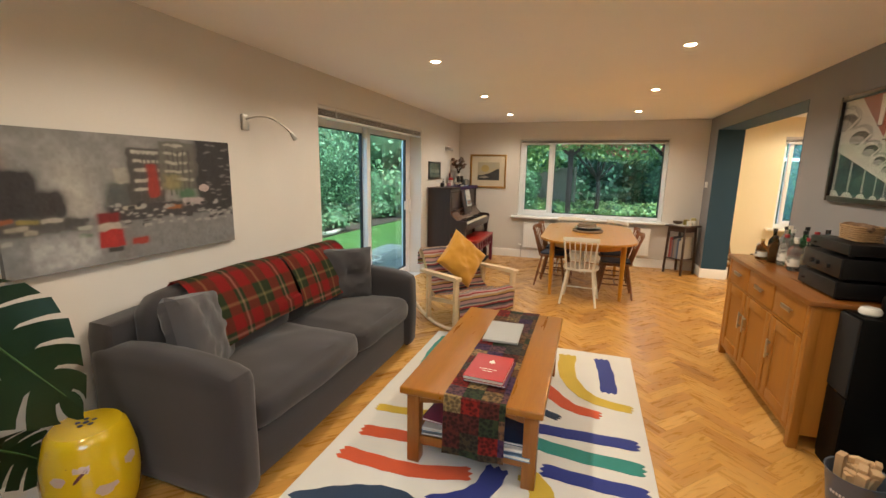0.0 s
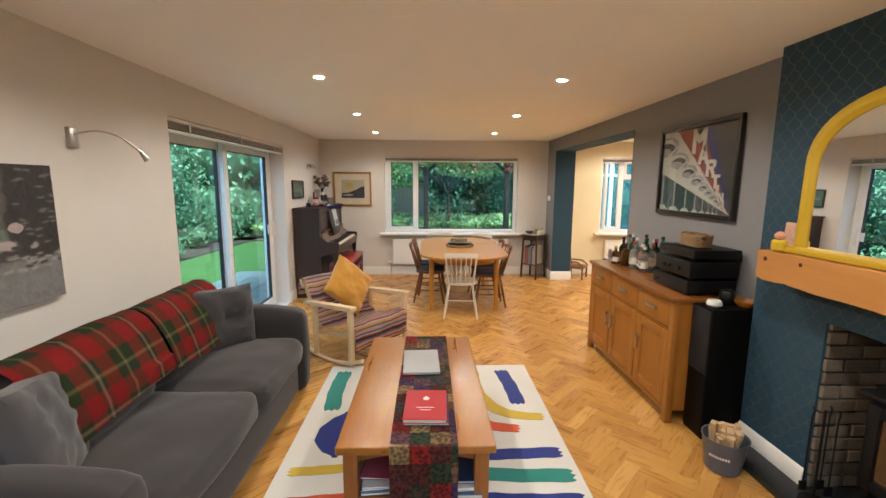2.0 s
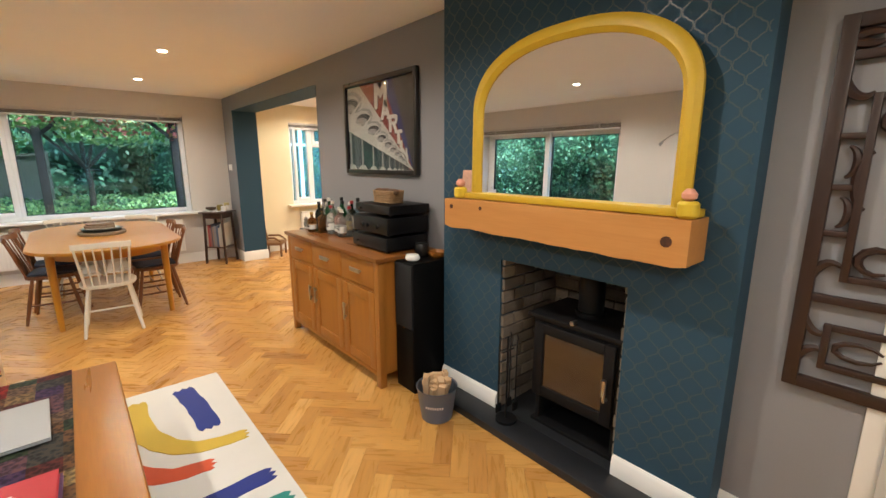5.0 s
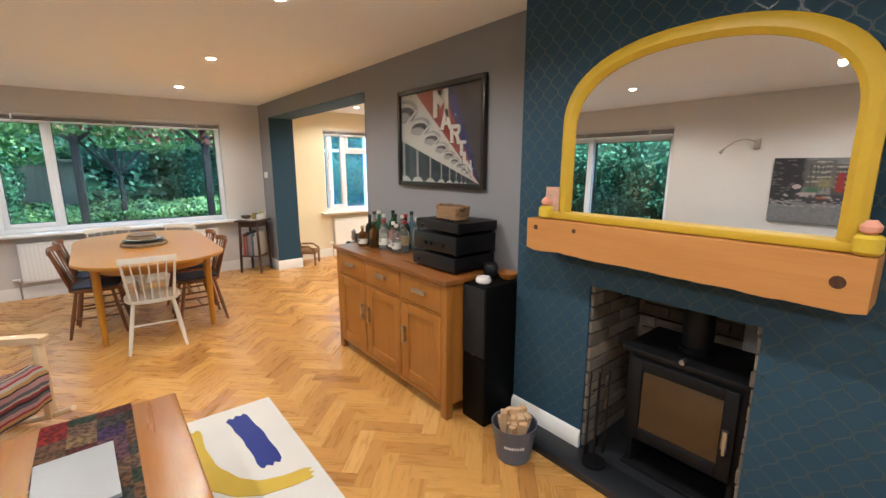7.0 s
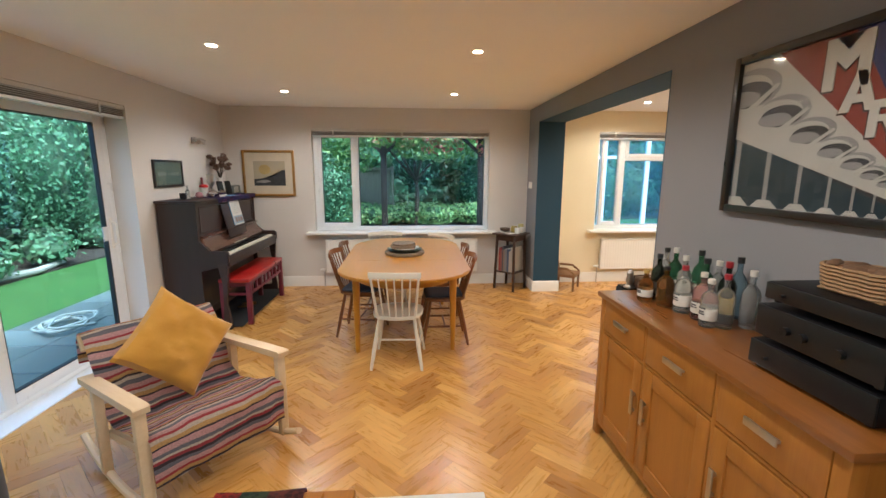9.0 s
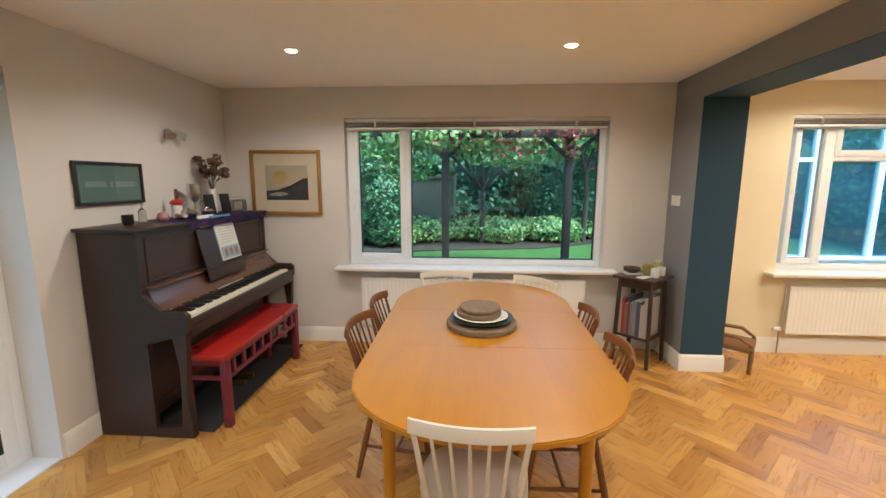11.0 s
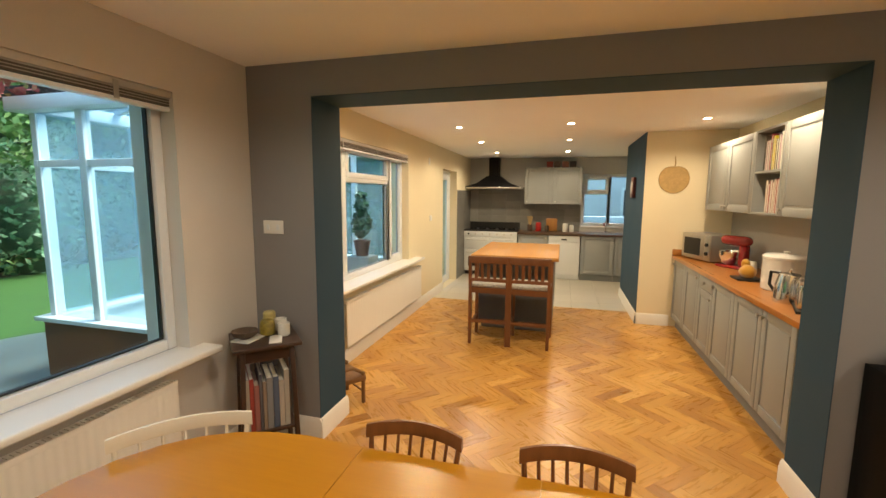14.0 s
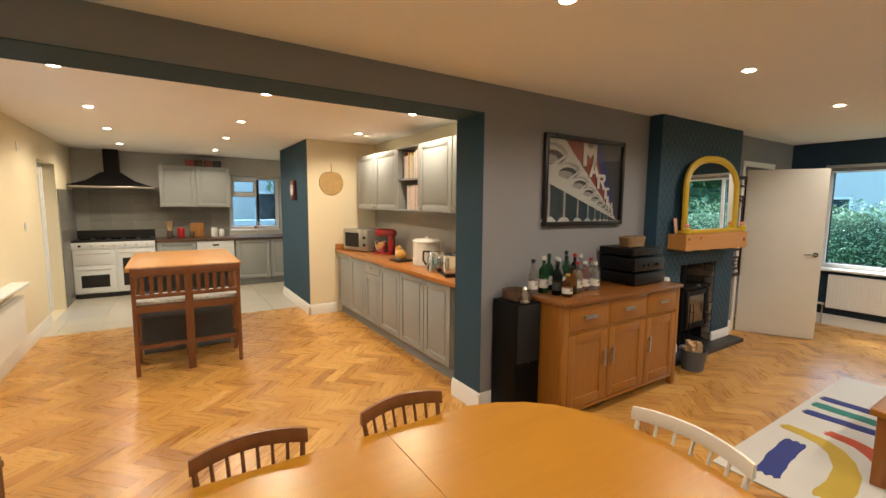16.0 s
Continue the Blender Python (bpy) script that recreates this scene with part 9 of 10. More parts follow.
for i in range(4):
    for j in range(11):
        o = new("wall_tile", tm)
        o.location = (8.222 + i * 0.294, NY - 0.006, 0.06 + j * 0.15)
        o.parent = sb3
for nm, y, w, kind in (("base_cabinet", 7.62, 0.58, "door"), ("base_cabinet", 6.42, 0.60, "door"), ("base_cabinet", 5.815, 0.41, "door")):
    e = thing("base_cabinet", "grey shaker base cabinet by the sink window", "kitchen cabinet", "far kitchen units", (8.80, y, 0), -90)
    part("body", boxes((0.001, 0.021, 0.12, w - 0.001, 0.59, 0.862)), SHK, e)
    part("plinth", boxes((0, 0.055, 0, w, 0.07, 0.119)), SHKD, e)
    panel_door(e, "door", w - 0.006, 0.73, (0.003, 0, 0.128), (w - 0.04, 0.8))
dw = thing("dishwasher", "white free-standing dishwasher under the worktop", "dishwasher", "", (8.79, 7.035, 0), -90)
part("dishwasher_body", boxes((0.005, 0.02, 0.03, 0.595, 0.58, 0.855)), WEN, dw)
part("dishwasher_door", boxes((0.005, 0.0, 0.10, 0.595, 0.022, 0.73), bev=0.004), WEN, dw)
part("dishwasher_panel", boxes((0.005, -0.003, 0.735, 0.595, 0.022, 0.85), bev=0.004), WEN, dw)
part("dishwasher_handle", boxes((0.25, -0.006, 0.77, 0.35, -0.002, 0.80), bev=0.002), BLACKP, dw, "dark recessed handle")
part("dishwasher_plinth", boxes((0.01, 0.05, 0.0, 0.59, 0.06, 0.10)), WEN, dw)
DTOP = mat("dark_brown_worktop", (0.10, 0.055, 0.03), 0.4, var=0.2, scale=8)
solid("worktop_far", boxes((8.77, 5.405, 0.863, 9.398, 7.63, 0.903), bev=0.004), DTOP, "dark brown worktop along the far kitchen wall", "worktop")
for y in (7.54, 6.985):
    wu = thing("wall_cabinet", "grey shaker wall cabinet beside the sink window", "kitchen cabinet", "far wall units", (9.05, y, 1.46), -90)
    part("body", boxes((0.001, 0.021, 0, 0.553, 0.34, 0.72)), SHK, wu)
    panel_door(wu, "door", 0.549, 0.716, (0.003, 0, 0.002), (0.05, 0.05))
for k, (y, c) in enumerate(((7.0, (0.3, 0.04, 0.03)), (6.86, (0.08, 0.05, 0.04)), (6.70, (0.25, 0.09, 0.06)), (6.56, (0.06, 0.06, 0.07)))):
    solid("storage_tin", boxes((9.12, y, 2.181, 9.30, y + 0.125, 2.30), bev=0.006), mat("tin_%d" % k, c, 0.5), ("dark red", "black", "brown", "charcoal")[k] + " storage tin on top of the wall cabinet", "tin", group="tins on the cabinet")
FZ = 0.904
jar_like("red_canister", "red canister on the far worktop", "canister", (9.2, 7.25, FZ), [(0.05, 0), (0.055, 0.01), (0.055, 0.16), (0.05, 0.18)], mat("red_enamel", (0.5, 0.02, 0.02), 0.4))
jar_like("utensil_pot", "brown pot of wooden utensils", "utensil pot", (9.2, 7.42, FZ), [(0.045, 0), (0.05, 0.01), (0.05, 0.13), (0.045, 0.13)], GBR)
for k in range(5):
    bm = bmesh.new()
    tube(bm, [(9.2, 7.42, FZ + 0.05), (9.2 + 0.02 * math.cos(k), 7.42 + 0.05 * math.sin(k * 1.4), FZ + 0.30)], [0.005, 0.009], 6)
    tagged(solid("wooden_spoon", bm, STRAW, "wooden spoon standing in the utensil pot", "utensil"), group="utensils")
jar_like("white_canister", "white lidded canister on the far worktop", "canister", (9.2, 6.72, FZ), [(0.05, 0), (0.055, 0.01), (0.055, 0.14), (0.045, 0.17)], WCER, "canisters")
jar_like("white_canister", "white lidded canister next to the sink window", "canister", (9.2, 6.60, FZ), [(0.04, 0), (0.045, 0.01), (0.045, 0.12), (0.035, 0.14)], WCER, "canisters")
solid("bread_board", boxes((9.3, 6.88, FZ, 9.32, 7.10, FZ + 0.26), bev=0.004), OAK, "pale wooden bread board leaning on the tiles", "chopping board")
jar_like("brown_jar", "small brown jar among the canisters", "jar", (9.15, 7.08, FZ), [(0.035, 0), (0.04, 0.01), (0.04, 0.10), (0.03, 0.12)], GBR)
jar_like("pink_flowerpot", "pink flowerpot on the sink window sill", "flowerpot", (KE + 0.03, 5.95, 1.022), [(0.03, 0), (0.04, 0.06), (0.036, 0.065)], mat("pink_glaze", (0.42, 0.20, 0.22), 0.5))
tp = thing("kitchen_tap", "chrome kitchen tap at the sink", "tap", "", (9.25, 5.95, 0.904))
bm = bmesh.new()
tube(bm, [(0, 0, 0), (0, 0, 0.22), (-0.04, 0, 0.27), (-0.11, 0, 0.26), (-0.13, 0, 0.20)], 0.011)
part("spout", bm, CHROME, tp)


# ---- garden ----
GZ = -0.15


def core(blobs, parent, f=0.82):
    bm = bmesh.new()
    for i, (x, y, z, a, b, c) in enumerate(blobs):
        r = bmesh.ops.create_icosphere(bm, subdivisions=2, radius=1)
        for v in r["verts"]:
            k = f * (1 + 0.15 * noise.noise(v.co * 2 + Vector((i, 0, 0))))
            v.co = Vector((x + v.co.x * a * k, y + v.co.y * b * k, max(GZ - 0.05, z + v.co.z * c * k)))
    part("inner_foliage", bm, DENSE, parent, "shaded inner foliage")


def hedge(name, label, blobs, count, size, material, seed, f=0.82, category="hedge"):
    e = thing(name, label, category)
    leaves("leaves", blobs, count, size, material, seed, "", e)
    core(blobs, e, f)
    return e


def row(p0, p1, n, r, h, seed, tall=2):
    """Clumps along a line, stacked."""
    rng = random.Random(seed)
    out = []
    for i in range(n):
        t = i / max(n - 1, 1)
        for j in range(tall):
            x = p0[0] + (p1[0] - p0[0]) * t + rng.uniform(-0.5, 0.5)
            y = p0[1] + (p1[1] - p0[1]) * t + rng.uniform(-0.5, 0.5)
            out.append((x, y, h * (j + 0.4) / tall, r * rng.uniform(0.8, 1.2), r * rng.uniform(0.8, 1.2), h / tall * rng.uniform(0.6, 0.85)))
    return out


# ground: one sheet out to the horizon
LAWN = mat("wet_lawn_grass", (0.038, 0.115, 0.016), 0.8, var=0.3, scale=1.5, bump=0.6, grain=140, col2=(0.022, 0.075, 0.010), dist=0.01)
bm = bmesh.new()
xs = [-800, -60, -20, -12, -6, WX - T, KE + T, 12, 20, 60, 800]
ys = [-800, -60, -20, -6, SY - T, NY + T, 12, 15, 20, 60, 800]
vg = [[bm.verts.new((x, y, GZ)) for y in ys] for x in xs]
for i in range(len(xs) - 1):
    for j in range(len(ys) - 1):
        bm.faces.new((vg[i][j], vg[i + 1][j], vg[i + 1][j + 1], vg[i][j + 1]))
solid("ground", bm, LAWN, "wet bright green lawn", "lawn", "structure")
SOIL = mat("dark_garden_soil", (0.05, 0.035, 0.025), 0.95, var=0.4, scale=8, bump=0.8, grain=50, dist=0.02)


def patch(name, pts, z, material, label, category):
    bm = bmesh.new()
    prism(bm, pts, 2, GZ - 0.02, z)
    return solid(name, bm, material, label, category, "structure")


patch("ground_bed_north", [(-12, 15.0), (-4, 14.3), (-1.5, 14.6), (0, 15.1), (2.6, 15.6), (4.2, 16.6), (5.4, 17.8), (7.5, 18.2), (16, 18.4), (16, 30), (-12, 30)], GZ + 0.03, SOIL, "dark soil of the curved planted border", "border")
patch("ground_bed_west", [(-14, -8), (-6.4, -8), (-5.6, 4), (-5.2, 8), (-5.2, 11), (-5.0, 15.2), (-14, 16)], GZ + 0.03, SOIL, "dark soil of the border behind the log", "border")
SLAB = mat("wet_grey_paving", (0.15, 0.18, 0.19), 0.35, var=0.2, scale=3, bump=0.3, grain=60, isl=0.2)
GROUT = mat("paving_joint", (0.05, 0.06, 0.045), 0.9)
pv = setting("pavement_patio", [(-3.35, 2.4, GZ - 0.05, WX - T, 9.6, GZ + 0.012)], GROUT, "wet grey paving beside the patio door", "paving")
rng = random.Random(3)
y = 2.42
while y < 9.5:
    x, dy = -3.33, rng.choice((0.45, 0.6))
    while x < WX - T - 0.1:
        dx = min(rng.choice((0.45, 0.6, 0.75)), WX - T - x)
        bm = boxes((x, y, GZ, x + dx - 0.012, y + dy - 0.012, GZ + 0.028 + rng.uniform(0, 0.004)), bev=0.004, seg=1)
        part("slab", bm, SLAB, pv)
        x += dx
    y += dy
bm = bmesh.new()
prism(bm, [(3.2 + 1.5 * math.cos(a), 11.3 + 1.9 * math.sin(a)) for a in [2 * math.pi * i / 32 for i in range(32)]], 2, GZ - 0.02, GZ + 0.03)
solid("pavement_round", bm, SLAB, "curved grey paving beside the conservatory", "paving", "structure")

hedge("hedge_west", "tall dense green garden hedge behind the lawn", row((-8.6, -4), (-7.8, 13.5), 13, 1.5, 5.2, 1, 3), 70000, 0.105, LEAF, 1)
hedge("hedge_corner", "tall green hedge closing the garden corner", row((-8.5, 13), (-4.0, 19.5), 7, 1.6, 5.5, 31, 3), 18000, 0.17, LEAF, 33)
hedge("laurel_bush", "broad leafy green bush hanging over the lawn edge", [(-6.9, 10.2, 1.6, 1.3, 1.5, 1.5), (-6.6, 8.4, 2.3, 1.1, 1.4, 1.3), (-6.8, 12.2, 1.7, 1.2, 1.4, 1.6), (-6.4, 6.4, 2.2, 1.0, 1.3, 1.4), (-6.9, 9.4, 3.6, 1.3, 2.0, 1.2), (-6.8, 4.5, 1.6, 1.1, 1.5, 1.6)], 34000, 0.095, LEAF, 2, category="bush")
hedge("low_plants", "low leafy plants along the west border", row((-6.0, 3), (-5.8, 14), 12, 0.45, 0.45, 5, 1), 5000, 0.10, LEAF, 5, category="plants")
hedge("hedge_north", "tall dark evergreen hedge at the end of the garden", row((-7, 20.5), (14, 21), 13, 1.9, 4.4, 2, 3), 42000, 0.20, LEAFD, 3)
hedge("shrub_bank", "bank of green shrubs in the curved border", row((3.2, 17.9), (9, 19.0), 6, 1.0, 2.2, 6, 1) + row((-6.5, 17.0), (-3.4, 16.6), 3, 1.0, 2.0, 61, 1), 16000, 0.14, LEAF, 4, category="shrubs")
hedge("border_plants", "low pale green border plants", row((-4.5, 15.6), (6.5, 18.4), 16, 0.6, 0.42, 7, 1) + row((-3.0, 16.7), (4.0, 17.3), 11, 0.7, 0.5, 71, 1), 30000, 0.10, LEAFY, 6, category="plants")
hedge("bamboo_shrub", "tall feathery green shrub at the border edge", [(-1.25, 15.6, 1.0, 0.55, 0.6, 1.3), (-1.45, 15.9, 2.2, 0.7, 0.7, 1.0), (-2.1, 15.9, 0.5, 0.6, 0.6, 0.7)], 15000, 0.09, LEAF, 8, category="shrub")


def tree(name, label, x, y, h, blobs, count, size, material, seed):
    e = thing(name, label, "tree", "", (x, y, GZ))
    e.matrix_world = Matrix()
    bm = bmesh.new()
    tube(bm, [(x, y, GZ - 0.05), (x + 0.05, y, h * 0.3), (x - 0.03, y + 0.05, h * 0.6), (x + 0.05, y, h)], [0.08, 0.065, 0.05, 0.02])
    for b in blobs:
        tube(bm, [(x, y, h * 0.45), ((x + b[0]) / 2, (y + b[1]) / 2, (h * 0.45 + b[2]) / 2 + 0.1), (b[0], b[1], b[2])], [0.05, 0.035, 0.015], 6)
    part("trunk", bm, BARK, e, "dark bare trunk with limbs")
    leaves("crown", blobs, count, size, material, seed, "spreading leafy crown", e)
    return e


tree("acer_tree", "small tree with yellow-green spreading leaves", 1.16, 16.4, 2.9, [(0.3, 15.4, 2.65, 1.0, 0.8, 0.45), (1.6, 15.5, 2.6, 1.0, 0.8, 0.42), (2.7, 15.7, 2.8, 0.9, 0.8, 0.5), (1.1, 15.9, 3.3, 1.3, 1.0, 0.55), (-0.6, 15.7, 3.1, 0.9, 0.8, 0.5)], 17000, 0.10, LEAFY, 9)
tree("cherry_tree", "garden tree with a tall green crown", -3.6, 17.2, 4.5, [(-3.6, 17, 4.3, 1.8, 1.6, 1.4), (-2.3, 17.4, 3.6, 1.2, 1.2, 1.0), (-4.9, 17, 3.5, 1.3, 1.3, 1.2)], 10000, 0.16, LEAFY, 10)
tree("maple_tree", "garden tree with pale green leaves beside the conservatory", 4.0, 16.8, 4.0, [(4.6, 16.6, 3.8, 1.4, 1.3, 1.0), (5.8, 17, 3.2, 1.2, 1.2, 0.9), (3.6, 17, 3.0, 1.0, 1.0, 0.8)], 9000, 0.15, LEAFY, 11)

# fence
FENCE = wood("weathered_fence_board", (0.15, 0.15, 0.125), (0.09, 0.09, 0.07), 0.85, 2, 0)
fe = thing("garden_fence", "weathered wooden board fence behind the border", "fence")
for i in range(47):
    x = -6.5 + i * 0.145
    h = 1.66 + 0.02 * math.sin(i * 2.3)
    bm = boxes((x, 17.5 + 0.012 * (i % 2), GZ, x + 0.14, 17.52 + 0.012 * (i % 2), h), bev=0.003, seg=1)
    part("board", bm, FENCE, fe)
for x in (-6.6, -4.8, -3.0, -1.2, 0.34):
    part("post", boxes((x, 17.42, GZ, x + 0.09, 17.49, 1.75), bev=0.004, seg=1), FENCE, fe)
part("rail", boxes((-6.5, 17.46, 1.62, 0.34, 17.495, 1.70), bev=0.004, seg=1), FENCE, fe)
# birch log
bm = bmesh.new()
tube(bm, [(-5.25, 9.1, -0.07), (-5.3, 9.6, -0.06), (-5.2, 10.2, -0.07), (-5.35, 11.0, -0.06)], [0.05, 0.06, 0.055, 0.04], 10)
solid("birch_log", bm, mat("birch_bark", (0.38, 0.36, 0.32), 0.8, var=0.2, scale=14, bump=0.4), "pale birch log lying along the lawn edge", "log")
for i, (a, b) in enumerate((((-5.9, 7.2), (-5.7, 8.4)), ((-5.9, 9.2), (-5.8, 10.4)), ((-5.6, 4.5), (-5.7, 6.4)))):
    bm = bmesh.new()
    tube(bm, [(*a, 0.0), ((a[0] + b[0]) / 2 + 0.06, (a[1] + b[1]) / 2, 0.02), (*b, 0.0)], [0.1, 0.12, 0.1], 9)
    tagged(solid("timber_log", bm, BARK, "dark log edging the soil border", "log"), group="edging logs")
# hose
HOSE = mat("pale_hose_rubber", (0.42, 0.45, 0.42), 0.5, bump=0.05)
bm = bmesh.new()
pts = [(-2.85 + (0.2 + 0.05 * math.sin(i * 0.7)) * math.cos(i * 0.42) + 0.003 * i, 7.55 + (0.24 + 0.05 * math.cos(i * 0.9)) * math.sin(i * 0.42), GZ + 0.045 + 0.0009 * i + 0.02 * (1 + math.sin(i * 0.31))) for i in range(75)]
tube(bm, pts, 0.011, 6)
solid("garden_hose", bm, HOSE, "pale coiled garden hose lying on the wet paving", "hose")

# pergola
PERG = wood("dark_stained_timber", (0.045, 0.03, 0.026), (0.025, 0.017, 0.014), 0.8, 2, 0)
pg = thing("pergola", "dark timber pergola with posts and rafters overgrown with creeper", "pergola")
for x, y in ((0.42, 12.45), (2.58, 12.5), (-1.9, 12.4)):
    part("post", boxes((x - 0.065, y - 0.065, GZ, x + 0.065, y + 0.065, 2.36), bev=0.008), PERG, pg)
    if x > -1:
        bm = bmesh.new()
        for s in (-1, 1):
            prism(bm, [(x + s * 0.06, 1.95), (x + s * 0.06, 2.05), (x + s * 0.42, 2.36), (x + s * 0.52, 2.36)], 1, y - 0.03, y + 0.03)
        part("brace", bm, PERG, pg)
part("beam", boxes((-3.2, 12.38, 2.30, 3.2, 12.44, 2.42), bev=0.006), PERG, pg)
part("beam", boxes((-3.2, 12.50, 2.31, 3.2, 12.56, 2.43), bev=0.006), PERG, pg)
for i in range(9):
    x = -2.9 + i * 0.74
    part("rafter", boxes((x, 9.3, 2.44, x + 0.05, 12.9, 2.55), bev=0.005), PERG, pg)
cr = thing("creeper", "red and yellow autumn creeper over the pergola", "climbing plant")
leaves("red_leaves", [(2.5, 12.4, 2.45, 0.6, 0.35, 0.16), (1.2, 12.3, 2.55, 0.7, 0.4, 0.14), (2.9, 11.6, 2.6, 0.5, 0.6, 0.16), (1.6, 11.4, 2.62, 0.6, 0.6, 0.12), (2.6, 12.45, 2.2, 0.13, 0.13, 0.3), (0.6, 12.9, 2.35, 0.6, 0.3, 0.22), (1.7, 12.9, 2.2, 0.5, 0.25, 0.22)], 2600, 0.11, LEAFR, 12, "red autumn leaves", cr)
leaves("yellow_leaves", [(0.4, 12.4, 2.3, 0.9, 0.4, 0.2), (-0.8, 12.3, 2.3, 0.9, 0.5, 0.3), (1.6, 12.9, 2.1, 0.9, 0.4, 0.3), (-1.8, 12.0, 2.4, 0.8, 0.8, 0.3), (0.2, 11.0, 2.65, 1.0, 0.8, 0.12), (-0.3, 12.8, 1.9, 0.5, 0.4, 0.35)], 4200, 0.12, LEAFY, 13, "yellow-green leaves", cr)

# conservatory
def reflection_haze_glass():
    """Glass with veiling reflections painted in as a pale, patchy translucent film."""
    m = bpy.data.materials.new("reflection_haze_glass")
    m.use_nodes = True
    n, l = m.node_tree.nodes, m.node_tree.links
    n.remove(n["Principled BSDF"])
    t, d, x, f = n.new("ShaderNodeBsdfTransparent"), n.new("ShaderNodeBsdfTranslucent"), n.new("ShaderNodeMixShader"), n.new("ShaderNodeTexNoise")
    t.inputs[0].default_value, d.inputs[0].default_value = (0.85, 0.95, 1, 1), (0.34, 0.52, 0.64, 1)
    mr = n.new("ShaderNodeMapRange")
    mr.inputs[3].default_value, mr.inputs[4].default_value = 0.09, 0.28
    f.inputs["Scale"].default_value = 1.3
    l.new(f.outputs[0], mr.inputs[0])
    l.new(mr.outputs[0], x.inputs[0])
    l.new(t.outputs[0], x.inputs[1])
    l.new(d.outputs[0], x.inputs[2])
    l.new(x.outputs[0], n["Material Output"].inputs[0])
    return m


HAZE = reflection_haze_glass()
CW, CE2, CN = 3.03, 7.70, 11.46
cons = thing("conservatory", "white framed glass conservatory on a low brick wall", "conservatory")
BR = mat("red_brown_brick", (0.22, 0.10, 0.06), 0.85, var=0.2, scale=8, bump=0.4)
WB = mat("white_render", (0.70, 0.76, 0.80), 0.7, var=0.04)
bm = boxes((CW, NY + T, GZ, CW + 0.12, CN, 0.42), (CW + 0.12, CN - 0.12, GZ, CE2 - 0.12, CN, 0.42), (CE2 - 0.12, NY + T, GZ, CE2, CN, 0.42))
part("brick_base", bm, BR, cons, "low brick wall")
part("base_lining", boxes((CW + 0.12, NY + T + 0.01, GZ + 0.15, CW + 0.14, CN - 0.12, 0.42), (CW + 0.14, CN - 0.14, GZ + 0.15, CE2 - 0.14, CN - 0.12, 0.459), (CE2 - 0.14, NY + T + 0.01, GZ + 0.15, CE2 - 0.12, CN - 0.12, 0.459)), WB, cons, "white inner face of the low wall")
part("sill_board", boxes((CW - 0.05, NY + T, 0.42, CW + 0.2, CN + 0.05, 0.46), (CW + 0.2, CN - 0.2, 0.42, CE2, CN + 0.05, 0.46), bev=0.006), UPVC, cons)
for i in range(6):
    x = CW + 0.04 + i * (CE2 - CW - 0.14) / 5
    part("mullion", boxes((x, CN - 0.10, 0.46, x + 0.09, CN - 0.03, 2.32), bev=0.005, seg=1), UPVC, cons)
for i in range(3):
    y = NY + T + 0.02 + i * (CN - NY - T - 0.2) / 2.6
    part("mullion", boxes((CW + 0.02, y, 0.46, CW + 0.09, y + 0.08, 2.32), bev=0.005, seg=1), UPVC, cons)
for i in range(4):
    y = NY + T + 0.04 + i * (CN - NY - T - 0.22) / 3
    part("mullion", boxes((CE2 - 0.10, y, 0.46, CE2 - 0.03, y + 0.09, 2.32), bev=0.005, seg=1), UPVC, cons)
part("transom", boxes((CE2 - 0.09, NY + T, 1.84, CE2 - 0.04, CN - 0.09, 1.90), bev=0.004, seg=1), UPVC, cons)
part("eave", boxes((CE2 - 0.12, NY + T, 2.32, CE2 + 0.08, CN - 0.12, 2.44), bev=0.01), UPVC, cons, "white gutter and eave")
part("sill_board", boxes((CE2 - 0.2, NY + T, 0.42, CE2 + 0.04, CN - 0.2, 0.46), bev=0.006), UPVC, cons)
part("transom", boxes((CW + 0.03, CN - 0.09, 1.84, CE2, CN - 0.04, 1.90), (CW + 0.03, NY + T, 1.84, CW + 0.08, CN - 0.09, 1.90), bev=0.004, seg=1), UPVC, cons)
part("eave", boxes((CW - 0.08, NY + T, 2.32, CW + 0.12, CN + 0.08, 2.44), (CW + 0.12, CN - 0.12, 2.32, CE2 + 0.1, CN + 0.08, 2.44), bev=0.01), UPVC, cons, "white gutter and eave")
for nm, b in (("pane", (CW + 0.05, CN - 0.067, 0.46, CE2, CN - 0.063, 2.32)), ("pane", (CW + 0.053, NY + T, 0.46, CW + 0.057, CN - 0.08, 2.32)), ("pane", (CE2 - 0.067, NY + T, 0.46, CE2 - 0.063, CN - 0.08, 2.32))):
    part(nm, boxes(b), HAZE, cons, "glass wall pane with reflection haze put into its colour").visible_shadow = False
for i in range(7):
    x = CW + i * (CE2 - CW - 0.06) / 6
    bm = bmesh.new()
    prism(bm, [(NY + T, 2.90), (NY + T, 2.96), (CN, 2.46), (CN, 2.40)], 0, x, x + 0.05)
    part("roof_bar", bm, UPVC, cons)
bm = bmesh.new()
prism(bm, [(NY + T, 2.945), (NY + T, 2.955), (CN, 2.455), (CN, 2.445)], 0, CW, CE2)
p = part("roof_sheet", bm, glass("polycarbonate_sheet", (0.62, 0.78, 0.88)), cons, "blue-tinted translucent roof sheet")
p.visible_shadow = False
setting("floor_conservatory", [(CW + 0.14, NY + T, GZ, CE2 - 0.14, CN - 0.14, -0.02)], mat("grey_floor_tile", (0.35, 0.37, 0.38), 0.4, var=0.08), "pale grey conservatory floor", "floor")
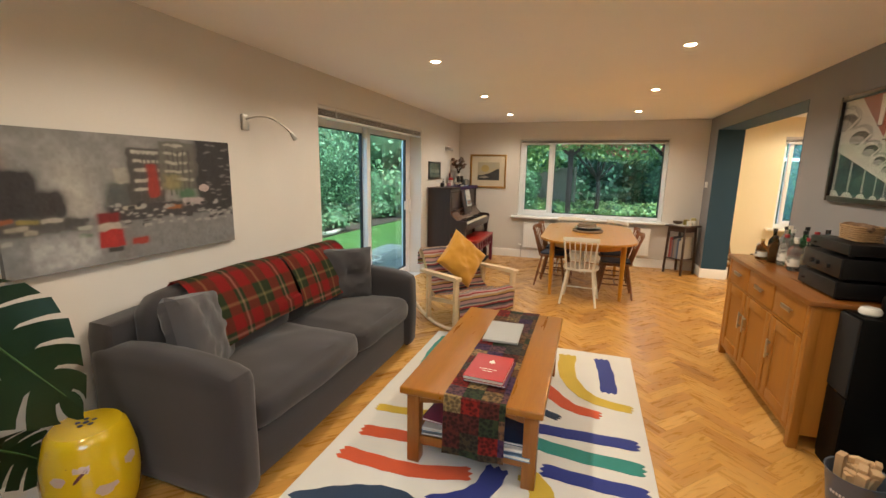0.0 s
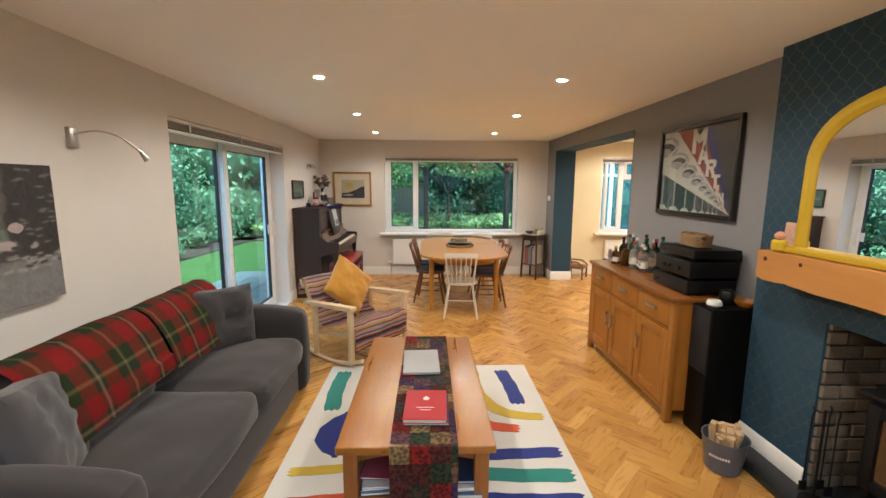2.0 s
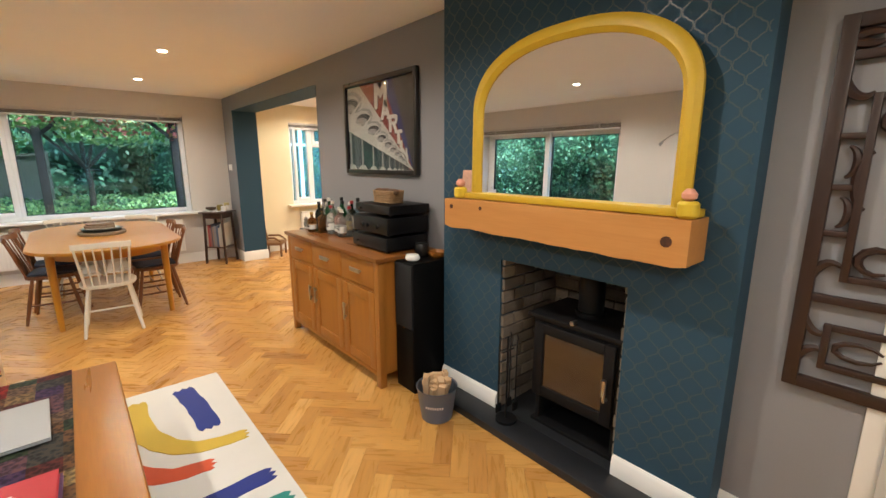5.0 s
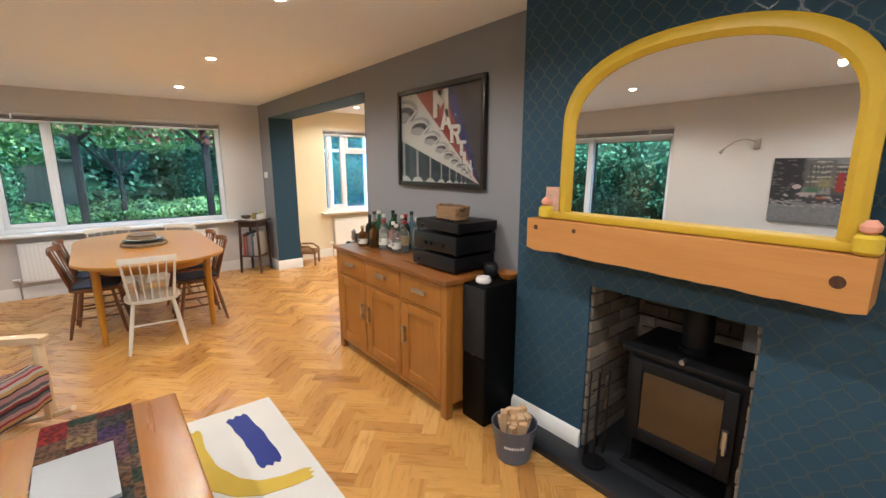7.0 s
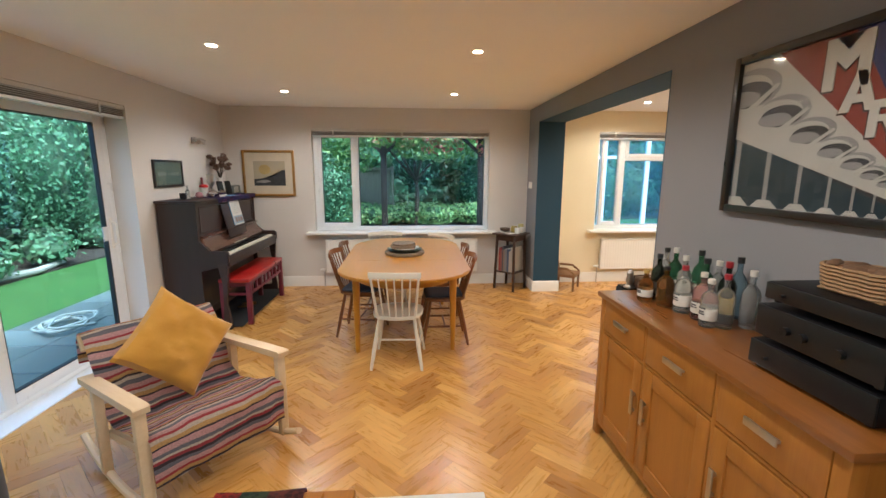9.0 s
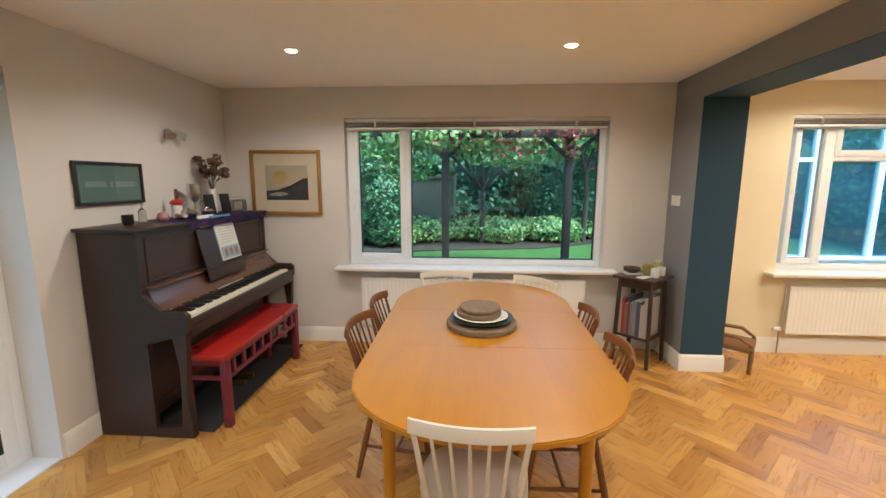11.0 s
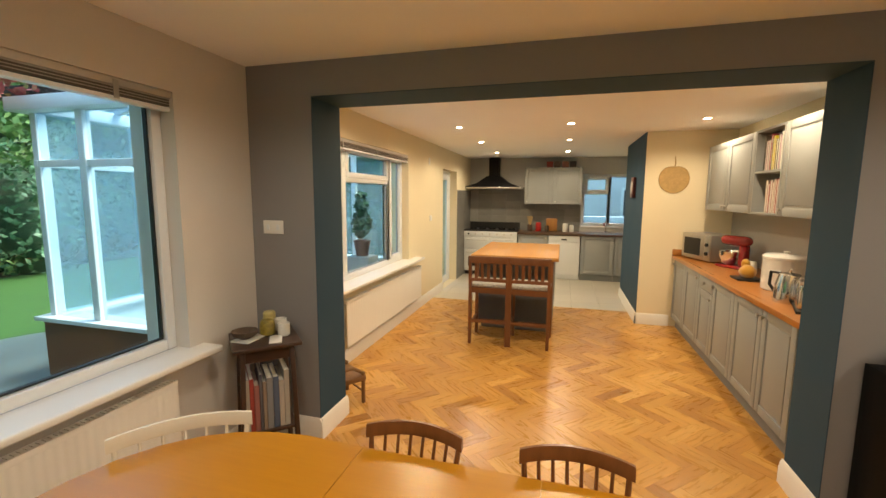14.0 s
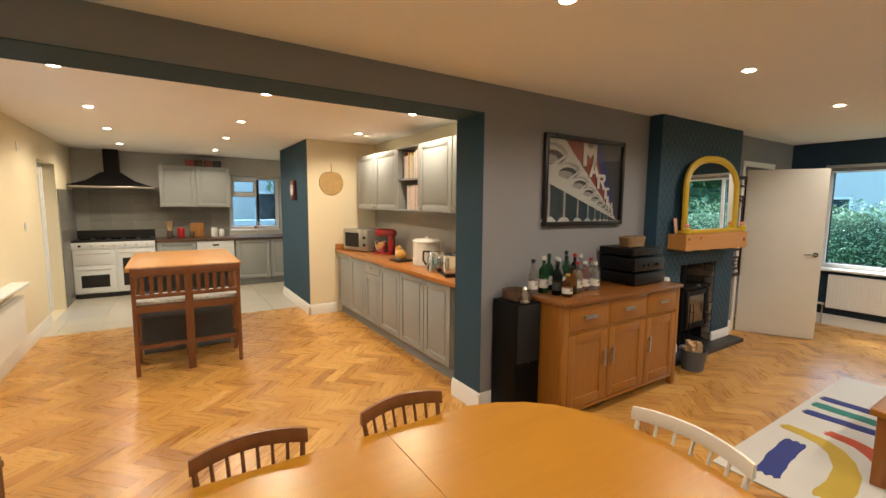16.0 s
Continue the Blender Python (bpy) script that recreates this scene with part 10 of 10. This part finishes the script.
# potted plant on the dwarf wall inside
pp = thing("potted_plant", "tall dark leafy plant in a dark red pot", "potted plant", "", (6.75, 10.0, -0.02))
bm = boxes((-0.2, -0.2, 0, 0.2, 0.2, 0.62), bev=0.01)
part("stand", bm, wood("pale_stand_wood", (0.45, 0.42, 0.38), (0.35, 0.3, 0.27), 0.6, 2, 0), pp, "pale plant stand")
bm = bmesh.new()
lathe(bm, [(0.10, 0.62), (0.14, 0.85), (0.15, 0.88), (0.13, 0.88), (0.12, 0.84)])
part("pot", bm, mat("dark_red_glaze", (0.10, 0.02, 0.02), 0.3), pp, "dark red glazed pot")
leaves("foliage", [(0, 0, 1.15, 0.15, 0.15, 0.22), (0, 0, 1.5, 0.11, 0.11, 0.2)], 260, 0.12, LEAFD, 14, "dark narrow leaves", pp)

# front and side gardens seen through the other windows
hedge("side_hedge", "green hedge beyond the conservatory", row((12.6, 10.5), (12.0, 17.5), 6, 1.2, 3.6, 41, 2), 12000, 0.16, LEAF, 42)
hedge("front_hedge", "round clipped pale green hedge in the front garden", row((-4, -5.5), (5, -5.0), 7, 1.1, 1.4, 21, 1), 45000, 0.055, LEAFP, 15)
hedge("front_trees", "tall green trees across the front garden", row((-12, -14), (-5, -13), 3, 2.0, 6, 22, 2) + row((10.5, -13), (15, -11), 2, 2.0, 5, 24, 2), 9000, 0.28, LEAF, 16)
hedge("sink_window_trees", "green trees outside the sink window", row((15.5, 9.4), (15, 13), 3, 1.4, 4.2, 23, 2) + row((16.0, 0.5), (16.0, 3.0), 2, 1.0, 3.0, 25, 2), 9000, 0.18, LEAF, 17)


def neighbour_house(label, x0, y0, x1, y1, facing):
    """A plain rendered house: walls, pitched roof, windows on the side that is seen."""
    e = thing("neighbour_house", label, "house", "neighbouring houses")
    part("wall", boxes((x0, y0, GZ, x1, y1, 4.9)), mat("pale_house_render", (0.66, 0.68, 0.70), 0.85, var=0.06, scale=1.5), e)
    bm = bmesh.new()
    xm, ym = (x0 + x1) / 2, (y0 + y1) / 2
    if facing == "north":
        prism(bm, [(y0 - 0.4, 4.88), (y1 + 0.4, 4.88), (ym, 7.4)], 0, x0 - 0.3, x1 + 0.3)
    else:
        prism(bm, [(x0 - 0.4, 4.88), (x1 + 0.4, 4.88), (xm, 7.4)], 1, y0 - 0.3, y1 + 0.3)
    part("roof", bm, mat("brown_roof_tile", (0.14, 0.08, 0.06), 0.85, var=0.2, scale=6, bump=0.5), e, "brown tiled roof")
    wide = (x1 - x0) if facing == "north" else (y1 - y0)
    for k in range(int(wide / 2.6)):
        for z in (0.8, 3.2):
            u = 0.9 + 2.6 * k
            bm = bmesh.new()
            if facing == "north":
                ring(bm, x0 + u, z, x0 + u + 1.2, z + 1.15, 0.09, y1 - 0.02, y1 + 0.05)
                pane = boxes((x0 + u + 0.08, y1 + 0.002, z + 0.08, x0 + u + 1.12, y1 + 0.012, z + 1.07))
            else:
                for b in ((y0 + u, z, y0 + u + 0.09, z + 1.15), (y0 + u + 1.11, z, y0 + u + 1.2, z + 1.15), (y0 + u + 0.09, z, y0 + u + 1.11, z + 0.09), (y0 + u + 0.09, z + 1.06, y0 + u + 1.11, z + 1.15)):
                    box(bm, x0 - 0.05, b[0], b[1], x0 + 0.02, b[2], b[3])
                pane = boxes((x0 - 0.012, y0 + u + 0.08, z + 0.08, x0 - 0.002, y0 + u + 1.12, z + 1.07))
            w = part("window", bm, UPVC, e, "white window frame")
            part("pane", pane, mat("dark_house_glass", (0.05, 0.07, 0.09), 0.06, bump=0), w, "dark reflecting pane")


neighbour_house("pale rendered house across the front garden", -3.0, -22.0, 9.0, -15.5, "north")
neighbour_house("pale rendered house beyond the sink window", 17.5, 0.0, 23.0, 9.0, "west")
solid("parked_wall", boxes((13.2, 4.6, GZ, 13.45, 7.2, 1.05), bev=0.02), mat("pale_blue_render", (0.50, 0.56, 0.64), 0.8, var=0.15, scale=2), "low pale blue garden wall outside the sink window", "garden wall", "structure").name = "wall_garden_low"


# ---- parquet blocks (last: many small pieces) ----
def parquet_material():
    m = bpy.data.materials.new("oak_parquet_block")
    m.use_nodes = True
    n, l = m.node_tree.nodes, m.node_tree.links
    b = n["Principled BSDF"]
    uv, geo, oi = n.new("ShaderNodeUVMap"), n.new("ShaderNodeNewGeometry"), n.new("ShaderNodeObjectInfo")
    s = n.new("ShaderNodeMath")
    s.operation = "ADD"
    l.new(geo.outputs["Random Per Island"], s.inputs[0])
    l.new(oi.outputs["Random"], s.inputs[1])
    f = n.new("ShaderNodeMath")
    f.operation = "FRACT"
    l.new(s.outputs[0], f.inputs[0])
    off = n.new("ShaderNodeVectorMath")
    off.operation = "SCALE"
    off.inputs[0].default_value = (37, 91, 13)
    l.new(f.outputs[0], off.inputs["Scale"])
    add = n.new("ShaderNodeVectorMath")
    l.new(uv.outputs[0], add.inputs[0])
    l.new(off.outputs[0], add.inputs[1])
    mp = n.new("ShaderNodeMapping")
    mp.inputs["Scale"].default_value = (3.5, 26, 1)
    l.new(add.outputs[0], mp.inputs[0])
    g = n.new("ShaderNodeTexNoise")
    g.inputs["Scale"].default_value, g.inputs["Detail"].default_value, g.inputs["Distortion"].default_value = 1.6, 5, 0.8
    l.new(mp.outputs[0], g.inputs["Vector"])
    tone = n.new("ShaderNodeValToRGB")
    e = tone.color_ramp.elements
    e[0].position, e[0].color = 0.0, (0.36, 0.160, 0.036, 1)
    e[1].position, e[1].color = 1.0, (0.66, 0.37, 0.11, 1)
    for p, c in ((0.12, (0.46, 0.22, 0.050, 1)), (0.55, (0.54, 0.275, 0.064, 1)), (0.85, (0.60, 0.32, 0.080, 1))):
        x = e.new(p)
        x.color = c
    l.new(f.outputs[0], tone.inputs[0])
    gr = n.new("ShaderNodeMapRange")
    gr.inputs[1].default_value, gr.inputs[2].default_value, gr.inputs[3].default_value, gr.inputs[4].default_value = 0.3, 0.7, 0.87, 1.07
    l.new(g.outputs[0], gr.inputs[0])
    hs = n.new("ShaderNodeHueSaturation")
    l.new(tone.outputs[0], hs.inputs["Color"])
    l.new(gr.outputs[0], hs.inputs["Value"])
    # dark knots
    kn = n.new("ShaderNodeTexVoronoi")
    km = n.new("ShaderNodeMapping")
    km.inputs["Scale"].default_value = (3.2, 7.5, 1)
    l.new(add.outputs[0], km.inputs[0])
    l.new(km.outputs[0], kn.inputs["Vector"])
    kr = n.new("ShaderNodeMapRange")
    kr.inputs[1].default_value, kr.inputs[2].default_value, kr.inputs[3].default_value, kr.inputs[4].default_value = 0.02, 0.11, 0.85, 0.0
    l.new(kn.outputs["Distance"], kr.inputs[0])
    kg = n.new("ShaderNodeMath")
    kg.operation = "GREATER_THAN"
    kg.inputs[1].default_value = 0.72
    cs = n.new("ShaderNodeSeparateColor")
    l.new(kn.outputs["Color"], cs.inputs[0])
    l.new(cs.outputs[0], kg.inputs[0])
    km2 = n.new("ShaderNodeMath")
    km2.operation = "MULTIPLY"
    l.new(kr.outputs[0], km2.inputs[0])
    l.new(kg.outputs[0], km2.inputs[1])
    mx = n.new("ShaderNodeMix")
    mx.data_type = "RGBA"
    mx.inputs[7].default_value = (0.10, 0.035, 0.012, 1)
    l.new(km2.outputs[0], mx.inputs[0])
    l.new(hs.outputs[0], mx.inputs[6])
    l.new(mx.outputs[2], b.inputs["Base Color"])
    ro = n.new("ShaderNodeMapRange")
    ro.inputs[3].default_value, ro.inputs[4].default_value = 0.20, 0.38
    l.new(g.outputs[0], ro.inputs[0])
    l.new(ro.outputs[0], b.inputs["Roughness"])
    bp = n.new("ShaderNodeBump")
    bp.inputs["Strength"].default_value, bp.inputs["Distance"].default_value = 0.15, 0.001
    l.new(g.outputs[0], bp.inputs["Height"])
    l.new(bp.outputs[0], b.inputs["Normal"])
    return m


def clip(poly, a, b, c):
    """The part of a polygon where a x + b y <= c."""
    out = []
    for i, p in enumerate(poly):
        q = poly[(i + 1) % len(poly)]
        dp, dq = a * p[0] + b * p[1] - c, a * q[0] + b * q[1] - c
        if dp <= 0:
            out.append(p)
        if (dp < 0) != (dq < 0) and dp != dq:
            t = dp / (dp - dq)
            out.append((p[0] + t * (q[0] - p[0]), p[1] + t * (q[1] - p[1])))
    return out


def parquet():
    PM = parquet_material()
    L, W, G = 0.36, 0.09, 0.0004
    base = bpy.data.objects["floor_base"]
    c = s = math.sqrt(0.5)
    rng = random.Random(5)
    blocks = []
    for a in range(-90, 130):
        for b in range(-22, 22):
            for v in (0, 1):
                x0, y0 = (a * W + b * L, a * W - b * L) if not v else ((a - 1) * W + b * L, a * W - b * L)
                w, h = (L, W) if not v else (W, L)
                mx, my = x0 + w / 2, y0 + h / 2
                cx, cy = c * mx - s * my + 2.0, s * mx + c * my + 1.0
                inside = (WX - 0.28 < cx < KX + 0.2 and SY - 0.2 < cy < NY + 0.2) or (MX < cx < 6.80 and KS - 0.2 < cy < NY + 0.2)
                if inside:
                    blocks.append((cx, cy, 45 + 90 * v))
    fresh = bmesh.new()
    vs = box(fresh, -L / 2 + G, -W / 2 + G, -0.012, L / 2 - G, W / 2 - G, 0)
    uvl = fresh.loops.layers.uv.new("UVMap")
    for f in fresh.faces:
        for lp in f.loops:
            lp[uvl].uv = (lp.vert.co.x, lp.vert.co.y)
    shared = mesh_of(fresh, "block", PM, False)
    spots = ((1.6, 4.4), (1.7, 5.6), (2.2, 7.0), (3.2, 6.9), (4.2, 6.6))
    full = [k for k in blocks if WX + 0.2 < k[0] < 6.45 and KS + 0.2 < k[1] < NY - 0.2]
    full.sort(key=lambda k: min((k[0] - x) ** 2 + (k[1] - y) ** 2 for x, y in spots))
    near = set(full[:300])
    verts, faces, uvs = [], [], []
    for k in blocks:
        cx, cy, t = k
        dz = rng.uniform(-0.0006, 0)
        if k in near:
            o = new("block", shared)
            o.matrix_world = pose(cx, cy, dz, 0, 0, t)
            o.parent = base
            continue
        ca, sa = math.cos(radians(t)), math.sin(radians(t))
        poly = [(cx + ca * u - sa * w, cy + sa * u + ca * w) for u, w in ((-L / 2 + G, -W / 2 + G), (L / 2 - G, -W / 2 + G), (L / 2 - G, W / 2 - G), (-L / 2 + G, W / 2 - G))]
        for ln in ((1, 0, 6.63), (-1, 0, 1.595)):
            poly = clip(poly, *ln)
            if len(poly) < 3:
                break
        if len(poly) < 3:
            continue
        n0, n = len(verts), len(poly)
        verts += [(p[0], p[1], -0.012) for p in poly] + [(p[0], p[1], dz) for p in poly]
        lo = [((p[0] - cx) * ca + (p[1] - cy) * sa, -(p[0] - cx) * sa + (p[1] - cy) * ca) for p in poly]
        faces.append([n0 + n + i for i in range(n)])
        uvs += lo
        for i in range(n):
            j = (i + 1) % n
            faces.append([n0 + i, n0 + j, n0 + n + j, n0 + n + i])
            uvs += [lo[i], lo[j], lo[j], lo[i]]
    me = bpy.data.meshes.new("parquet_rest")
    me.from_pydata(verts, [], faces)
    u = me.uv_layers.new(name="UVMap")
    u.data.foreach_set("uv", [x for p in uvs for x in p])
    me.materials.append(PM)
    o = new("parquet", me)
    o.parent = base
    tagged(o, "herringbone oak parquet blocks of the outer floor", kind="stuff")


parquet()


def floor_tiles():
    base = bpy.data.objects["floor_kitchen_tiles"]
    S = 0.40
    bm = bmesh.new()
    box(bm, 0.002, 0.002, -0.008, S - 0.002, S - 0.002, 0.0, 0.0015, 1)
    me = mesh_of(bm, "tile", TILEF)
    for i in range(7):
        for j in range(9):
            x, y = 6.638 + i * S, 5.40 + j * S
            if y > NY - 0.05 or x > KE - 0.1:
                continue
            o = new("tile", me)
            o.location = (x, y, 0.0)
            if x + S > KE:
                o.scale.x = (KE - x) / S
            if y + S > NY:
                o.scale.y = (NY - y) / S
            o.parent = base


floor_tiles()
